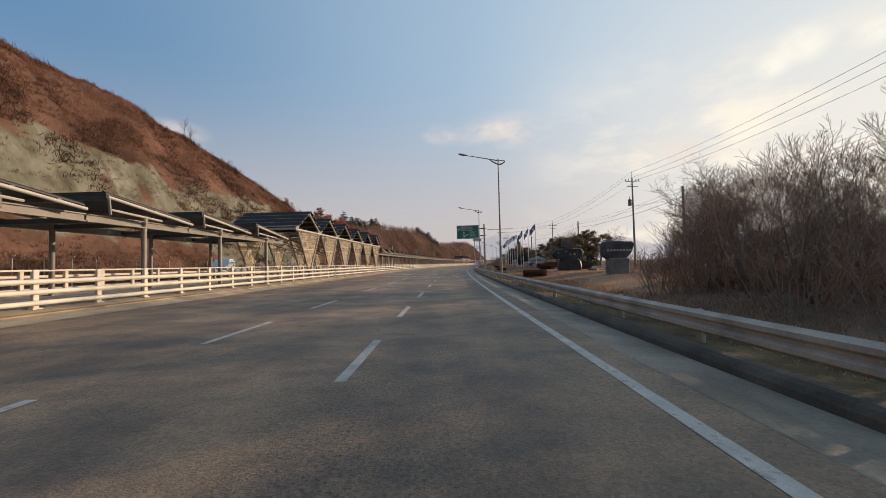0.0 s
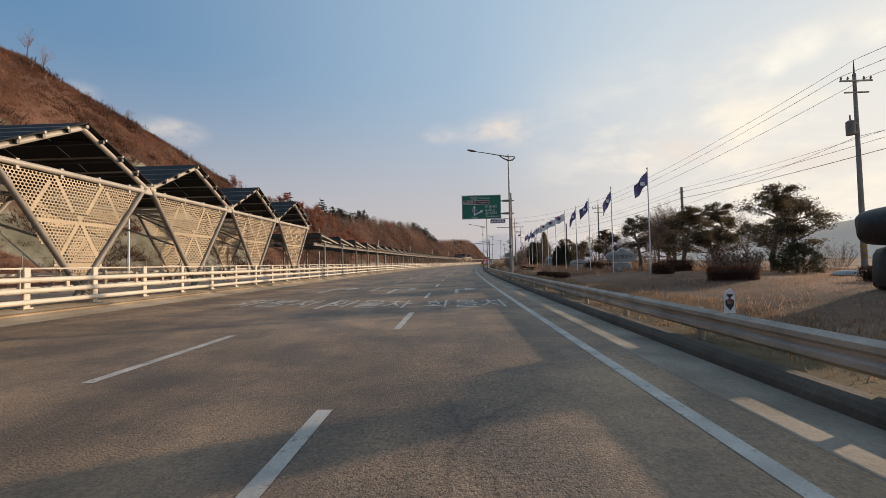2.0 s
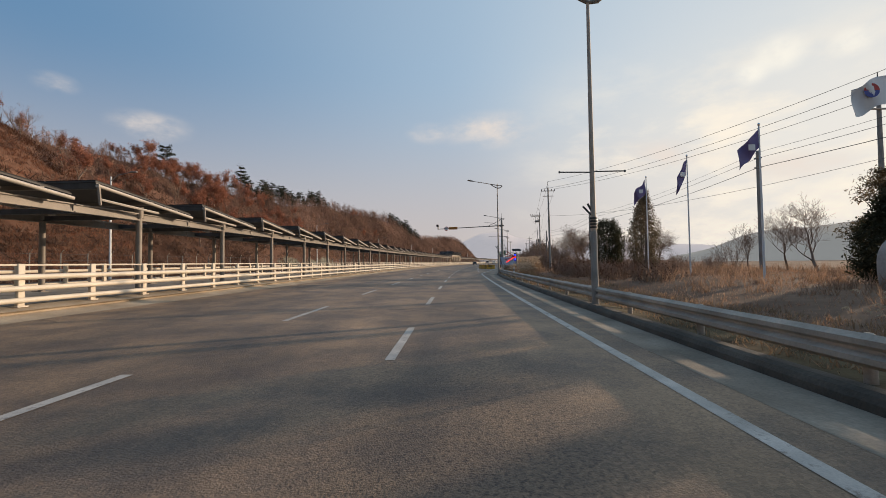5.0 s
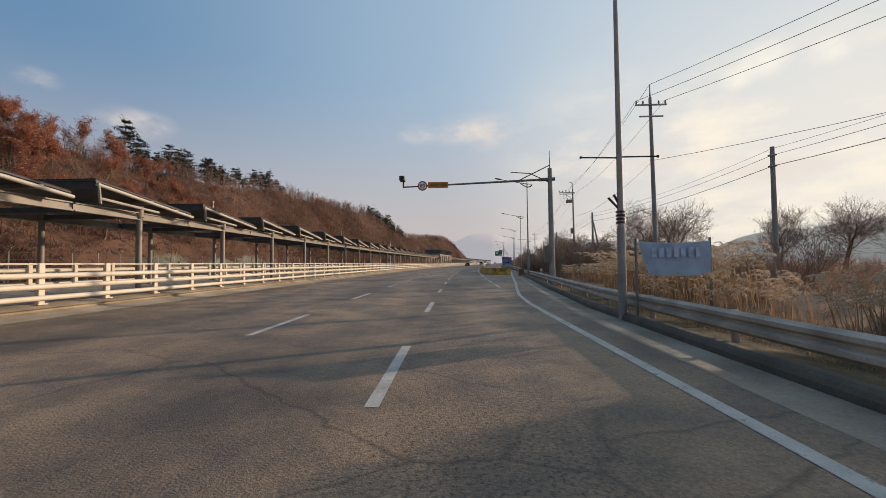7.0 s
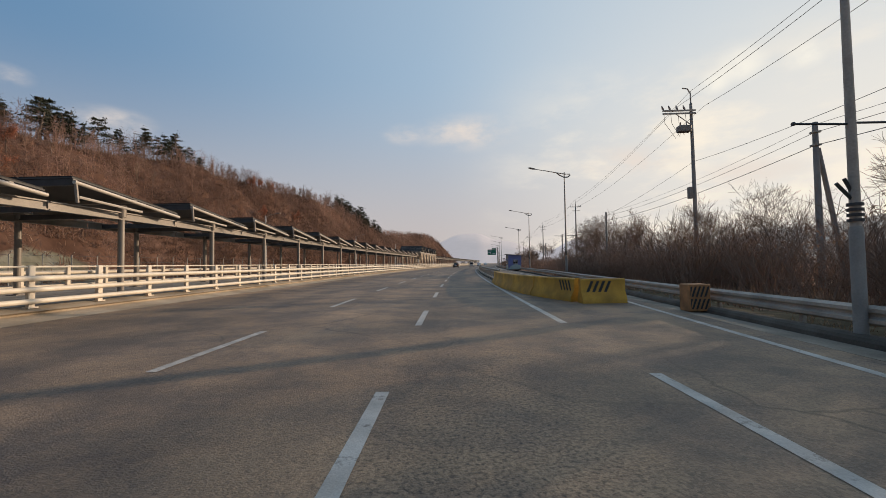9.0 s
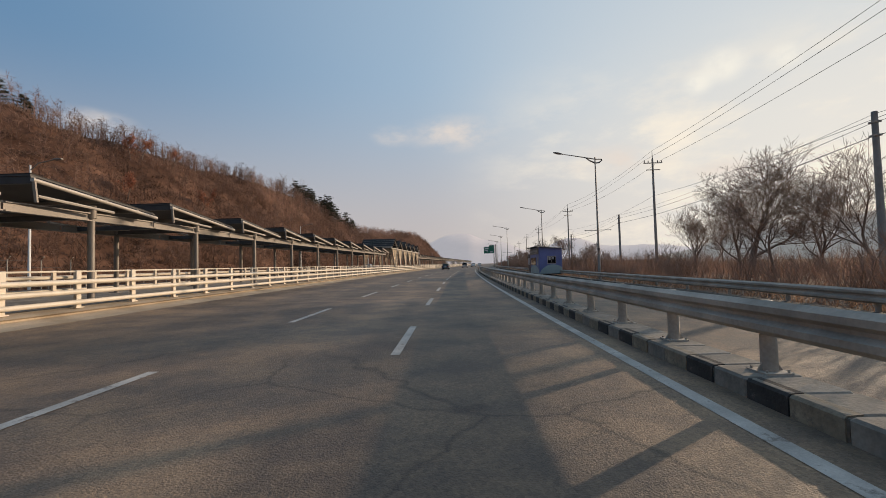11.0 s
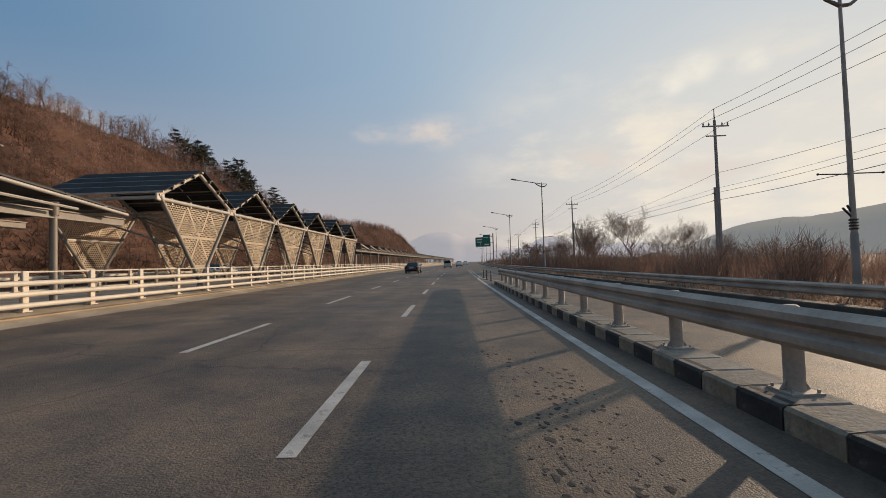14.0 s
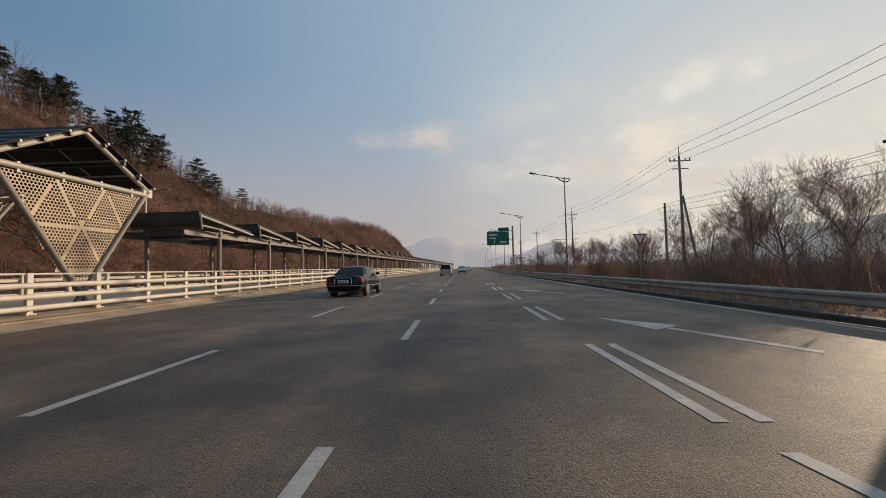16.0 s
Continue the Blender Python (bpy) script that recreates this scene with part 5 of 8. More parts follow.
def gantry():
    t = thing("camera_gantry", "grey cantilever pole holding a traffic camera and signs", "gantry", m=stand(142.4, 0, 0))
    part("pole", Mesh().tube([(5.65, 0, -0.3), (5.6, 0, 7.2)], [0.19, 0.13], 14), POLECON, t, smoothed=40)
    part("spike", Mesh().tube([(5.6, 0, 7.2), (5.6, 0, 8.3)], [0.03, 0.012], 6), IRON, t)
    part("arm", Mesh().tube([(5.75, 0, 6.53), (-3.5, 0, 6.19)], [0.075, 0.045], 8), GREYSTEEL, t, smoothed=40)
    part("sleeve", Mesh().tube([(5.9, 0, 6.535), (4.95, 0, 6.50)], 0.11, 8), GREYSTEEL, t, smoothed=40)
    part("stay", Mesh().tube([(5.6, 0, 7.4), (3.69, 0, 6.48)], 0.035, 6), GREYSTEEL, t)
    disc = part("round_sign", Mesh().tube([(-2.28, -0.09, 6.24), (-2.28, -0.05, 6.24)], 0.30, 28), RED, t, "round speed sign with red rim")
    part("sign_face", Mesh().tube([(-2.28, -0.10, 6.24), (-2.28, -0.09, 6.24)], 0.235, 28), WHITE, disc)
    part("lettering", fit_to(lettering("80", 1.0, 0.002), 0.3, 0.22), BLACKP, disc, m=Matrix.Translation((-2.28, -0.106, 6.24)) @ FACE)
    ob = plate(t, "orange_sign", -1.94, -0.68, 6.09, 6.46, -0.06, ORANGE, "orange sign with dark Korean words")
    part("lettering", fit_to(lettering("과속단속장비", 1.0, 0.002), 1.1, 0.2), BROWN, ob, m=Matrix.Translation((-1.31, -0.1, 6.275)) @ FACE)
    camera_box = part("camera_housing", Mesh().box(-3.68, -3.36, -0.5, 0.12, 6.52, 6.82, 0.03), IRON, t, "dark camera housing on a short post")
    part("lens", Mesh().tube([(-3.52, -0.5, 6.67), (-3.52, -0.53, 6.67)], 0.09, 10), CARGLASS, camera_box)
    part("camera_post", Mesh().tube([(-3.46, 0.0, 6.16), (-3.46, 0.0, 6.54)], 0.07, 8), IRON, t)
    box = part("control_box", Mesh().box(5.18, 5.52, -0.2, 0.2, 1.4, 2.34, 0.02), GREYSTEEL, t, "rusty grey control box strapped to the pole")
    part("box_lid", Mesh().box(5.15, 5.54, -0.24, 0.24, 2.34, 2.38), GREYSTEEL, box)
    part("side_arm", Mesh().tube([(5.6, 0, 6.3), (4.4, 0, 6.9), (3.2, 0, 7.0)], 0.03, 6), GREYSTEEL, t, smoothed=50)
    return t


gantry()


# ---- park of stones and flags ----
def boulder(outline, depth, seed, bulge=0.12):
    """A rough stone slab from its outline in x and z."""
    mesh = Mesh()
    rings = []
    for k, (y, f) in enumerate(((-0.5, 0.86), (-0.36, 0.97), (-0.1, 1.0), (0.2, 1.0), (0.42, 0.95), (0.5, 0.84))):
        ring = []
        for i, (x, z) in enumerate(outline):
            q = 1 + 0.05 * noise.noise(Vector((x * 2 + seed, y * 3, z * 2)))
            ring.append((x * f * q, y * depth + bulge * 0.3 * noise.noise(Vector((x, z, seed))), z * (0.5 + 0.5 * f) * q if z > 0.05 else z))
        rings.append(ring)
    return mesh.loft(rings)


def round_outline(pts, n=3):
    """Cuts the corners of an outline until it looks worn."""
    for _ in range(n):
        q = []
        for (x0, y0), (x1, y1) in zip(pts, pts[1:] + pts[:1]):
            q += [(x0 * 0.78 + x1 * 0.22, y0 * 0.78 + y1 * 0.22), (x0 * 0.22 + x1 * 0.78, y0 * 0.22 + y1 * 0.78)]
        pts = q
    return pts


st = thing("stone_monument", "brown inscribed stone slab set on a block plinth", "monument", m=stand(28.3, 11.6, land_z(28.3, 11.6)))
part("plinth", Mesh().box(-0.66, 0.66, -0.4, 0.4, -0.15, 1.06, 0.035), GREYSTONE, st, "grey rough plinth block")
slab = part("slab", boulder(round_outline([(-1.1, 0), (0.55, -0.02), (0.95, 0.45), (1.18, 1.12), (0.3, 1.17), (-0.85, 1.2), (-1.12, 0.95)], 1), 0.5, 5), SLATESTONE, st, smoothed=35, m=Matrix.Translation((0, 0, 1.02)))
bars(slab, [(-0.75 + 0.21 * k, -0.61 + 0.21 * k, 0.5, 0.63) for k in range(8)], -0.262, PALESTONE)
BL_S, BL_U = 43.6, 12.35
BL_Z = land_z(BL_S, BL_U) - 0.05
bl = thing("stone_monument", "polished black boulder monument with a round disc on top", "monument", m=stand(BL_S, BL_U, BL_Z))
part("base", boulder(round_outline([(-0.95, 0), (1.25, 0), (1.4, 0.4), (1.2, 1.72 - BL_Z), (-0.9, 1.68 - BL_Z), (-1.05, 0.5)], 2), 1.4, 8), DARKSTONE, bl, smoothed=40)
blk = part("slab", boulder(round_outline([(-1.5, 0.2), (-1.2, 0.02), (1.15, 0), (1.6, 0.3), (1.62, 0.8), (1.3, 1.14), (-0.4, 1.1), (-1.3, 0.98), (-1.6, 0.7)], 2), 1.0, 12), DARKSTONE, bl, smoothed=40, m=Matrix.Translation((0, 0, 1.6 - BL_Z)))
bars(blk, [(-1.1, -1.0, 0.62, 0.72), (-0.3, -0.18, 0.72, 0.82), (0.12, 0.24, 0.44, 0.54), (0.52, 0.68, 0.42, 0.56)], -0.51, PALESTONE)
ring = thing("stone_well", "low round brown stone ring on the lawn", "stone ring", m=stand(41.3, 14.2, land_z(41.3, 14.2)))
part("rim", Mesh().tube([(0, 0, -0.05), (0, 0, 0.14), (0, 0, 0.2), (0, 0, 0.2)], [0.5, 0.5, 0.47, 0.32], 24), BROWNSTONE, ring, smoothed=40)
part("disc", Mesh().tube([(0.0, -0.16, 3.18 - BL_Z), (0.0, -0.13, 3.18 - BL_Z), (0.0, 0.13, 3.18 - BL_Z), (0.0, 0.16, 3.18 - BL_Z)], [0.54, 0.58, 0.58, 0.54], 32), BROWNSTONE, bl, "grey stone disc", smoothed=40)
ws = thing("stone_monument", "pale scalloped stone with dark lettering on a low base", "monument", m=stand(66.9, 13.4, land_z(66.9, 13.4)))
part("base", boulder(round_outline([(-0.75, 0), (0.75, 0), (0.7, 0.7), (-0.7, 0.7)], 2), 0.7, 21), PALESTONE, ws, smoothed=40)
wsl = part("slab", boulder(round_outline([(-1.15, 0.25), (-0.85, 0.0), (0.9, 0.0), (1.2, 0.2), (1.25, 0.6), (0.9, 0.85), (0.55, 0.82), (0.3, 1.1), (-0.1, 1.12), (-0.3, 0.85), (-0.85, 0.9), (-1.2, 0.6)], 2), 0.4, 23), PALESTONE, ws, smoothed=40, m=Matrix.Translation((0, 0, 0.72)))
part("lettering", fit_to(lettering("바르게살자", 1.0, 0.002), 1.7, 0.3), BLACKP, wsl, m=Matrix.Translation((0.0, -0.215, 0.45)) @ FACE)
for s, u, w, h in ((84, 14.6, 2.2, 1.1), (96, 13.2, 1.0, 1.7), (90, 16.0, 1.6, 0.9)):
    z = land_z(s, u)
    t = thing("memorial_stone", "grey rough memorial stone with unreadable dark words", "stone", m=stand(s, u, z - 0.05))
    sb = part("slab", boulder(round_outline([(-w / 2, 0), (w / 2, 0), (w / 2, h * 0.8), (w * 0.2, h), (-w * 0.3, h * 0.92), (-w / 2, h * 0.7)], 2), 0.45, s), PALESTONE, t, smoothed=40)
    bars(sb, [(-w * 0.3 + 0.22 * k, -w * 0.3 + 0.22 * k + 0.13, h * 0.5, h * 0.5 + 0.14) for k in range(max(2, int(w / 0.4)))], -0.235, BLACKP)


def flag(kind, droop, seed):
    """A hanging cloth, waved and drooping from its staff."""
    n, m = 10, 6
    mesh = Mesh()
    v = []
    for i in range(n + 1):
        for j in range(m + 1):
            k, l = i / n, j / m
            x = -k * (1.25 - 0.55 * droop) + 0.05 * math.sin(9 * k + seed + l * 2)
            z = -l * 0.82 - droop * k * 0.95 + 0.05 * math.sin(7 * k + seed * 2)
            v.append((x, 0.12 * k * math.sin(8 * k + 3 * l + seed), z))
    f = [(i * (m + 1) + j, (i + 1) * (m + 1) + j, (i + 1) * (m + 1) + j + 1, i * (m + 1) + j + 1) for i in range(n) for j in range(m)]
    mesh.add(v, f)
    o = len(mesh.v)
    mesh.add([(x, y + 0.006, z) for x, y, z in v], [tuple(reversed(q)) for q in f])
    return mesh


FLAGS = [(57.8, 11.72, "purple"), (63.7, 11.65, "purple"), (68.9, 11.55, "purple"), (74.6, 11.95, "purple"), (79.1, 11.9, "white"), (84.4, 12.0, "white"), (89.6, 12.0, "white"), (94.8, 12.1, "white"),
         (100.0, 12.1, "purple"), (105.3, 12.1, "purple"), (110.4, 12.2, "purple")]
for k, (s, u, kind) in enumerate(FLAGS):
    t = thing("flagpole", ("white pole flying a white flag with red and blue disc" if kind == "white" else "white pole flying a drooping purple flag"), "flagpole", "flagpoles in the park", m=stand(s, u, land_z(s, u)))
    part("pole", Mesh().tube([(0, 0, -0.2), (0, 0, 6.25)], [0.045, 0.028], 8), WHITE, t, smoothed=40)
    part("ball", Mesh().tube([(0, 0, 6.2), (0, 0, 6.25), (0, 0, 6.3), (0, 0, 6.34)], [0.02, 0.05, 0.05, 0.01], 8), CHROME, t, smoothed=60)
    droop = 0.4 if kind == "white" else (1.15 if k % 2 else 0.9)
    cloth = part("cloth", flag(kind, droop, k * 1.7), WHITE if kind == "white" else PURPLE, t, m=pose(-0.03, 0, 6.1, 0, 0, 10 * math.sin(k * 2.3)), smoothed=60)
    if kind == "white":
        part("emblem", Mesh().add([(-0.6 + 0.2 * math.cos(a), -0.05 - 0.0 * a, -0.5 + 0.2 * math.sin(a)) for a in [math.pi * q / 8 for q in range(9)]], [tuple(range(9))]), RED, cloth)
        part("emblem", Mesh().add([(-0.6 + 0.2 * math.cos(a), -0.05, -0.5 + 0.2 * math.sin(a)) for a in [math.pi + math.pi * q / 8 for q in range(9)]], [tuple(range(9))]), BLUE, cloth)
    else:
        part("emblem", Mesh().box(-0.45, -0.2, -0.12, -0.115, -0.62 - droop * 0.3, -0.38 - droop * 0.3), WHITE, cloth)

# low things of the park
for s, u, w in ((52.0, 18.5, 1.2), (62, 20, 1.0)):
    t = thing("flat_stone", "flat grey stone lying on the dry grass", "stone", m=stand(s, u, land_z(s, u) - 0.05))
    part("slab", boulder(round_outline([(-w, 0), (w, 0), (w * 0.8, 0.28), (-w * 0.7, 0.32)], 2), 1.2, s), PALESTONE, t, smoothed=40)


# ---- delineators, billboard, warning light ----
def chevron_marker(s, u):
    t = thing("curve_marker", "small white road marker board with dark round mark", "road marker", "road markers on the guardrail", m=stand(s, u, table(s, GUARD_Z) + 0.76))
    part("post", Mesh().tube([(0, 0.03, -0.3), (0, 0.03, 0.16)], 0.02, 8), GALV, t, smoothed=40)
    board = part("board", Mesh().add([(-0.075, y, 0.0) for y in (-0.012, 0.0)] + [(0.075, y, 0.0) for y in (-0.012, 0.0)] + [(0.075, y, 0.29) for y in (-0.012, 0.0)] + [(0.02, y, 0.36) for y in (-0.012, 0.0)] + [(-0.075, y, 0.29) for y in (-0.012, 0.0)], [(0, 2, 4, 6, 8), (9, 7, 5, 3, 1), (0, 1, 3, 2), (2, 3, 5, 4), (4, 5, 7, 6), (6, 7, 9, 8), (8, 9, 1, 0)]), WHITE, t)
    part("mark", Mesh().tube([(0, -0.013, 0.17), (0, -0.02, 0.17)], 0.045, 14), CHROME, board)
    part("mark", Mesh().add([(-0.06, -0.015, 0.12), (0.06, -0.015, 0.12), (0.06, -0.015, 0.19), (0.0, -0.015, 0.04), (-0.06, -0.015, 0.19), (-0.05, -0.015, 0.27), (0.06, -0.015, 0.27), (0.0, -0.015, 0.21)], [(0, 3, 1, 2, 4), (5, 7, 6)]), BLACKP, board)


for s, u in ((38.69, 4.12), (76.5, 4.12), (114.7, 4.12), (146.9, table(146.9, GUARD) + 0.02)):
    chevron_marker(s, u)
bb = thing("banner", "pale blue cloth banner with unreadable words on posts", "banner", m=stand(126.6, 0, 0))
cloth = Mesh()
bv = [(4.1 + 1.68 * i / 12 + (0.25 * (1 - j / 4.0) * max(0.0, 1 - i / 4.0)), 0.03 * math.sin(i * 1.3 + j), 1.1 + 0.78 * j / 4 - 0.05 * math.sin(i * 0.26)) for i in range(13) for j in range(5)]
cloth.add(bv, [(i * 5 + j, (i + 1) * 5 + j, (i + 1) * 5 + j + 1, i * 5 + j + 1) for i in range(12) for j in range(4)])
BANNER = material("banner_cloth", (0.42, 0.5, 0.62), 0.8, 0, 0.1, 3.0, 20.0, 0.05)
bcl = part("cloth", cloth, BANNER, bb, smoothed=60)
bars(bcl, [(4.4 + 0.17 * k, 4.51 + 0.17 * k, 1.5, 1.72) for k in range(7)], -0.045, material("faded_banner_print", (0.5, 0.56, 0.66), 0.8, 0, 0.2, 6.0, 30.0, 0.0))
part("post", Mesh().tube([(4.08, 0.05, -0.2), (4.08, 0.05, 1.95)], 0.03, 6), GREYSTEEL, bb)
part("post", Mesh().tube([(5.8, 0.05, -0.2), (5.8, 0.05, 1.95)], 0.03, 6), GREYSTEEL, bb)

wl_ = thing("warning_light", "post with red fanned lamps and a small solar panel", "warning light", m=stand(118.7, 4.85, -0.05) @ Matrix.Scale(0.68, 4))
part("post", Mesh().tube([(0.15, 0, -0.2), (0.0, 0, 3.3)], 0.06, 8), GALV, wl_, smoothed=40)
part("panel", Mesh().loft([[(-0.55, -0.45, 3.42), (0.5, -0.45, 3.42), (0.5, -0.45, 3.46), (-0.55, -0.45, 3.46)], [(-0.55, 0.4, 3.7), (0.5, 0.4, 3.7), (0.5, 0.4, 3.74), (-0.55, 0.4, 3.74)]]), SOLAR, wl_)
part("lamp_box", Mesh().box(-0.32, -0.1, -0.12, 0.08, 2.2, 3.2, 0.03), IRON, wl_)
GLOW = material("lit_red_lamp", (0.6, 0.02, 0.01), 0.3, 0, 0.05, 2, 20, 0)
GLOW.node_tree.nodes["Principled BSDF"].inputs["Emission Color"].default_value = (1, 0.03, 0.01, 1)
GLOW.node_tree.nodes["Principled BSDF"].inputs["Emission Strength"].default_value = 3.0
for k in range(5):
    a = radians(145 + 17 * k)
    c, s_ = math.cos(a), math.sin(a)
    arm = Mesh().tube([(-0.25 + 0.1 * c, -0.1, 2.72 + 0.1 * s_), (-0.25 + 1.25 * c, -0.1, 2.72 + 1.25 * s_)], 0.05, 6)
    part("lamp_arm", arm, GLOW if k == 4 else RED, wl_)
BLUEGLOW = material("lit_blue_lamp", (0.02, 0.04, 0.6), 0.3, 0, 0.05, 2, 20, 0)
BLUEGLOW.node_tree.nodes["Principled BSDF"].inputs["Emission Color"].default_value = (0.02, 0.04, 1, 1)
BLUEGLOW.node_tree.nodes["Principled BSDF"].inputs["Emission Strength"].default_value = 4.0
for z in (2.4, 2.95):
    part("lamp", Mesh().box(-0.27, -0.15, -0.15, -0.12, z - 0.1, z + 0.1, 0.01), BLUEGLOW, wl_)
part("lamp", Mesh().box(-0.27, -0.15, -0.15, -0.12, 2.58, 2.78, 0.01), GLOW, wl_)


# ---- yellow barriers closing the side lane ----
def barrier_block(s, u, turn, length, striped):
    t = thing("concrete_barrier", "yellow-painted concrete barrier block" + (" with black warning stripes" if striped else ", scuffed"), "barrier", "yellow barriers across the side lane", m=stand(s, u, 0, turn))
    prof = [(-0.28, 0.0), (0.28, 0.0), (0.26, 0.18), (0.14, 0.38), (0.12, 0.78), (0.09, 0.82), (-0.09, 0.82), (-0.12, 0.78), (-0.14, 0.38), (-0.26, 0.18)]
    part("block", Mesh().loft([[(x, y, z) for x, z in prof] for y in (-length / 2, -length / 2 + 0.04, length / 2 - 0.04, length / 2)]), YELLOW, t, smoothed=30)
    if striped:
        for k in range(4):
            y = -length / 2 + 0.15 + 0.2 * k
            g = 1 if turn < -45 else -1
            part("stripe", Mesh().add([(g * 0.146, y, 0.34), (g * 0.146, y + 0.1, 0.34), (g * 0.128, y + 0.28, 0.74), (g * 0.128, y + 0.18, 0.74)], [(3, 2, 1, 0) if g < 0 else (0, 1, 2, 3)]), BLACKP, t)


for s, u, turn, length, striped in ((165.2, 4.85, -88, 1.5, True), (167.2, 3.75, 16, 3.1, True), (170.3, 3.1, 9, 3.0, False), (173.4, 2.78, 4, 3.0, False), (176.5, 2.66, 1, 3.0, False), (179.6, 2.72, -1, 3.0, False)):
    barrier_block(s, u, turn, length, striped)
dr = thing("warning_drum", "orange plastic block with black diagonal stripes", "barrier", m=stand(162.6, 6.5, 0))
part("body", Mesh().box(-0.29, 0.29, -0.25, 0.25, 0, 0.74, 0.02), material("faded_orange_plastic", (0.40, 0.19, 0.075), 0.7, 0, 0.35, 3.0, 20.0, 0.1), dr)
for k in range(5):
    for z in (0.06, 0.4):
        x = -0.25 + 0.115 * k
        part("stripe", Mesh().add([(max(-0.26, x - 0.1), -0.254, z), (max(-0.26, x - 0.045), -0.254, z), (min(0.27, x + 0.055), -0.254, z + 0.28), (max(-0.26, x), -0.254, z + 0.28)], [(0, 1, 2, 3)]), BLACKP, dr)

# flexible posts on the gore
for s, u in ((262.9, 3.42), (265.5, 2.95), (268.5, 2.88), (271.4, 2.83)):
    t = thing("delineator_post", "dark scuffed flexible lane post on a round foot", "delineator", "flexible posts on the gore", m=stand(s, u, 0, 0))
    part("foot", Mesh().tube([(0, 0, 0.0), (0, 0, 0.03), (0, 0, 0.06)], [0.12, 0.11, 0.05], 12), RUBBER, t, smoothed=40)
    part("tube", Mesh().tube([(0, 0, 0.05), (0.01, 0.0, 0.7)], 0.04, 10), BROWNSTONE, t, smoothed=40)
    part("band", Mesh().tube([(0.008, 0, 0.5), (0.009, 0, 0.56)], 0.043, 10), ORANGE, t, smoothed=40)
yi = thing("yield_sign", "inverted red and white triangle sign on a post", "road sign", m=stand(296, 10.9, -0.2))
part("post", Mesh().tube([(0, 0.05, 0), (0, 0.05, 3.4)], 0.035, 8), GALV, yi, smoothed=40)
tri_ = part("plate", Mesh().loft([[(-0.42, -0.02, 3.35), (0.42, -0.02, 3.35), (0, -0.02, 2.6)], [(-0.42, 0.0, 3.35), (0.42, 0.0, 3.35), (0, 0.0, 2.6)]]), RED, yi)
part("plate_face", Mesh().add([(-0.28, -0.024, 3.27), (0.28, -0.024, 3.27), (0, -0.024, 2.77)], [(0, 1, 2)]), WHITE, tri_)


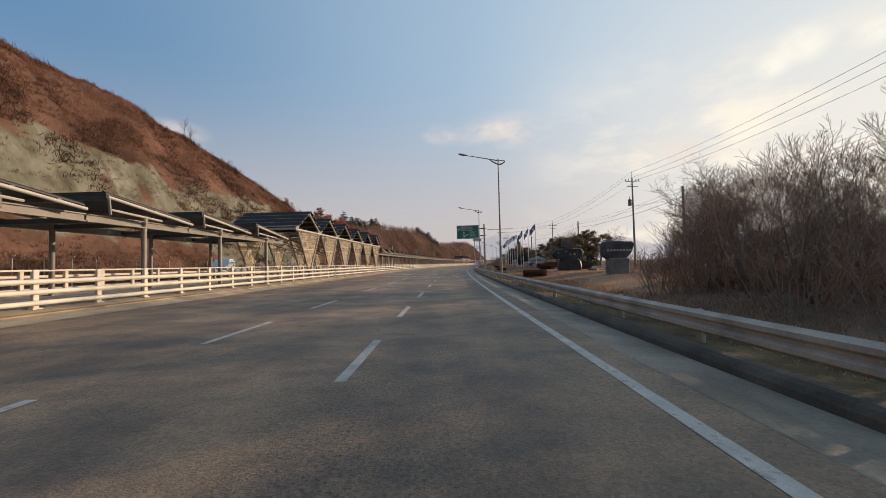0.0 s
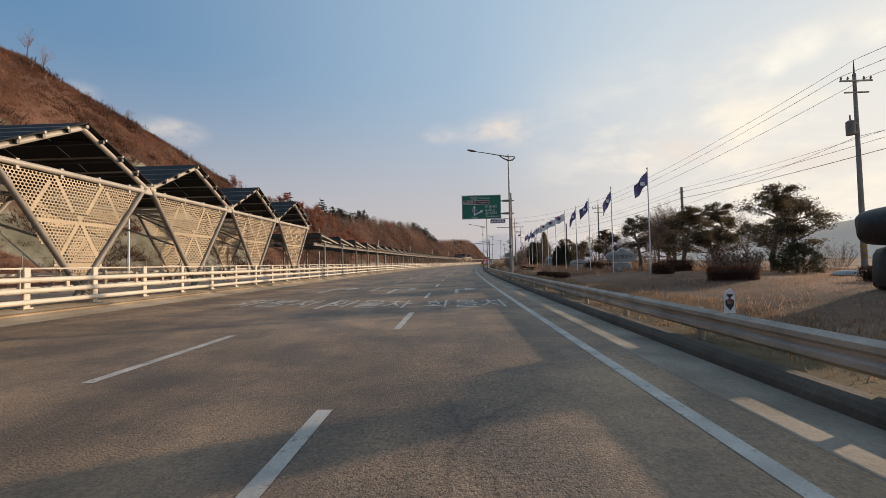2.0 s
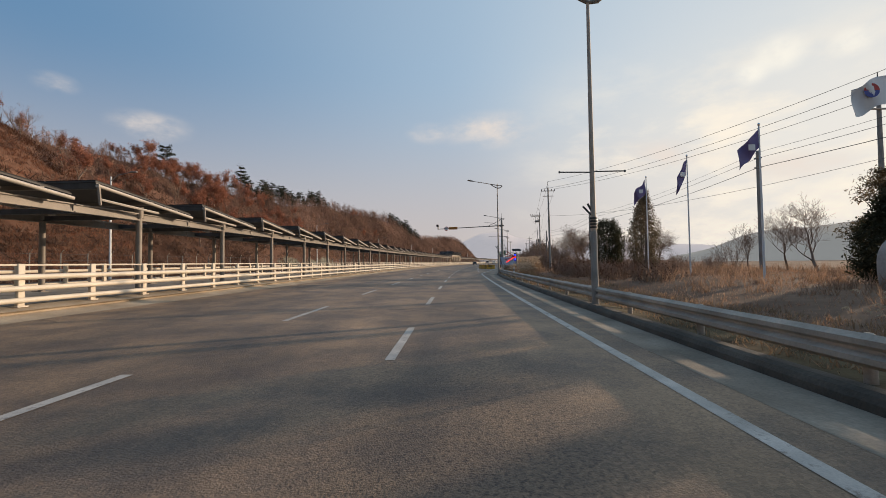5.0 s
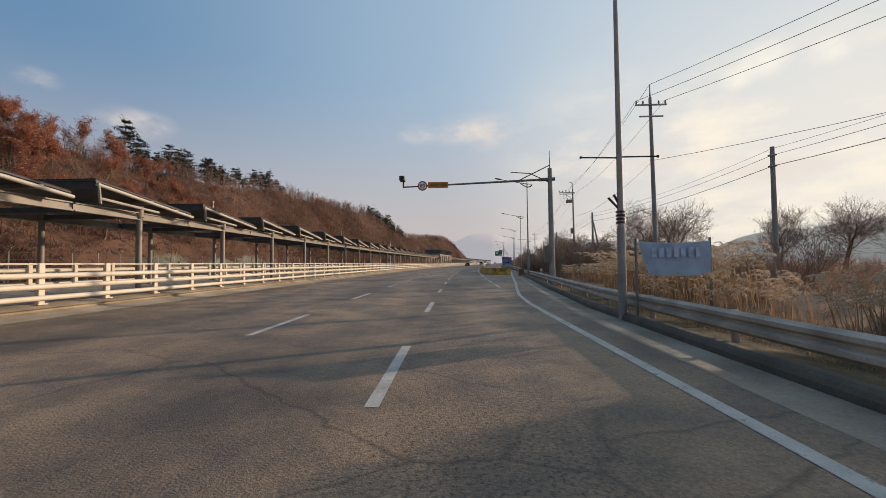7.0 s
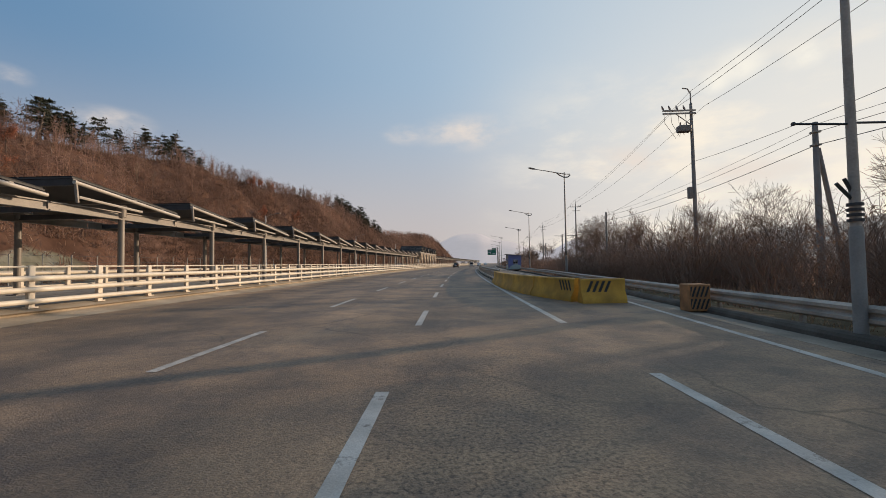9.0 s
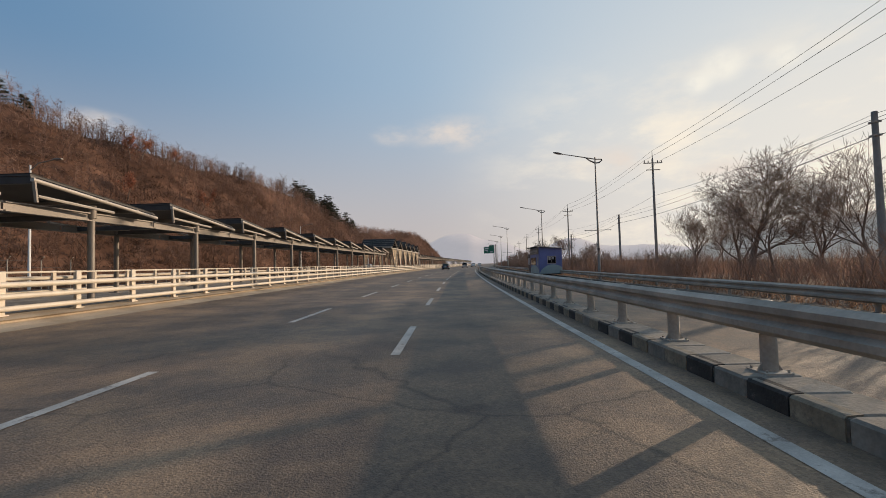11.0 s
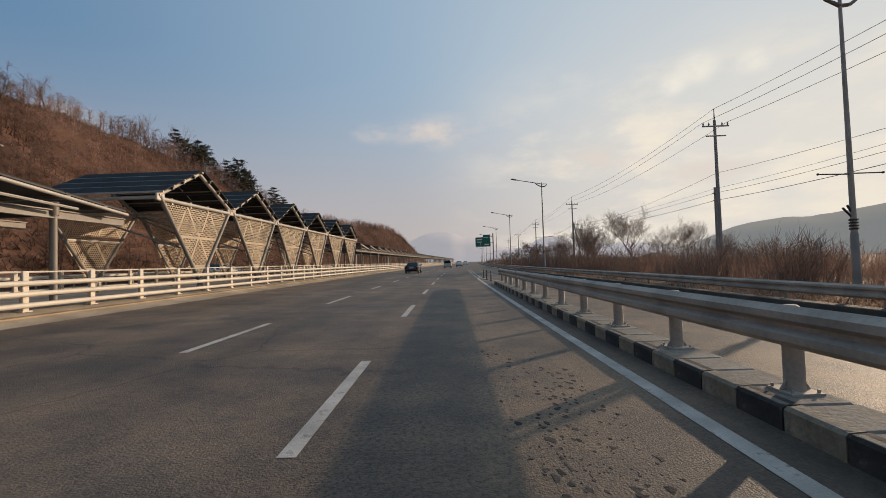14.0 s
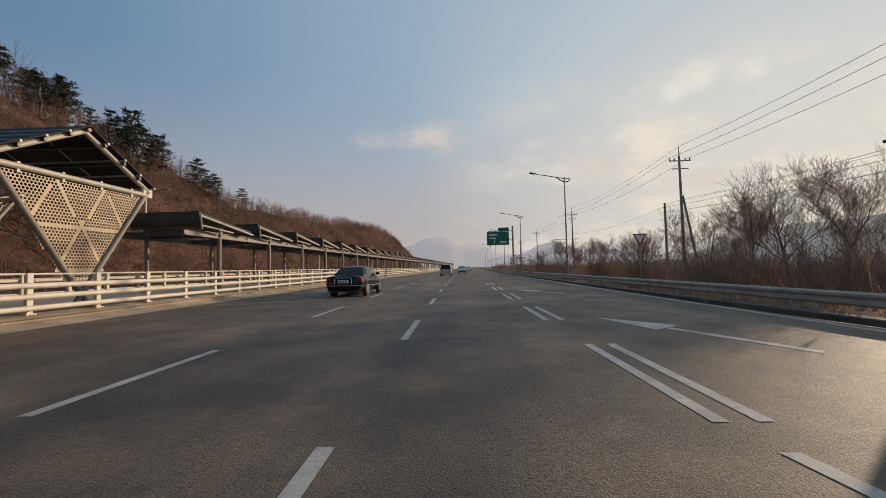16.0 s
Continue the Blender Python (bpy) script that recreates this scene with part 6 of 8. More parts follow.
# ---- roadside cabin and container ----
def cabin():
    z0 = 0.12
    t = thing("site_cabin", "blue-painted site cabin with pale green wave and corrugated roof", "cabin", m=stand(229.3, 9.62, 0.05))
    CABINBLUE = material("cabin_blue", (0.15, 0.172, 0.37), 0.5, 0, 0.15, 1.0, 14.0, 0.05)
    CABINGREEN = material("cabin_pale_green", (0.34, 0.42, 0.41), 0.5, 0, 0.12, 1.0, 14.0, 0.05)
    w, d, h = 1.18, 2.85, 2.6
    part("body", Mesh().box(-w, w, 0, 2 * d, 0.12, h, 0.02), CABINBLUE, t)
    part("skid", Mesh().box(-w + 0.1, -w + 0.25, 0, 2 * d, 0.0, 0.12).box(w - 0.25, w - 0.1, 0, 2 * d, 0.0, 0.12), IRON, t)
    wave = [(-w, 0.13)] + [(-w + 2 * w * k / 16, 0.13 + 0.95 * abs(math.sin(math.pi * (k / 16 * 0.85 + 0.0))) ** 0.6 * (1 if k else 0)) for k in range(17)] + [(w, 0.13)]
    front = Mesh()
    front.add([(x, -0.006, z) for x, z in wave], [tuple(range(len(wave)))])
    part("wave_front", front, CABINGREEN, t, "pale green painted wave")
    side = [(0, 0.13)] + [(2 * d * k / 20, 0.13 + 0.95 * abs(math.sin(math.pi * (k / 20 * 0.9))) ** 0.6) for k in range(21)] + [(2 * d, 0.13)]
    sm = Mesh()
    sm.add([(-w - 0.006, y, z) for y, z in side], [tuple(range(len(side)))])
    part("wave_side", sm, CABINGREEN, t, "pale green painted wave")
    for x0, x1, z_0, z_1 in ((-0.35, 0.55, 1.15, 1.95),):
        win = part("window", Mesh().box(x0, x1, -0.04, -0.008, z_0, z_1), PALESTEEL, t, "pale framed sliding window")
        part("poster", Mesh().box(x0 + 0.12, x0 + 0.34, -0.052, -0.047, z_1 - 0.42, z_1 - 0.1).box(x0 + 0.5, x0 + 0.66, -0.052, -0.047, z_1 - 0.36, z_1 - 0.1), PALESTONE, win, "pale posters behind the glass")
        part("pane", Mesh().box(x0 + 0.05, (x0 + x1) / 2 - 0.02, -0.046, -0.04, z_0 + 0.06, z_1 - 0.06), CARGLASS, win)
        part("pane", Mesh().box((x0 + x1) / 2 + 0.02, x1 - 0.05, -0.046, -0.04, z_0 + 0.06, z_1 - 0.06), CARGLASS, win)
    win = part("window", Mesh().box(-w - 0.035, -w - 0.008, 2.0, 5.1, 1.02, 1.86), IRON, t, "wide dark framed window")
    for y0, y1 in ((2.05, 3.02), (3.08, 4.04), (4.1, 5.05)):
        part("pane", Mesh().box(-w - 0.041, -w - 0.035, y0, y1, 1.08, 1.80), CARGLASS, win)
    part("notice", Mesh().box(-w - 0.014, -w - 0.008, 0.75, 1.2, 1.0, 1.85), PALESTONE, t, "pale paper notice pasted on the wall")
    fascia = part("name_board", Mesh().box(-w - 0.08, -w - 0.008, 0.3, 2 * d - 0.2, 2.2, 2.8), GREYSTEEL, t, "grey fascia with unreadable pale words")
    for k in range(15):
        part("bar", Mesh().box(-w - 0.086, -w - 0.08, 0.6 + 0.32 * k, 0.80 + 0.32 * k, 2.46, 2.66), PALESTONE, fascia)
    for k in range(9):
        part("bar", Mesh().box(-w - 0.086, -w - 0.08, 1.3 + 0.2 * k, 1.42 + 0.2 * k, 2.28, 2.38), PALESTONE, fascia)
    rings = []
    n = 40
    roof = Mesh()
    for x, z in ((-w - 0.4, 3.0), (w + 0.3, 2.72)):
        rings.append([(x, -0.25 + (2 * d + 0.5) * i / n, z + (0.025 if i % 2 else 0.0)) for i in range(n + 1)] + [(x, -0.25 + (2 * d + 0.5) * i / n, z - 0.03 + (0.025 if i % 2 else 0.0)) for i in range(n, -1, -1)])
    roof.loft(rings)
    part("roof", roof, GREYSTEEL, t, "corrugated grey sheet roof")
    part("upper_wall", Mesh().loft([[(-w, 0.02, 2.58), (w, 0.02, 2.58), (w, 0.02, 2.7), (-w, 0.02, 2.93)], [(-w, 2 * d, 2.58), (w, 2 * d, 2.58), (w, 2 * d, 2.7), (-w, 2 * d, 2.93)]]), CABINBLUE, t)
    return t


cabin()
ct = thing("container_box", "dull brown-grey container with a small white window", "container", m=stand(235.4, 9.75, 0.03))
CONTAINER = material("container_paint", (0.16, 0.128, 0.12), 0.7, 0.0, 0.25, 1.5, 18.0, 0.1)
part("body", Mesh().box(-1.15, 1.15, 0, 2.6, 0.08, 2.35, 0.02), CONTAINER, ct)
ribs = Mesh()
for k in range(12):
    ribs.box(-1.165, -1.15, 0.15 + 0.2 * k, 0.23 + 0.2 * k, 0.15, 2.25)
part("rib", ribs, CONTAINER, ct)
cw = part("window", Mesh().box(-1.2, -1.16, 1.4, 2.1, 1.1, 1.85), WHITE, ct)
part("pane", Mesh().box(-1.206, -1.2, 1.46, 2.04, 1.16, 1.79), CARGLASS, cw)
for k in range(4):
    part("window_bar", Mesh().box(-1.222, -1.208, 1.565 + 0.12 * k, 1.585 + 0.12 * k, 1.14, 1.81), WHITE, cw)
RACK = material("rack_paint", (0.52, 0.30, 0.08), 0.6, 0, 0.3, 3.0, 20.0, 0.1)
rk = thing("steel_rack", "yellow-brown welded steel rack beside the container", "rack", m=stand(239.0, 9.6, -0.05))
for x in (-0.6, 0.6):
    for y in (0.2, 1.6):
        part("upright", Mesh().box(x - 0.03, x + 0.03, y - 0.03, y + 0.03, 0, 1.15), RACK, rk)
for y in (0.55, 0.9, 1.25):
    for sg in (-1, 1):
        part("leg", Mesh().tube([(sg * 0.58, y, 0.0), (sg * 0.25, y + 0.12, 1.12)], 0.02, 5), RACK, rk)
    part("brace", Mesh().tube([(-0.6, y - 0.3, 0.12), (-0.6, y + 0.3, 1.12)], 0.018, 5), RACK, rk)
for z in (0.12, 0.6, 1.12):
    for x in (-0.6, 0.6):
        part("bar", Mesh().box(x - 0.02, x + 0.02, 0.2, 1.6, z - 0.02, z + 0.02), RACK, rk)
    for y in (0.2, 0.9, 1.6):
        part("bar", Mesh().box(-0.6, 0.6, y - 0.02, y + 0.02, z - 0.02, z + 0.02), RACK, rk)


# ---- fence below the hill ----
wire_fence = thing("wire_fence", "grey post fence with wires below the hillside", "fence", m=Matrix())
fp = Mesh().tube([(0, 0, -0.2), (0, 0, 2.15), (0.22, 0, 2.4)], 0.04, 6).done("post", 40)
for k in range(100):
    part("post", fp, CONCRETE, wire_fence, m=stand(-10 + 2.3 * k, -31.2, 0.4))
for z in (0.6, 1.1, 1.6, 2.1):
    part("wire", line_mesh(steps(-10, 217, 6.0), [(-31.2 + 0.012 * math.cos(a), 0.4 + z + 0.012 * math.sin(a)) for a in (0, 2.1, 4.2)], True), WIRE, wire_fence)
low_rail = thing("guardrail", "grey two-rail guardrail beyond the far carriageway", "guardrail", m=Matrix())
lp = Mesh().tube([(0, 0, -0.1), (0, 0, 0.95)], 0.05, 6).done("post", 40)
for k in range(150):
    part("post", lp, GALV, low_rail, m=stand(140 + 3.0 * k, -30.2, 0.42))
for z in (0.55, 0.9):
    part("rail", line_mesh(steps(140, 590, 5.0), [(-30.15 + 0.04 * math.cos(a), 0.42 + z + 0.04 * math.sin(a)) for a in [math.pi * q / 3 for q in range(6)]], True), GALV, low_rail, smoothed=50)


# ---- plants ----
rng = random.Random(11)


def branchy(seed, height, levels, thick, spread, fork, upright=0.35, tw=0.012):
    """Bare limbs in two meshes: wood, and the fine twigs."""
    r = random.Random(seed)
    wood, fine = Mesh(), Mesh()

    def grow(p, d, length, rad, level):
        pts, rads = [p], [rad]
        q, dd = p.copy(), d.copy()
        n = 4 if level < 2 else (3 if level < 4 else 2)
        for i in range(n):
            dd = (dd + Vector((r.gauss(0, 0.16), r.gauss(0, 0.16), r.gauss(0.03, 0.10) + 0.04 * upright))).normalized()
            q = q + dd * (length / n)
            pts.append(q.copy())
            rads.append(max(tw * 0.5, rad * (1 - 0.55 * (i + 1) / n)))
        mesh = wood if level < 2 else fine
        mesh.tube(pts, rads, 6 if level == 0 else (5 if level == 1 else 3), False)
        if level >= levels:
            return
        kids = fork + (1 if level == 1 else 0)
        for k in range(kids):
            i = r.randint(1 if level else 2, n)
            base = pts[i]
            side = Vector((r.gauss(0, 1), r.gauss(0, 1), r.gauss(0.1, 0.5))).normalized()
            nd = (dd * 0.75 + side * spread + Vector((0, 0, upright))).normalized()
            grow(base, nd, length * r.uniform(0.55, 0.82), rads[i] * 0.62, level + 1)
        grow(pts[-1], (dd + Vector((r.gauss(0, 0.2), r.gauss(0, 0.2), 0.1))).normalized(), length * 0.7, rads[-1], level + 1)

    grow(Vector((0, 0, -0.2)), Vector((r.gauss(0, 0.05), r.gauss(0, 0.05), 1)).normalized(), height * 0.36, thick, 0)
    top = max(v[2] for v in wood.v + fine.v)
    k = height / top
    for mesh in (wood, fine):
        mesh.v = [(x * k, y * k, z * k) for x, y, z in mesh.v]
    return wood, fine


def bare_tree(seed, height, levels=4, thick=0.14, spread=0.75, fork=3, upright=0.3, label="bare winter tree with spreading grey-brown limbs", group="bare trees beside the road"):
    t = thing("tree", label, "tree", group)
    wood, fine = branchy(seed, height, levels, thick, spread, fork, upright)
    part("trunk", wood, BARK, t, smoothed=60)
    part("crown", fine, TWIG, t, smoothed=60)
    return t


def tuft(mesh, p, size, n, r, flat=0.6, leaf=0.16):
    for _ in range(n):
        d = Vector((r.gauss(0, 1), r.gauss(0, 1), r.gauss(0, flat)))
        c = p + d * size * 0.42
        a = Vector((r.gauss(0, 1), r.gauss(0, 1), r.gauss(0, 1))).normalized() * leaf * r.uniform(0.6, 1.4)
        b = Vector((r.gauss(0, 1), r.gauss(0, 1), r.gauss(0, 1))).normalized() * leaf * r.uniform(0.4, 0.9)
        mesh.add([c - a, c + b, c + a], [(0, 1, 2)])


def pine(seed, height, broad, label="dark green pine with layered crown", group="pines on the hillside", leaf=0.22, gap=0.35):
    r = random.Random(seed)
    t = thing("pine_tree", label, "tree", group)
    trunk, crown = Mesh(), Mesh()
    bend = [Vector((r.gauss(0, 0.08) * k, r.gauss(0, 0.08) * k, height * k / 6)) for k in range(7)]
    trunk.tube(bend, [0.18 * (1 - k / 7.5) for k in range(7)], 7)
    z = height * gap
    while z < height:
        k = (z / height - gap) / (1 - gap)
        reach = broad * (1 - k) ** 0.7 * r.uniform(0.65, 1.1) + 0.25
        for i in range(r.randint(3, 5)):
            a = r.uniform(0, 2 * math.pi)
            tip = Vector((math.cos(a) * reach, math.sin(a) * reach, z + reach * 0.12))
            base = Vector((bend[min(6, int(z / height * 6))].x, bend[min(6, int(z / height * 6))].y, z - 0.1))
            trunk.tube([base, base.lerp(tip, 0.6) + Vector((0, 0, 0.05)), tip], [0.05, 0.03, 0.012], 4, False)
            for f in (0.5, 0.75, 1.0):
                tuft(crown, base.lerp(tip, f), reach * 0.36 + 0.2, 15, r, 0.22, leaf)
        z += height * 0.1
    tuft(crown, Vector((bend[-1].x, bend[-1].y, height)), 0.5, 16, r, 0.8, leaf)
    part("trunk", trunk, BARK, t, smoothed=60)
    part("crown", crown, NEEDLE, t)
    return t


def leafy_tree(seed, height, mat, label, group, broad=0.42, n=64):
    r = random.Random(seed)
    t = thing("tree", label, "tree", group)
    wood, fine = branchy(seed, height, 3, 0.13, 0.6, 3, 0.4)
    part("trunk", wood, BARK, t, smoothed=60)
    crown = Mesh()
    crown.v, crown.f = list(fine.v), list(fine.f)
    for _ in range(n):
        v = Vector(fine.v[r.randrange(len(fine.v))])
        if v.z > height * 0.25:
            tuft(crown, v, height * 0.11, 22, r, 0.8, 0.17)
    part("crown", crown, mat, t)
    return t


def shrub(seed, height, width, stems, label, mat=None, leaves=140, leaf=0.09):
    r = random.Random(seed)
    t = thing("shrub", label, "shrub", "roadside shrubs")
    wood, foliage = Mesh(), Mesh()
    for _ in range(stems):
        a, q = r.uniform(0, 2 * math.pi), r.uniform(0, 1) ** 0.6 * width * 0.4
        p = Vector((math.cos(a) * q, math.sin(a) * q, -0.1))
        d = Vector((math.cos(a) * 0.35 + r.gauss(0, 0.2), math.sin(a) * 0.35 + r.gauss(0, 0.2), 1)).normalized()
        h = height * r.uniform(0.6, 1.05)
        pts = [p]
        for i in range(4):
            d = (d + Vector((r.gauss(0, 0.14), r.gauss(0, 0.14), 0.02))).normalized()
            pts.append(pts[-1] + d * h / 4)
        wood.tube(pts, [0.018, 0.015, 0.011, 0.008, 0.004], 3, False)
        for i in (1, 2, 2, 3, 3, 3, 4, 4, 4):
            e = (d + Vector((r.gauss(0, 0.6), r.gauss(0, 0.6), r.gauss(0.1, 0.3)))).normalized()
            l = h * r.uniform(0.15, 0.4)
            mid = pts[i] + e * l * 0.5 + Vector((0, 0, 0.04))
            wood.tube([pts[i], mid, mid + (e + Vector((r.gauss(0, 0.3), r.gauss(0, 0.3), 0.2))) * l * 0.5], [0.008, 0.006, 0.003], 3, False)
    for _ in range(leaves // 6):
        a, q = r.uniform(0, 2 * math.pi), r.uniform(0, 1) ** 0.5 * width * 0.5
        tuft(foliage, Vector((math.cos(a) * q, math.sin(a) * q, r.uniform(0.1, 0.85) * height)), width * 0.25, 6, r, 0.8, leaf)
    tagged(part("stem", wood, TWIG, t), kind="stuff")
    tagged(part("foliage", foliage, mat or THICKET_LEAF, t), kind="stuff")
    return t


def reed_clump(seed):
    """Silver grass: thin stalks that all lean the same way, each with a long drooping feathery head."""
    r = random.Random(seed)
    t = thing("reed_clump", "tall dry reeds with feathery buff plumes", "reeds", "reeds beside the guardrail")
    blades, plume = Mesh(), Mesh()
    for _ in range(44):
        p = Vector((r.gauss(0, 0.4), r.gauss(0, 0.55), -0.05))
        h = r.uniform(0.7, 1.75)
        lean = Vector((r.gauss(-0.16, 0.1), r.gauss(-0.05, 0.1), 0))
        tip = p + Vector((lean.x * h, lean.y * h, h))
        w = Vector((r.gauss(0, 1), r.gauss(0, 1), 0)).normalized() * 0.012
        mid = p.lerp(tip, 0.5) - lean * 0.15
        blades.add([p - w, p + w, mid + w, mid - w, tip], [(0, 1, 2, 3), (3, 2, 4)])
        if h > 1.0:
            way = Vector((-0.9 + r.gauss(0, 0.2), r.gauss(-0.2, 0.25), 0.0)).normalized()
            length = r.uniform(0.28, 0.42)
            for k in range(30):
                f = k / 29
                c = tip + way * (length * (0.25 * f + 0.6 * f * f)) + Vector((0, 0, length * (0.75 * f - 0.62 * f * f)))
                d = (way * (0.5 + f) + Vector((r.gauss(0, 0.25), r.gauss(0, 0.25), r.gauss(-0.45, 0.25)))).normalized() * r.uniform(0.07, 0.15)
                b = Vector((r.gauss(0, 1), r.gauss(0, 1), r.gauss(0, 1))).normalized() * 0.014
                plume.add([c - b, c + b, c + d], [(0, 1, 2)])
    tagged(part("blade", blades, REED, t), kind="stuff")
    tagged(part("plume", plume, PLUME, t, "feathery buff seed heads"), kind="stuff")
    return t


def placed(proto, spots, seed, smin=0.85, smax=1.15):
    """Stands the first one and copies it to the other spots, each turned and sized a little differently."""
    r = random.Random(seed)
    for i, (s, u, k) in enumerate(spots):
        p = at(s, u, land_z(s, u) - 0.05)
        m = pose(p.x, p.y, p.z, 0, 0, r.uniform(0, 360))
        size = k * r.uniform(smin, smax)
        if i == 0:
            proto.matrix_world = m
            proto.scale = (k, k, k)
        else:
            copy_thing(proto, m @ Matrix.Scale(size, 4))


# bare trees beside the road and across the fields
ROADSIDE = [(26, 15.5, 0.9), (16, 15.5, 0.95), (19, 16.5, 1.0), (12, 14.0, 0.95), (18, 20, 1.05), (9, 17, 1.0), (40.1, 26.5, 1.0), (68, 17, 0.85), (150.6, 25, 0.85), (54, 30, 0.9), (47, 19, 0.75), (66, 22.5, 0.75), (72, 20.5, 0.85), (79, 21.5, 0.85), (87, 19.5, 0.85), (93, 21.0, 0.8), (100, 22, 0.8), (107, 20, 0.7), (112, 22, 0.7), (119, 24, 0.75), (138, 24, 0.8),
            (146.2, 21.0, 0.85), (151, 17.5, 0.9), (170, 23.5, 0.9), (176, 18.5, 0.85), (183.5, 20.0, 0.95), (191, 21.5, 0.9), (199, 20.0, 0.95), (208, 22.0, 1.15), (214, 25, 1.25), (222, 24.0, 1.2), (229, 27, 1.1), (211, 18.8, 1.1), (216, 20.8, 1.15), (219.5, 19.0, 1.0), (225, 22, 1.1), (213, 23, 1.2),
            (255, 24, 0.6), (279.7, 16.4, 0.4), (290, 17.2, 0.75), (304, 17.8, 0.9), (309, 22, 0.95), (317, 18.5, 0.75), (325, 17.0, 0.75), (334, 16.5, 0.7), (345, 17.5, 0.8), (356, 17.0, 0.7), (370, 18, 0.8), (388, 18, 0.8), (405, 18, 0.85),
            (425, 19, 0.85), (450, 19, 0.85)]
rt_ = random.Random(58)
for _ in range(30):
    s_t = rt_.uniform(3, 17.5)
    ROADSIDE.append((s_t, rt_.uniform(max(8.0, 0.5 * s_t + 1.6), 19.0), rt_.uniform(0.38, 0.62)))
ROADSIDE += [(160.5, 15.5, 0.8), (166, 16.8, 0.95), (171.5, 15.2, 0.85), (177, 16.0, 0.95), (182.5, 17.4, 0.9), (189, 16.2, 0.95), (194, 17.8, 0.9), (68.5, 17.8, 0.95), (81, 18.0, 0.75), (84.5, 16.5, 0.7), (270, 21.5, 0.5), (273, 14.5, 0.3), (263, 18, 0.4), (293, 14.5, 0.5), (300, 15.5, 0.6)]
protos = [bare_tree(31 + k, 6.6, 5, 0.12 + 0.015 * k, 0.85, 3, 0.15 + 0.12 * k) for k in range(4)]
for k, pr in enumerate(protos):
    placed(pr, ROADSIDE[k::4], 50 + k)

broad_trees = [bare_tree(212 + k, 7.6, 5, 0.21, 0.95, 4, 0.06, "broad bare tree with thick forking limbs") for k in range(2)]
placed(broad_trees[0], [(31.0, 19.4, 0.98), (159.0, 21.3, 1.08), (84, 25.5, 0.9), (152, 31, 0.95)], 222, 0.97, 1.03)
placed(broad_trees[1], [(28.3, 19.9, 1.1), (167.0, 22.4, 1.08), (77.5, 23.0, 0.85), (214, 19.5, 1.1)], 223, 0.97, 1.03)

tall_trees = [bare_tree(232 + k, 10.6, 5, 0.17, 0.72, 4, 0.3, "tall slender bare tree with upswept twigs") for k in range(2)]
placed(tall_trees[0], [(299.6, 27.3, 0.92), (292.0, 30.5, 0.7), (300.8, 20.6, 0.72), (318, 20.5, 0.62), (328, 19.8, 0.6), (352, 20.5, 0.75)], 242, 0.97, 1.03)
placed(tall_trees[1], [(299.0, 21.8, 0.75), (303, 32.0, 0.8), (305, 21.5, 0.7), (323, 22.0, 0.68), (345, 19.5, 0.7)], 243, 0.97, 1.03)

# shrubs: thick brown thickets behind the guardrail
rs = random.Random(77)
THICKET = []
for s0, s1, ua, ub, n, k in ((2, 27, 7.5, 14.5, 40, 0.95), (4, 30, 13, 20, 14, 1.1), (24, 33, 15, 22, 8, 0.8), (154, 196, 10.8, 14.5, 58, 1.2), (154, 200, 14, 20, 30, 1.5), (188, 262, 12.8, 17, 36, 0.85), (188, 262, 17, 26, 18, 1.1), (262, 345, 11.8, 17, 46, 0.9),
                             (262, 345, 18, 26, 14, 1.0), (345, 470, 11.5, 16, 22, 0.95), (96, 122, 16, 24, 10, 0.7), (122, 150, 14, 24, 14, 0.7), (60, 95, 22, 30, 8, 0.75), (33, 60, 24, 32, 8, 0.8)):
    for _ in range(n):
        THICKET.append((rs.uniform(s0, s1), rs.uniform(ua, ub), k * rs.uniform(0.7, 1.25)))
THICKET = [q for q in THICKET if q[0] > 33 or (q[0] < 18 and q[1] > 0.47 * q[0] + 0.6)] + [(rs.uniform(20, 33), rs.uniform(13, 22), rs.uniform(0.3, 0.5)) for _ in range(22)]
rs.shuffle(THICKET)
shrubs = [shrub(90 + k, 2.3, 2.2, 40, "leafless brown thicket of thin stems", leaves=420 + 60 * k, leaf=0.06) for k in range(4)]
for k, pr in enumerate(shrubs):
    placed(pr, THICKET[k::4], 140 + k)
# low dark hedges of the park
def box_hedge(seed, long, deep, high):
    """A clipped hedge: woody heart and a dense skin of small leaves, a little ragged."""
    r = random.Random(seed)
    t = thing("hedge", "low clipped dark brown hedge on the lawn", "hedge", "clipped hedges in the park")
    heart, skin = Mesh(), Mesh()
    heart.box(-long / 2 + 0.1, long / 2 - 0.1, -deep / 2 + 0.1, deep / 2 - 0.1, -0.1, high - 0.1, 0.12)
    for _ in range(int(900 * long * deep)):
        x, y, z = r.uniform(-1, 1), r.uniform(-1, 1), r.uniform(0, 1)
        k = r.randrange(3)
        if k == 0:
            x = math.copysign(1, x)
        elif k == 1:
            y = math.copysign(1, y)
        else:
            z = 1.0
        c = Vector((x * long / 2 * r.uniform(0.93, 1.04), y * deep / 2 * r.uniform(0.92, 1.05), z * high * r.uniform(0.92, 1.06)))
        tuft(skin, c, 0.1, 3, r, 1.0, 0.045)
    part("heart", heart, HEDGE, t)
    tagged(part("foliage", skin, HEDGE, t), kind="stuff")
    return t


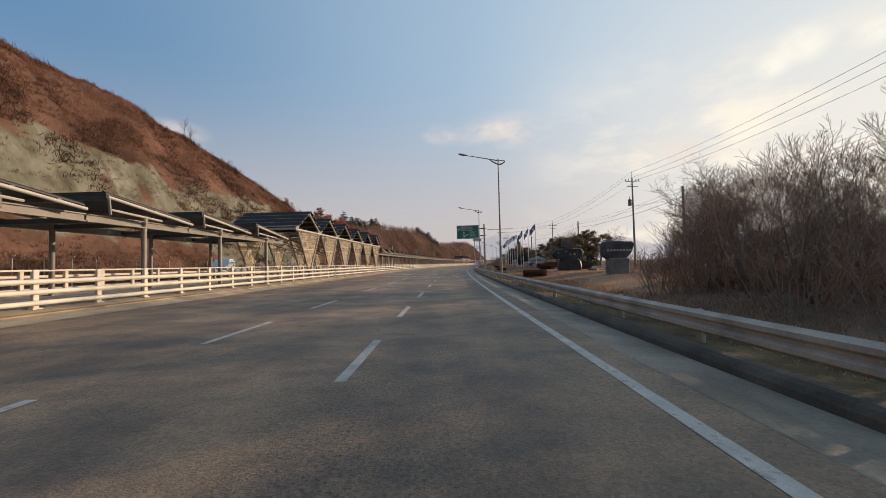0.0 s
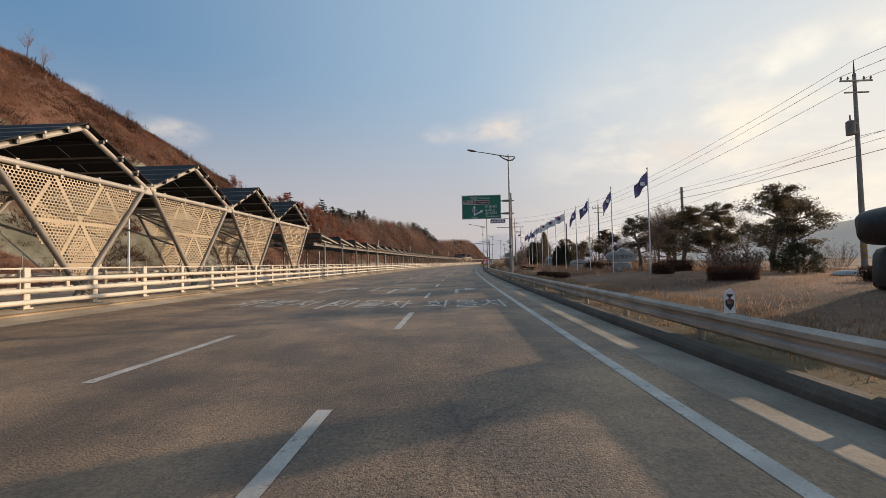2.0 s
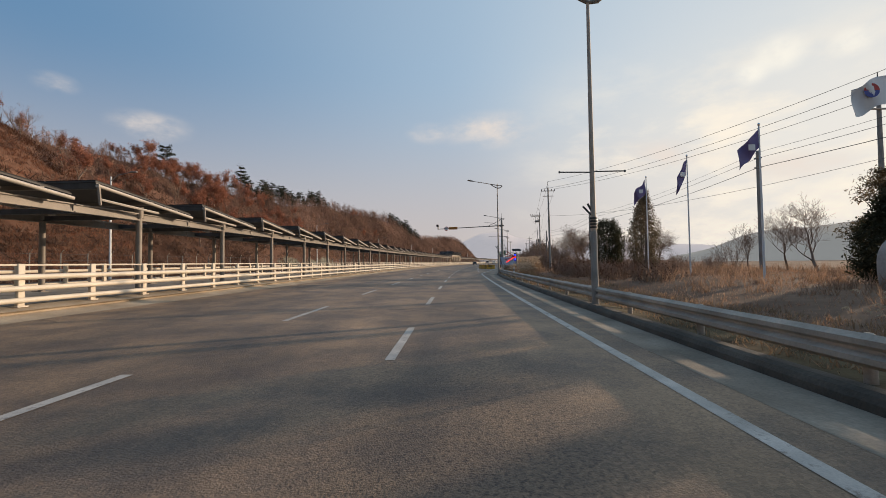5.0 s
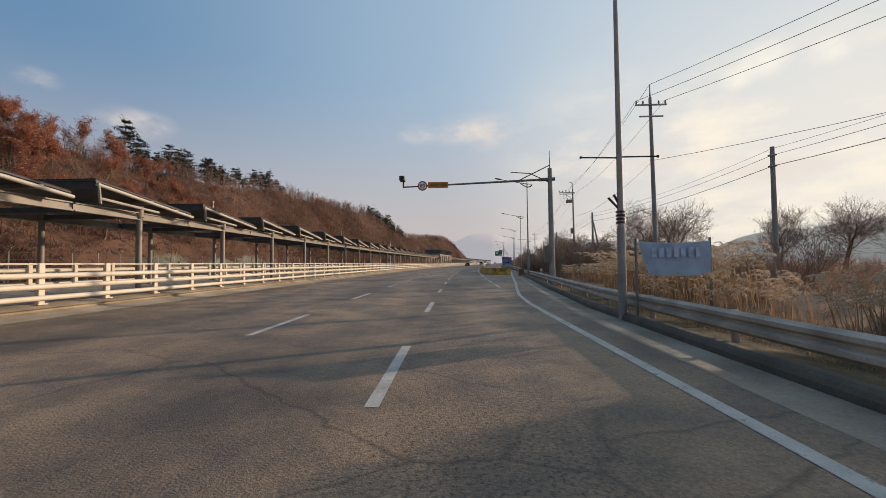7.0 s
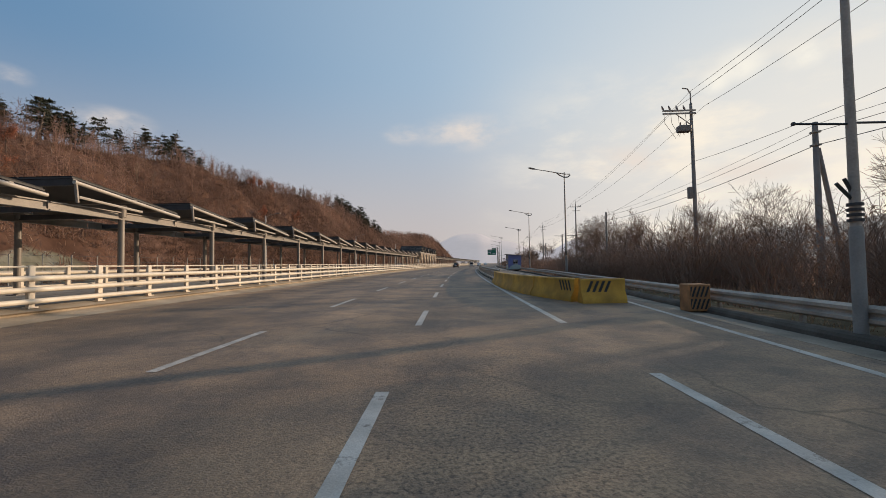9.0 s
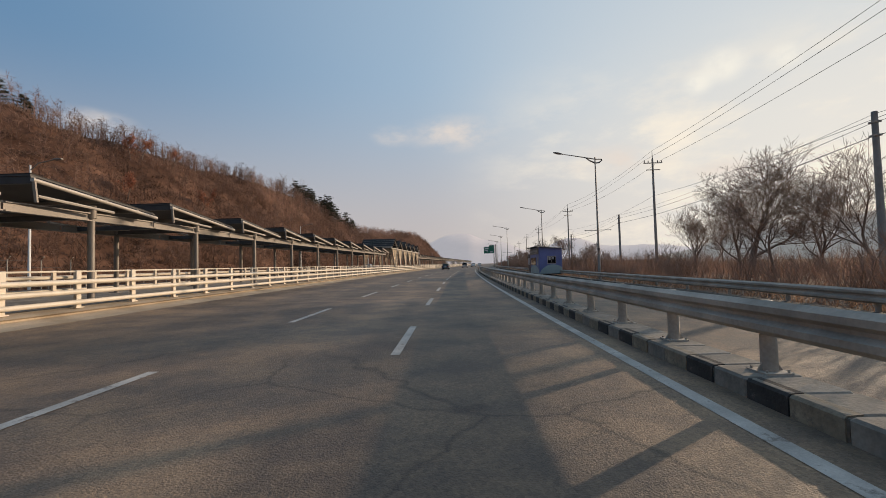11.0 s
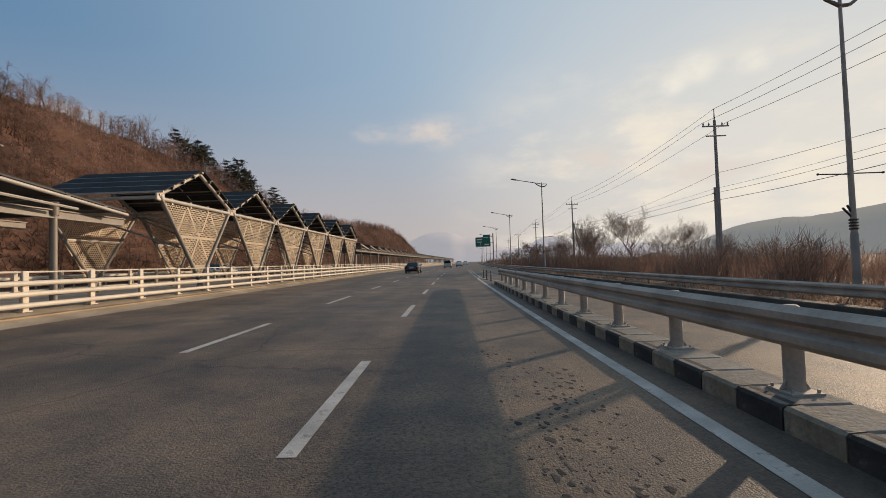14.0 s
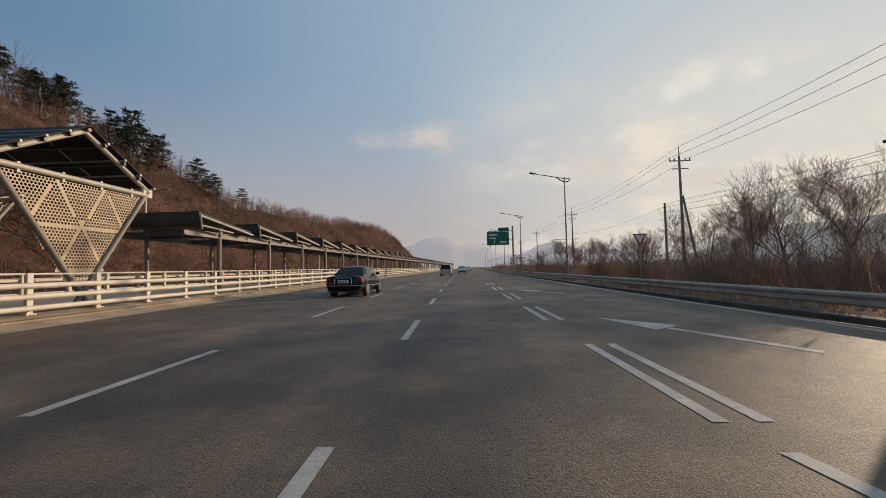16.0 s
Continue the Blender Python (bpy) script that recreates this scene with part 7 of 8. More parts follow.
hedge = box_hedge(301, 1.8, 1.0, 0.6)
placed(hedge, [(35.4, 7.4, 1), (59.8, 14.2, 1.1), (57.6, 12.3, 1.1), (50.2, 11.6, 0.9), (62.5, 7.6, 0.7), (66, 7.8, 0.7), (70.5, 7.7, 0.7), (72, 15, 1), (75, 14.6, 0.9), (79, 14.8, 0.9), (47.2, 15, 0.9), (86, 9, 0.7), (90, 8.6, 0.7)], 302)
low_bush = shrub(311, 0.75, 1.7, 46, "low dry dark brown bush by the guardrail", HEDGE, leaves=700, leaf=0.05)
placed(low_bush, [(57.4, 16.2, 1.5), (58.7, 16.9, 1.4), (112, 9.6, 0.9), (114, 9.2, 0.9), (116.5, 9.5, 1.0), (118.5, 9.3, 0.9), (121, 9.8, 0.9), (123.5, 9.6, 0.9), (110, 9.4, 0.9), (107, 9.2, 0.8), (104, 9.5, 0.9)], 312)


def layered_pine(seed, height, broad):
    """A park pine: a bent trunk with long crooked limbs, each ending in flat pads of needles, the tiers open between."""
    r = random.Random(seed)
    t = thing("pine_tree", "park pine with open tiers of brownish green needles", "tree", "pines in the park")
    trunk, crown = Mesh(), Mesh()
    stem = [Vector((0, 0, -0.2))]
    for i in range(6):
        stem.append(Vector((stem[-1].x + r.gauss(0, 0.13), stem[-1].y + r.gauss(0, 0.13), height * 0.95 * (i + 1) / 6)))
    trunk.tube(stem, [0.16, 0.14, 0.12, 0.1, 0.075, 0.05, 0.02], 8, False)

    def pad(p, wide):
        for _ in range(5):
            c = p + Vector((r.gauss(0, 0.4), r.gauss(0, 0.4), r.gauss(0.05, 0.2))) * wide
            tuft(crown, c, wide * 0.7, 38, r, 0.55, 0.07)

    for i in range(19):
        k = 0.26 + 0.72 * (i + r.uniform(-0.3, 0.3)) / 19
        base = stem[min(5, int(k * 6))].lerp(stem[min(6, int(k * 6) + 1)], (k * 6) % 1.0)
        a = i * 2.4 + r.gauss(0, 0.4)
        reach = broad * (1.08 - 0.78 * k) * r.uniform(0.55, 1.15)
        tip = base + Vector((math.cos(a) * reach, math.sin(a) * reach, reach * r.uniform(0.1, 0.65)))
        mid = base.lerp(tip, 0.5) + Vector((r.gauss(0, 0.1), r.gauss(0, 0.1), -0.06))
        trunk.tube([base, mid, tip], [0.055, 0.036, 0.014], 5, False)
        pad(tip, 0.42 + 0.18 * reach)
        for f in (0.45, 0.75):
            b = a + r.choice((-1, 1)) * r.uniform(0.6, 1.1)
            p = base.lerp(tip, f)
            end = p + Vector((math.cos(b), math.sin(b), 0.2)) * reach * 0.38
            trunk.tube([p, end], [0.024, 0.008], 4, False)
            pad(end, 0.3 + 0.12 * reach)
    pad(stem[-1], 0.4)
    part("trunk", trunk, BARK, t, smoothed=60)
    part("crown", crown, PARKPINE, t)
    return t


# evergreens of the park
ever = [layered_pine(400 + k, 4.6, 2.0 + 0.35 * k) for k in range(2)]
placed(ever[0], [(62.4, 16.1, 1.0), (57.6, 18.7, 1.18), (64.5, 19.5, 1.05), (75, 18.2, 1.3), (88, 16, 0.9), (99, 16.5, 0.9), (81, 17.2, 1.1)], 410)
placed(ever[1], [(59.6, 21.0, 1.0), (66.5, 20.5, 1.0), (70.5, 19.5, 1.1), (94, 16.5, 0.85)], 411)
for s, u, h, w in ((128.2, 15.6, 5.15, 2.05), (123.4, 17.2, 6.6, 1.3), (121.0, 16.6, 7.0, 1.3), (92, 14.8, 3.0, 1.1), (95, 15.2, 3.2, 1.2), (98, 15.0, 3.0, 1.1), (33.2, 13.4, 1.95, 0.95), (55.6, 18.4, 1.5, 1.15)):
    r_ = random.Random(int(s * 10))
    t = thing("conifer", "dense dark green upright conifer", "tree", "clipped conifers", m=stand(s, u, land_z(s, u)))
    part("trunk", Mesh().tube([(0, 0, -0.1), (0, 0, h * 0.8)], [0.12, 0.03], 6), BARK, t, smoothed=50)
    cr = Mesh()
    for _ in range(420 if w < 2 else 1100):
        k = r_.uniform(0.1 if w > 2 else 0.04, 1.0)
        taper = math.sqrt(max(0.02, 1 - (abs(k - 0.52) / 0.52) ** 2.0)) * 0.86 if w > 2 else min(1.0, (1.05 - k) * 1.9) * (0.75 + 0.25 * math.sin(k * 3.1))
        if h < 2.5:
            taper = 1.08 - k if w < 1 else min(1.0, (1.05 - k) * 2.2)
        reach = w * taper * r_.uniform(0.5, 1.0)
        a = r_.uniform(0, 2 * math.pi)
        q = Vector((math.cos(a) * reach, math.sin(a) * reach, k * h))
        tuft(cr, q, 0.3 if h > 2.5 else 0.16, 16, r_, 1.2, 0.1 if h > 2.5 else 0.06)
        if r_.random() < 0.22:
            for e in range(5):
                tuft(cr, q + Vector((math.cos(a) * 0.05, math.sin(a) * 0.05, 0.1)) * e, 0.12, 4, r_, 1.5, 0.07)
    part("crown", cr, CONIFER if w > 2 or h < 5 else PALECONIFER, t)
# reeds
reeds = [reed_clump(500 + k) for k in range(3)]
SPOTS = [(rs.uniform(121, 129), rs.uniform(5.6, 7.4), rs.uniform(0.55, 0.75)) for _ in range(14)] + [(rs.uniform(129, 137), rs.uniform(6.4, 9.0), rs.uniform(0.85, 1.1)) for _ in range(20)] + [(rs.uniform(142, 151), rs.uniform(7.6, 10.6), rs.uniform(0.6, 0.85)) for _ in range(13)] + [(rs.uniform(76, 92), rs.uniform(5.6, 8), rs.uniform(0.3, 0.5)) for _ in range(10)]
for i, (s, u, k) in enumerate(SPOTS):
    m = stand(s, u, land_z(s, u) - 0.05, rs.uniform(-25, 25)) @ Matrix.Scale(k, 4)
    if i < 3:
        reeds[i].matrix_world = m
    else:
        copy_thing(reeds[i % 3], stand(s, u, land_z(s, u) - 0.05, rs.uniform(-25, 25)) @ Matrix.Scale(k / SPOTS[i % 3][2], 4))

# ---- the hillside's cover ----
HILLTREES = []
for _ in range(140):
    s = rs.uniform(96, 520)
    v = rs.uniform(0.35, 1.05)
    HILLTREES.append((s, -33 - 27 * v, rs.uniform(0.5, 0.85)))
for _ in range(26):
    HILLTREES.append((rs.uniform(72, 130), -33 - rs.uniform(17, 30), rs.uniform(0.3, 0.5)))
for s_t, u_t, k_t in ((83.8, -57, 0.95), (86.2, -57.6, 0.85), (99.4, -57, 0.62), (112, -57, 0.45), (116, -58, 0.5), (300.8, -62, 1.4), (262, -55, 1.2), (285, -55, 1.2), (320, -57, 1.5), (326, -59, 1.6), (331, -56, 1.4), (338, -58, 1.5), (344, -56, 1.3), (315, -60, 1.6), (308, -57, 1.4), (293, -58, 1.5)):
    HILLTREES.append((s_t, u_t, k_t))
hill_protos = [bare_tree(600 + k, 6.2, 3, 0.11, 0.6, 4, 0.45, "slender bare tree on the brown hillside", "bare trees on the hillside") for k in range(4)]
for k, pr in enumerate(hill_protos):
    placed(pr, HILLTREES[k::4], 620 + k, 0.8, 1.2)
hp = [pine(700 + k, 6.5, 1.7 + 0.3 * k, leaf=0.2) for k in range(3)]
HILLPINES = [(rs.uniform(186, 242), -33 - rs.uniform(23, 29), rs.uniform(0.65, 1.0)) for _ in range(44)] + [(rs.uniform(318, 352), -33 - rs.uniform(14, 28), rs.uniform(0.92, 1.25)) for _ in range(30)] + [(372.5, -56, 0.95), (197, -60, 0.9), (183, -58, 1.35), (160, -59, 1.15), (163.5, -60, 1.2)]
for k, pr in enumerate(hp):
    placed(pr, HILLPINES[k::3], 720 + k)
rt = [leafy_tree(800 + k, 6.0, RUSSET, "oak holding russet dry leaves on the slope", "russet oaks on the hillside") for k in range(2)]
RUSSETS = [(rs.uniform(128, 194), -33 - rs.uniform(5, 26), rs.uniform(0.7, 1.0)) for _ in range(44)] + [(rs.uniform(148, 180), -33 - rs.uniform(6, 25), rs.uniform(0.85, 1.15)) for _ in range(46)] + [(rs.uniform(230, 262), -33 - rs.uniform(8, 20), rs.uniform(0.6, 0.9)) for _ in range(6)]
for k, pr in enumerate(rt):
    placed(pr, RUSSETS[k::2], 820 + k)


def ground_z(s, u):
    """Heights of the ground sheet at many places at once."""
    i = np.clip(np.searchsorted(LAND["s"], s) - 1, 0, len(LAND["s"]) - 2)
    j = np.clip(np.searchsorted(LAND["u"], u) - 1, 0, len(LAND["u"]) - 2)
    a = (s - LAND["s"][i]) / (LAND["s"][i + 1] - LAND["s"][i])
    b = (u - LAND["u"][j]) / (LAND["u"][j + 1] - LAND["u"][j])
    z = LAND["z"]
    return (z[i, j] * (1 - b) + z[i, j + 1] * b) * (1 - a) + (z[i + 1, j] * (1 - b) + z[i + 1, j + 1] * b) * a


def places(s, u, z):
    th = np.interp(s, SG, TH)
    return np.stack([np.interp(s, SG, PX) + u * np.cos(th), np.interp(s, SG, PY) - u * np.sin(th), z], 1)


def unit(v):
    return v / np.maximum(1e-9, np.linalg.norm(v, axis=1))[:, None]


def jitter(r, n, x, y, z, lift=0.0):
    return np.stack([r.normal(0, x, n), r.normal(0, y, n), r.normal(0, z, n) + lift], 1)


def blade_mesh(name, corners):
    """One mesh of loose three-cornered blades, from three arrays of corners."""
    co = np.stack(corners, 1).reshape(-1, 3)
    n = len(co)
    me = bpy.data.meshes.new(name)
    me.vertices.add(n)
    me.vertices.foreach_set("co", co.astype(np.float32).ravel())
    me.loops.add(n)
    me.loops.foreach_set("vertex_index", np.arange(n, dtype=np.int32))
    me.polygons.add(n // 3)
    me.polygons.foreach_set("loop_start", np.arange(0, n, 3, dtype=np.int32))
    me.update(calc_edges=True)
    return me


def rocky(s, u):
    return np.array([rock_amount(a, b) for a, b in zip(s, u)])


def scrub_cover(name, label, n, s0, s1, v0, v1, size, mat, seed, avoid_rock, blades=16, spread=0.5, clumped=False):
    r = np.random.RandomState(seed)
    s, u = r.uniform(s0, s1, n), -33 - r.uniform(v0, v1, n)
    if avoid_rock:
        keep = (rocky(s, u) < 0.2) | (r.uniform(0, 1, n) > 0.78)
        s, u = s[keep], u[keep]
    if clumped:
        keep = np.array([noise.fractal(Vector((a * 0.11, b * 0.2, 11)), 1.0, 2.0, 3) for a, b in zip(s, u)]) > 0.12
        s, u = s[keep], u[keep]
    k = np.repeat(size * r.uniform(0.5, 1.3, len(s)), blades)
    p = np.repeat(places(s, u, ground_z(s, u)), blades, axis=0)
    m = len(k)
    d = unit(jitter(r, m, spread, spread, 0.0, 1.0)) * (k * r.uniform(0.5, 1.2, m))[:, None]
    w = unit(jitter(r, m, 1, 1, 0.3)) * (k * 0.055)[:, None]
    o = p + jitter(r, m, 0.45, 0.45, 0.0, -0.05) * k[:, None]
    return tagged(part(name, blade_mesh(name, (o - w, o + w, o + d)), mat), label, "scrub", kind="stuff")


scrub_cover("hill_scrub", "dry reddish brown scrub covering the hillside", 36000, -10, 130, 0, 31, 0.46, SCRUB, 901, True, 13)
scrub_cover("hill_scrub", "dark leafless bushes in clumps on the slope", 14000, -10, 118, 2, 24, 0.85, BUSH, 907, False, 15, 0.9, True)
scrub_cover("hill_scrub", "dry brown undergrowth below the hillside trees", 17000, 110, 600, 0, 31, 0.95, SCRUB_DARK, 902, True, 14, 1.1)


scrub_cover("hill_scrub", "dry brown undergrowth at the foot of the hill", 9000, 110, 420, -1, 9, 0.75, SCRUB_DARK, 903, True, 12, 1.0)


def woods(name, label, n, s0, s1, v0, v1, mat, seed):
    """Countless thin bare saplings, each a stem with a fan of twigs."""
    r = np.random.RandomState(seed)
    s, u = r.uniform(s0, s1, n), -33 - r.uniform(v0, v1, n)
    keep = (rocky(s, u) < 0.2) | (r.uniform(0, 1, n) > 0.75)
    s, u = s[keep], u[keep]
    n = len(s)
    p = places(s, u, ground_z(s, u) - 0.2)
    h = r.uniform(2.0, 4.6, n) * (0.55 + 0.45 * np.clip((s - s0) / 40, 0, 1))
    top = p + jitter(r, n, 0.1, 0.1, 0.0, 1.0) * h[:, None]
    w = unit(jitter(r, n, 1, 1, 0)) * 0.05
    w2 = np.stack([-w[:, 1], w[:, 0], w[:, 2]], 1)
    k = 46
    m = n * k
    f = r.uniform(0.3, 1.0, m)[:, None]
    hh = np.repeat(h, k)
    o = np.repeat(p, k, axis=0) * (1 - f) + np.repeat(top, k, axis=0) * f
    d = unit(np.stack([r.normal(0, 1, m), r.normal(0, 1, m), r.uniform(-0.2, 1.1, m)], 1)) * (hh * r.uniform(0.16, 0.40, m) * (1.15 - 0.55 * f[:, 0]))[:, None]
    q = unit(jitter(r, m, 1, 1, 0.5)) * 0.024
    mid = o + d * 0.5
    d2 = unit(unit(d) + jitter(r, m, 0.6, 0.6, 0.0, 0.2)) * (np.linalg.norm(d, axis=1) * 0.6)[:, None]
    corners = [np.concatenate(c) for c in ((p - w, p - w2, o - q, mid - q * 0.8), (p + w, p + w2, o + q, mid + q * 0.8), (top, top, o + d, mid + d2))]
    return tagged(part(name, blade_mesh(name, corners), mat), label, "woods", kind="stuff")


woods("hill_woods", "bare brown winter woods over the hillside", 5600, 128, 560, 1, 30, WOODS, 905)


def field_grass(name, label, n, s0, s1, u0, u1, size, mat, seed):
    r = np.random.RandomState(seed)
    s, u = r.uniform(s0, s1, n), r.uniform(u0, u1, n)
    keep = u > np.interp(s, [g[0] for g in GUARD], [g[1] for g in GUARD]) + 0.15
    s, u = s[keep], u[keep]
    p = np.repeat(places(s, u, ground_z(s, u)), 5, axis=0)
    m = len(p)
    k = size * r.uniform(0.4, 1.3, m)
    d = unit(jitter(r, m, 0.45, 0.45, 0.0, 1.0)) * k[:, None]
    w = unit(jitter(r, m, 1, 1, 0)) * (k * 0.09)[:, None]
    o = p + jitter(r, m, 0.12, 0.12, 0.0, -0.02)
    return tagged(part(name, blade_mesh(name, (o - w, o + w, o + d)), mat), label, "grass", kind="stuff")


field_grass("verge_grass", "short dry yellow grass along the guardrail", 16000, -5, 160, 4.3, 7.5, 0.16, REED, 911)
field_grass("park_grass", "dry reddish brown lawn of the park", 30000, 8, 130, 6, 26, 0.12, LAWN, 912)
field_grass("verge_grass", "dry brown weeds behind the far guardrail", 12000, 150, 340, 8, 16, 0.3, WEEDS, 913)


def field_brush(name, label, n, s0, s1, u0, u1, size, mat, seed):
    r = np.random.RandomState(seed)
    s, u = r.uniform(s0, s1, n), r.uniform(u0, u1, n)
    k = np.repeat(size * r.uniform(0.5, 1.3, n), 26)
    p = np.repeat(places(s, u, ground_z(s, u) - 0.05), 26, axis=0)
    m = len(k)
    o = p + jitter(r, m, 0.45, 0.45, 0.0) * k[:, None]
    d = unit(jitter(r, m, 0.35, 0.35, 0.0, 1.0)) * (k * r.uniform(0.4, 1.1, m))[:, None]
    w = unit(jitter(r, m, 1, 1, 0)) * 0.018
    mid = o + d * r.uniform(0.3, 0.7, m)[:, None]
    d2 = unit(unit(d) + jitter(r, m, 0.6, 0.6, 0.0)) * (k * 0.35)[:, None]
    corners = [np.concatenate(c) for c in ((o - w, mid - w * 0.8), (o + w, mid + w * 0.8), (o + d, mid + d2))]
    return tagged(part(name, blade_mesh(name, corners), mat), label, "brush", kind="stuff")


field_brush("field_brush", "brown dry brush across the fields", 2600, 140, 480, 13, 34, 1.9, WOODS, 931)
field_brush("field_brush", "dark brown weeds behind the guardrail", 900, 60, 160, 8.5, 24, 0.6, WEEDS, 933)
field_brush("field_brush", "brown dry brush behind the guardrail", 260, 1, 16, 8.5, 20, 1.1, THICKET_LEAF, 932)


# ---- distance ----
def far_ridge(name, label, base, heights, depth, mat):
    """A long hill seen across the fields: a crest line with slopes to both sides."""
    mesh = Mesh()
    rings = []
    for (x, y), h in zip(base, heights):
        d = Vector((x, y, 0)).normalized()
        rings.append([(x - d.x * depth, y - d.y * depth, -8), (x - d.x * depth * 0.5, y - d.y * depth * 0.5, h * 0.55), (x, y, h), (x + d.x * depth, y + d.y * depth, -8)])
    mesh.loft(rings, False, False)
    ob = part(name, mesh, mat, smoothed=80)
    return tagged(ob, label, "hill", kind="structure")


def crest(seed, a0, a1, n, radius, low, high, peaks):
    base, hs = [], []
    for i in range(n + 1):
        a = radians(a0 + (a1 - a0) * i / n)
        base.append((math.sin(a) * radius, math.cos(a) * radius))
        h = low + (high - low) * max(0.0, sum(w * math.exp(-((a0 + (a1 - a0) * i / n - c) / q) ** 2) for c, q, w in peaks))
        hs.append(h * (1 + 0.06 * noise.fractal(Vector((i * 0.22, seed, 0)), 1.0, 2.0, 4)))
    return base, hs


b_, h_ = crest(1, 28, 100, 120, 900, 4, 95, [(64, 13, 0.85), (46, 8, 0.5), (36, 5, 0.32), (84, 12, 0.8)])
far_ridge("hill_distant", "wooded hill across the fields, haze painted into its colour", b_, h_, 260, FARHILL)
b_, h_ = crest(2, -30, 50, 160, 3600, 30, 300, [(8.5, 5.5, 0.8), (15, 3, 0.25), (22.5, 3.5, 0.5), (31, 7, 0.3), (-6, 8, 0.4)])
far_ridge("mountain_distant", "mountains at the end of the road, pale with painted haze", b_, h_, 700, FARMOUNT)


# ---- vehicles ----
def ring_of(w, z0, z1, tuck=0.86, shoulder=0.94, y=0.0, crown=0.02):
    """One upright cut through a car's body: sill, flank, shoulder and top."""
    h = z1 - z0
    half = [(0.0, z0), (w * tuck * 0.9, z0), (w * tuck, z0 + h * 0.06), (w * 0.985, z0 + h * 0.32), (w, z0 + h * 0.55), (w * 0.985, z0 + h * 0.78), (w * shoulder, z1 - h * 0.04), (w * shoulder * 0.9, z1), (w * 0.45, z1 + crown), (0.0, z1 + crown * 1.2)]
    right = [(x, y, z) for x, z in half]
    left = [(-x, y, z) for x, z in reversed(half[1:-1])]
    return right + left


def wheel(parent, x, y, r, width, side):
    w = part("wheel", Mesh().tube([(x - side * width, y, r), (x - side * 0.02, y, r), (x, y, r)], [r, r, r * 0.93], 24), RUBBER, parent, smoothed=40)
    part("rim", Mesh().tube([(x - side * 0.01, y, r), (x + side * 0.006, y, r)], [r * 0.68, r * 0.66], 24), ALLOY, w, smoothed=30)
    # the rim is solid; flat black patches paint the shade between spokes
    holes = Mesh()
    for k in range(8):
        a = 2 * math.pi * k / 8
        c = (y + math.cos(a) * r * 0.45, r + math.sin(a) * r * 0.45)
        holes.add([(x + side * 0.009, c[0] + math.cos(a + q) * r * 0.09, c[1] + math.sin(a + q) * r * 0.12) for q in (0, 1.26, 2.51, 3.77, 5.03)], [(0, 1, 2, 3, 4)])
    part("spoke_gap_shade", holes, BLACKP, w)
    part("hub", Mesh().tube([(x, y, r), (x + side * 0.02, y, r)], r * 0.13, 12), CHROME, w)


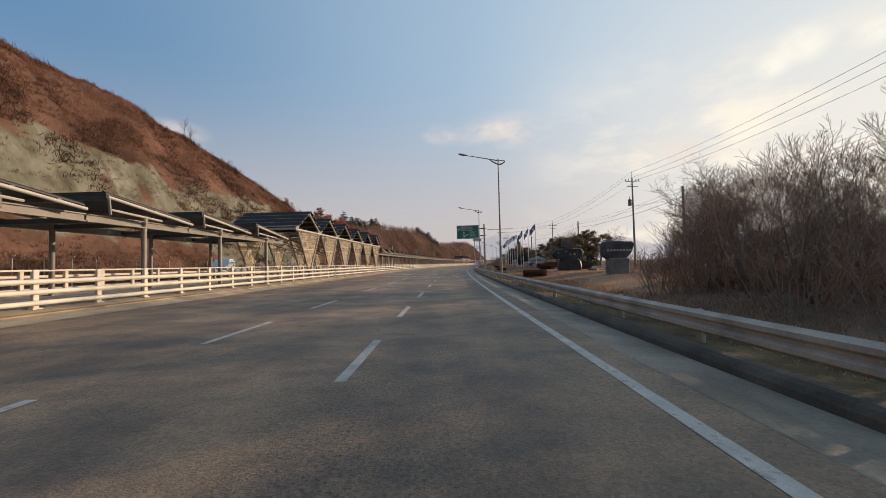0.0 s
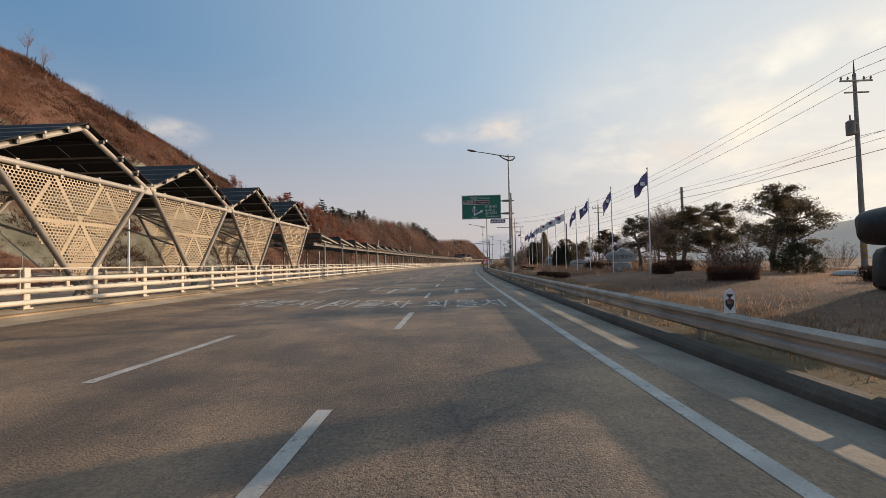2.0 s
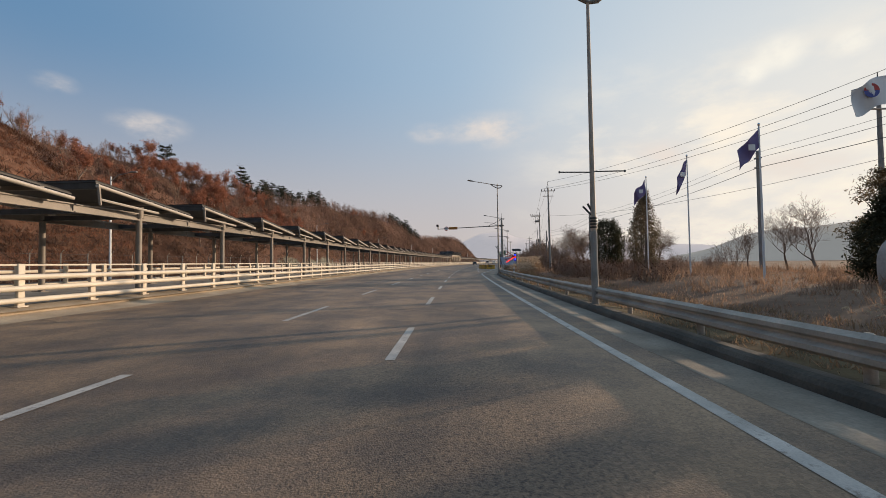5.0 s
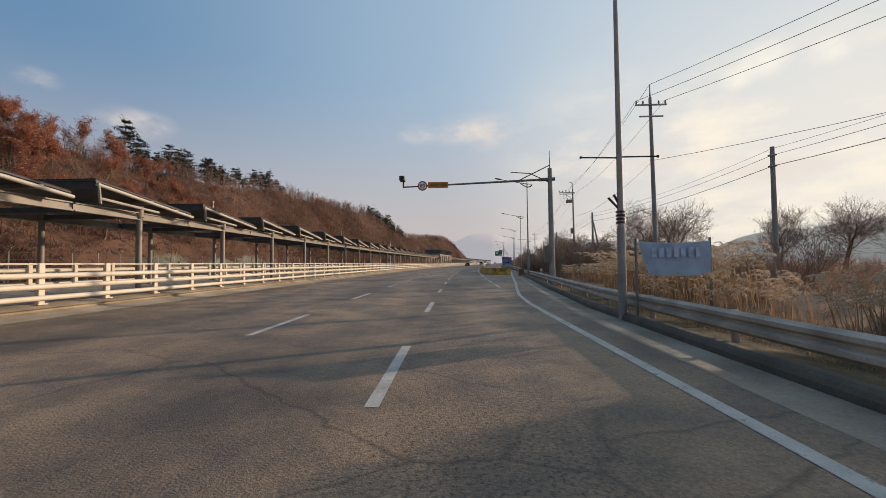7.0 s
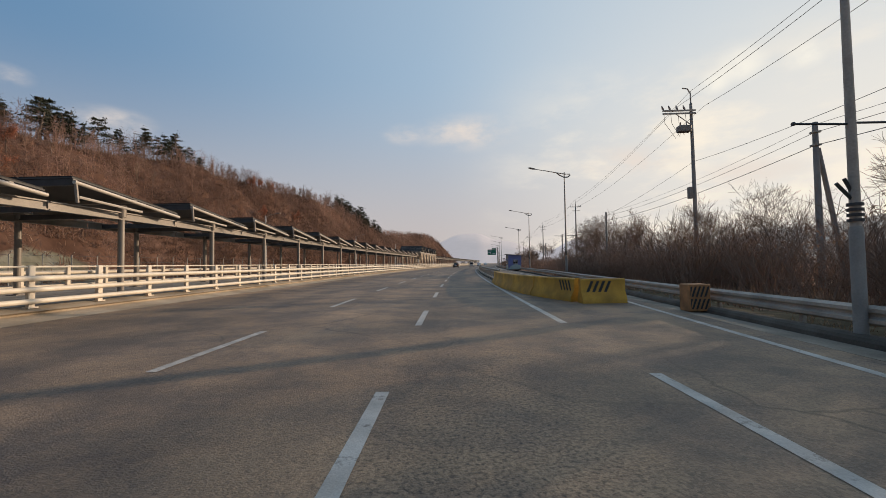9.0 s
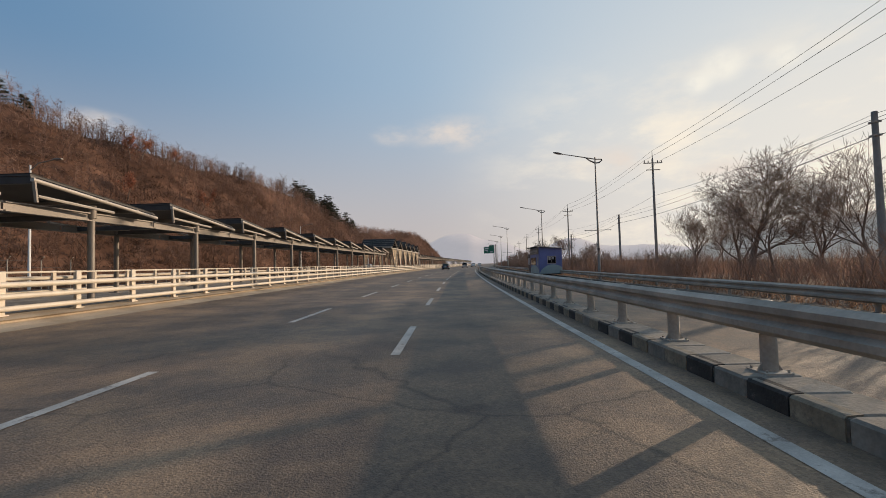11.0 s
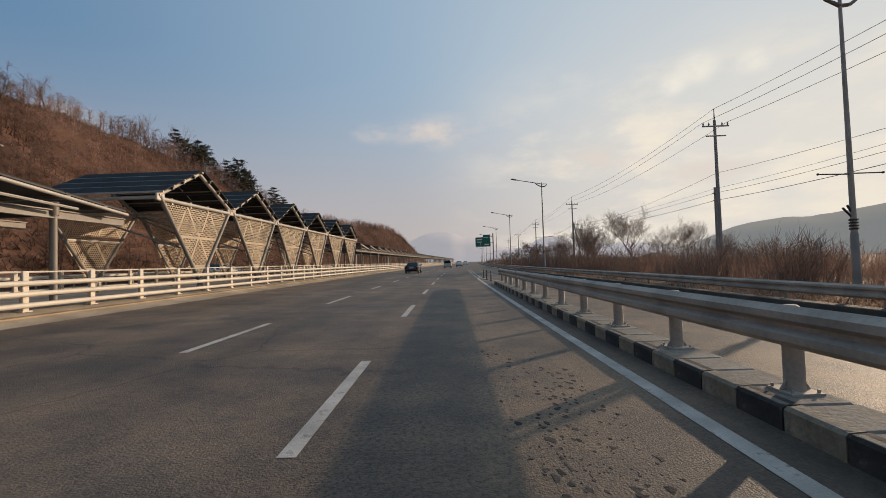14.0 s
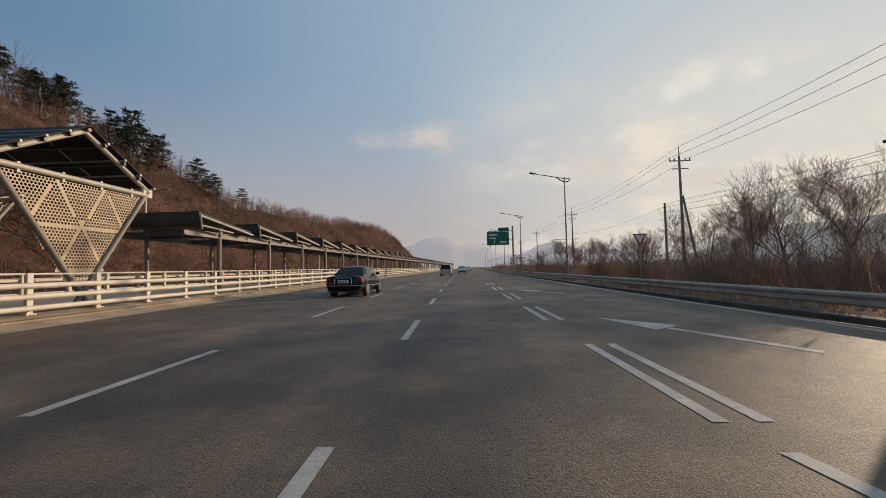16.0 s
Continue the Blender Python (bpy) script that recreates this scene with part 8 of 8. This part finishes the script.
def car(label, category, paint, body, roof, wheels, width, radius, glass_side, tail, plate_at, extras=None, name="car"):
    """body: (y, half width, low, high) from tail to nose; roof: (y, half width at belt, half width at top, belt, top)."""
    c = thing(name, label, category)
    part("body", Mesh().loft([ring_of(w, z0, z1, y=y) for y, w, z0, z1 in body]), paint, c, smoothed=32)
    cab = Mesh()
    rings = []
    for y, wb, wt, zb, zt in roof:
        rings.append([(wb, y, zb), (wb * 0.6 + wt * 0.4, y, zb + (zt - zb) * 0.5), (wt, y, zt - 0.06), (wt * 0.86, y, zt - 0.012), (0, y, zt), (-wt * 0.86, y, zt - 0.012), (-wt, y, zt - 0.06), (-(wb * 0.6 + wt * 0.4), y, zb + (zt - zb) * 0.5), (-wb, y, zb)])
    cab.loft(rings)
    part("cabin", cab, paint, c, smoothed=32)
    # side glass
    for sd in (-1, 1):
        for pts in glass_side:
            part("side_window", Mesh().add([(sd * (x + 0.006), y, z) for x, y, z in pts], [tuple(range(len(pts)))]), CARGLASS, c)
    # front and rear glass lie just above the slopes between the first two and the last two cuts
    for a, b in ((roof[0], roof[1]), (roof[-1], roof[-2])):
        out = -1 if a is roof[0] else 1
        g = Mesh()
        ya, za, yb, zb2 = a[0], a[3], b[0], b[4]
        lift = 0.012
        g.add([(-a[1] * 0.93, ya + out * lift + (yb - ya) * 0.06, za + (zb2 - za) * 0.06 + lift), (a[1] * 0.93, ya + out * lift + (yb - ya) * 0.06, za + (zb2 - za) * 0.06 + lift), (b[2] * 0.9, yb + out * lift - (yb - ya) * 0.08, zb2 - (zb2 - za) * 0.08 + lift), (-b[2] * 0.9, yb + out * lift - (yb - ya) * 0.08, zb2 - (zb2 - za) * 0.08 + lift)], [(0, 1, 2, 3)])
        part("rear_window" if out < 0 else "windscreen", g, CARGLASS, c)
    for y in wheels:
        for sd in (-1, 1):
            # arches are left uncut; a black disc paints the shade of the hollow
            arch = Mesh()
            arch.tube([(sd * (width - 0.16), y, radius + 0.02), (sd * (width + 0.004), y, radius + 0.02)], radius + 0.07, 24)
            part("wheel_arch_shade", arch, BLACKP, c)
            wheel(c, sd * (width + 0.012), y, radius, 0.2, sd)
    for pts in tail:
        for sd in (-1, 1):
            part("tail_lamp", Mesh().add([(sd * x, y, z) for x, y, z in pts], [tuple(range(len(pts)))]), LAMPRED, c)
    x, y, z = plate_at
    pl = part("number_plate", Mesh().box(-0.26, 0.26, y - 0.02, y, z - 0.07, z + 0.07, 0.004), WHITE, c, "white plate with plain dark bars")
    for k in range(6):
        part("bar", Mesh().box(-0.21 + 0.072 * k, -0.165 + 0.072 * k, y - 0.024, y - 0.02, z - 0.04, z + 0.04), BLACKP, pl)
    for sd in (-1, 1):
        mx, my, mz = roof[-1][1], roof[-1][0] - 0.45, roof[-1][3] + 0.06
        part("mirror", Mesh().box(sd * (mx + 0.02) - 0.0, sd * (mx + 0.24), my - 0.06, my + 0.05, mz, mz + 0.14, 0.03) if sd > 0 else Mesh().box(-(mx + 0.24), -(mx + 0.02), my - 0.06, my + 0.05, mz, mz + 0.14, 0.03), paint, c)
    if extras:
        extras(c)
    return c


def sedan_trim(c):
    hoop = Mesh().tube([(-0.42, -0.035, 0.62), (-0.40, -0.03, 0.88), (-0.34, -0.02, 0.915), (0.34, -0.02, 0.915), (0.40, -0.03, 0.88), (0.42, -0.035, 0.62)], 0.022, 6)
    part("chrome_hoop", hoop, CHROME, c, "chrome hoop round the plate", smoothed=50)
    part("bumper_strip", Mesh().tube([(-0.93, 0.5, 0.545), (-0.86, 0.06, 0.545), (-0.6, -0.03, 0.545), (0.6, -0.03, 0.545), (0.86, 0.06, 0.545), (0.93, 0.5, 0.545)], 0.014, 6), CHROME, c, smoothed=50)
    for sd in (-1, 1):
        part("side_strip", Mesh().tube([(sd * 0.93, 1.5, 0.5), (sd * 0.935, 3.55, 0.5)], 0.016, 6), CHROME, c)
        part("window_strip", Mesh().tube([(sd * 0.80, 1.05, 1.0), (sd * 0.82, 3.3, 0.98)], 0.012, 6), CHROME, c)
        for y in (1.95, 2.95):
            part("door_handle", Mesh().box(sd * 0.915 - 0.02, sd * 0.915 + 0.03, y, y + 0.18, 0.84, 0.87, 0.006), CHROME, c)
    part("rear_bumper_edge", Mesh().box(-0.8, 0.8, -0.02, 0.1, 0.24, 0.30, 0.02), BLACKP, c)


SEDAN_BODY = [(0.0, 0.72, 0.34, 0.80), (0.06, 0.86, 0.27, 0.97), (0.4, 0.91, 0.22, 1.00), (1.2, 0.925, 0.2, 1.0), (2.5, 0.925, 0.19, 0.97), (3.6, 0.925, 0.2, 0.96), (4.3, 0.90, 0.22, 0.88), (4.8, 0.84, 0.25, 0.78), (4.95, 0.7, 0.32, 0.68)]
SEDAN_ROOF = [(0.78, 0.80, 0.74, 0.98, 1.0), (1.55, 0.80, 0.62, 0.99, 1.45), (2.2, 0.81, 0.63, 0.98, 1.49), (2.75, 0.81, 0.62, 0.97, 1.46), (3.7, 0.80, 0.74, 0.95, 0.97)]
SEDAN_GLASS = [[(0.795, 1.3, 1.03), (0.795, 2.2, 1.02), (0.67, 2.2, 1.40), (0.67, 1.68, 1.38)], [(0.795, 2.28, 1.02), (0.79, 3.35, 1.0), (0.67, 2.78, 1.38), (0.67, 2.28, 1.40)]]
SEDAN_TAIL = [[(0.60, -0.012, 0.62), (0.80, 0.045, 0.62), (0.86, 0.08, 0.90), (0.72, 0.03, 0.95), (0.62, -0.002, 0.78)], [(0.80, 0.045, 0.62), (0.915, 0.3, 0.66), (0.905, 0.36, 0.93), (0.86, 0.08, 0.92)]]
sedan = car("black saloon car with chrome trim and red tail lamps", "car", CARBLACK, SEDAN_BODY, SEDAN_ROOF, (1.12, 3.92), 0.915, 0.33, SEDAN_GLASS, SEDAN_TAIL, (0, -0.03, 0.74), sedan_trim)
sedan.matrix_world = stand(290.6, -5.45, road_z(-5.45), -1.5)
VAN_BODY = [(0.0, 0.86, 0.34, 1.02), (0.1, 0.93, 0.27, 1.06), (1.0, 0.955, 0.24, 1.06), (3.6, 0.955, 0.24, 1.04), (4.4, 0.93, 0.26, 0.98), (4.95, 0.85, 0.3, 0.86), (5.1, 0.7, 0.36, 0.74)]
VAN_ROOF = [(0.06, 0.91, 0.86, 1.04, 1.1), (0.22, 0.92, 0.80, 1.05, 1.90), (1.5, 0.93, 0.82, 1.05, 1.93), (3.2, 0.93, 0.80, 1.03, 1.88), (4.35, 0.90, 0.86, 0.97, 1.0)]
VAN_GLASS = [[(0.925, 0.4, 1.1), (0.93, 1.9, 1.1), (0.845, 1.9, 1.72), (0.845, 0.45, 1.72)], [(0.93, 2.0, 1.1), (0.93, 2.9, 1.09), (0.845, 2.9, 1.70), (0.845, 2.0, 1.72)], [(0.925, 3.0, 1.09), (0.9, 4.0, 1.05), (0.85, 3.3, 1.68), (0.845, 3.0, 1.70)]]
VAN_TAIL = [[(0.80, 0.03, 0.75), (0.93, 0.1, 0.75), (0.92, 0.12, 1.25), (0.80, 0.04, 1.25)]]
van = car("silver passenger van with dark windows", "van", CARSILVER, VAN_BODY, VAN_ROOF, (0.95, 4.05), 0.94, 0.34, VAN_GLASS, VAN_TAIL, (0, -0.02, 0.8), None, "van")
van.matrix_world = stand(341, -2.7, road_z(-2.7))
SUV_BODY = [(0.0, 0.78, 0.42, 0.96), (0.1, 0.90, 0.32, 1.06), (0.9, 0.93, 0.27, 1.06), (3.2, 0.93, 0.26, 1.04), (4.1, 0.91, 0.3, 0.98), (4.55, 0.82, 0.36, 0.86), (4.7, 0.7, 0.45, 0.76)]
SUV_ROOF = [(0.12, 0.86, 0.78, 1.04, 1.1), (0.6, 0.85, 0.68, 1.05, 1.64), (1.6, 0.86, 0.70, 1.05, 1.70), (2.6, 0.86, 0.68, 1.04, 1.66), (3.5, 0.84, 0.78, 1.0, 1.02)]
SUV_GLASS = [[(0.86, 0.75, 1.12), (0.87, 1.75, 1.1), (0.745, 1.75, 1.52), (0.745, 0.85, 1.5)], [(0.87, 1.83, 1.1), (0.86, 3.1, 1.07), (0.745, 2.55, 1.5), (0.745, 1.83, 1.52)]]
SUV_TAIL = [[(0.55, -0.0, 0.9), (0.87, 0.09, 0.92), (0.88, 0.12, 1.04), (0.55, 0.03, 1.0)]]
suv = car("white sport utility car with dark lower bumper", "car", CARWHITE, SUV_BODY, SUV_ROOF, (0.95, 3.65), 0.92, 0.36, SUV_GLASS, SUV_TAIL, (0, -0.02, 0.72), lambda c: part("bumper", Mesh().box(-0.8, 0.8, -0.05, 0.12, 0.36, 0.58, 0.04), BLACKP, c))
suv.matrix_world = stand(362, -0.2, 0)
hatch = car("white hatchback far ahead on the road", "car", CARWHITE, SUV_BODY, SUV_ROOF, (0.95, 3.65), 0.92, 0.33, SUV_GLASS, SUV_TAIL, (0, -0.02, 0.72))
hatch.matrix_world = stand(420, 1.0, 0)


def lorry(label, paint, cargo):
    t = thing("truck", label, "truck")
    part("cab", Mesh().loft([ring_of(0.86, 0.45, 1.25, y=0.0), ring_of(0.88, 0.4, 1.3, y=0.3), ring_of(0.88, 0.4, 1.95, y=0.75, shoulder=0.86), ring_of(0.86, 0.4, 1.98, y=1.45, shoulder=0.86), ring_of(0.84, 0.45, 1.9, y=1.6, shoulder=0.86)]), paint, t, smoothed=32)
    part("windscreen", Mesh().add([(-0.72, 0.33, 1.32), (0.72, 0.33, 1.32), (0.66, 0.70, 1.84), (-0.66, 0.70, 1.84)], [(0, 1, 2, 3)]), CARGLASS, t)
    for sd in (-1, 1):
        part("side_window", Mesh().add([(sd * 0.875, 0.6, 1.25), (sd * 0.875, 1.4, 1.25), (sd * 0.80, 1.4, 1.8), (sd * 0.80, 0.8, 1.8)], [(0, 1, 2, 3)]), CARGLASS, t)
        part("head_lamp", Mesh().box(sd * 0.68 - 0.12, sd * 0.68 + 0.12, -0.02, 0.02, 0.72, 0.88, 0.01), CHROME, t)
        for y in (0.85, 3.5):
            wheel(t, sd * 0.87, y, 0.33, 0.2, sd)
    part("bed", Mesh().box(-0.85, 0.85, 1.75, 4.9, 0.62, 0.72).box(-0.85, -0.8, 1.75, 4.9, 0.72, 1.1).box(0.8, 0.85, 1.75, 4.9, 0.72, 1.1).box(-0.85, 0.85, 4.85, 4.9, 0.72, 1.1), cargo, t)
    part("chassis", Mesh().box(-0.4, 0.4, 0.3, 4.7, 0.42, 0.6), IRON, t)
    return t


lorry("small white truck on the far carriageway", CARWHITE, CARWHITE).matrix_world = stand(39, -22.0, 0.45)
far_car = car("silver saloon car on the far carriageway", "car", CARSILVER, SEDAN_BODY, SEDAN_ROOF, (1.12, 3.92), 0.915, 0.33, SEDAN_GLASS, SEDAN_TAIL, (0, -0.03, 0.74))
far_car.matrix_world = stand(275, -20.5, 0.44, 180)
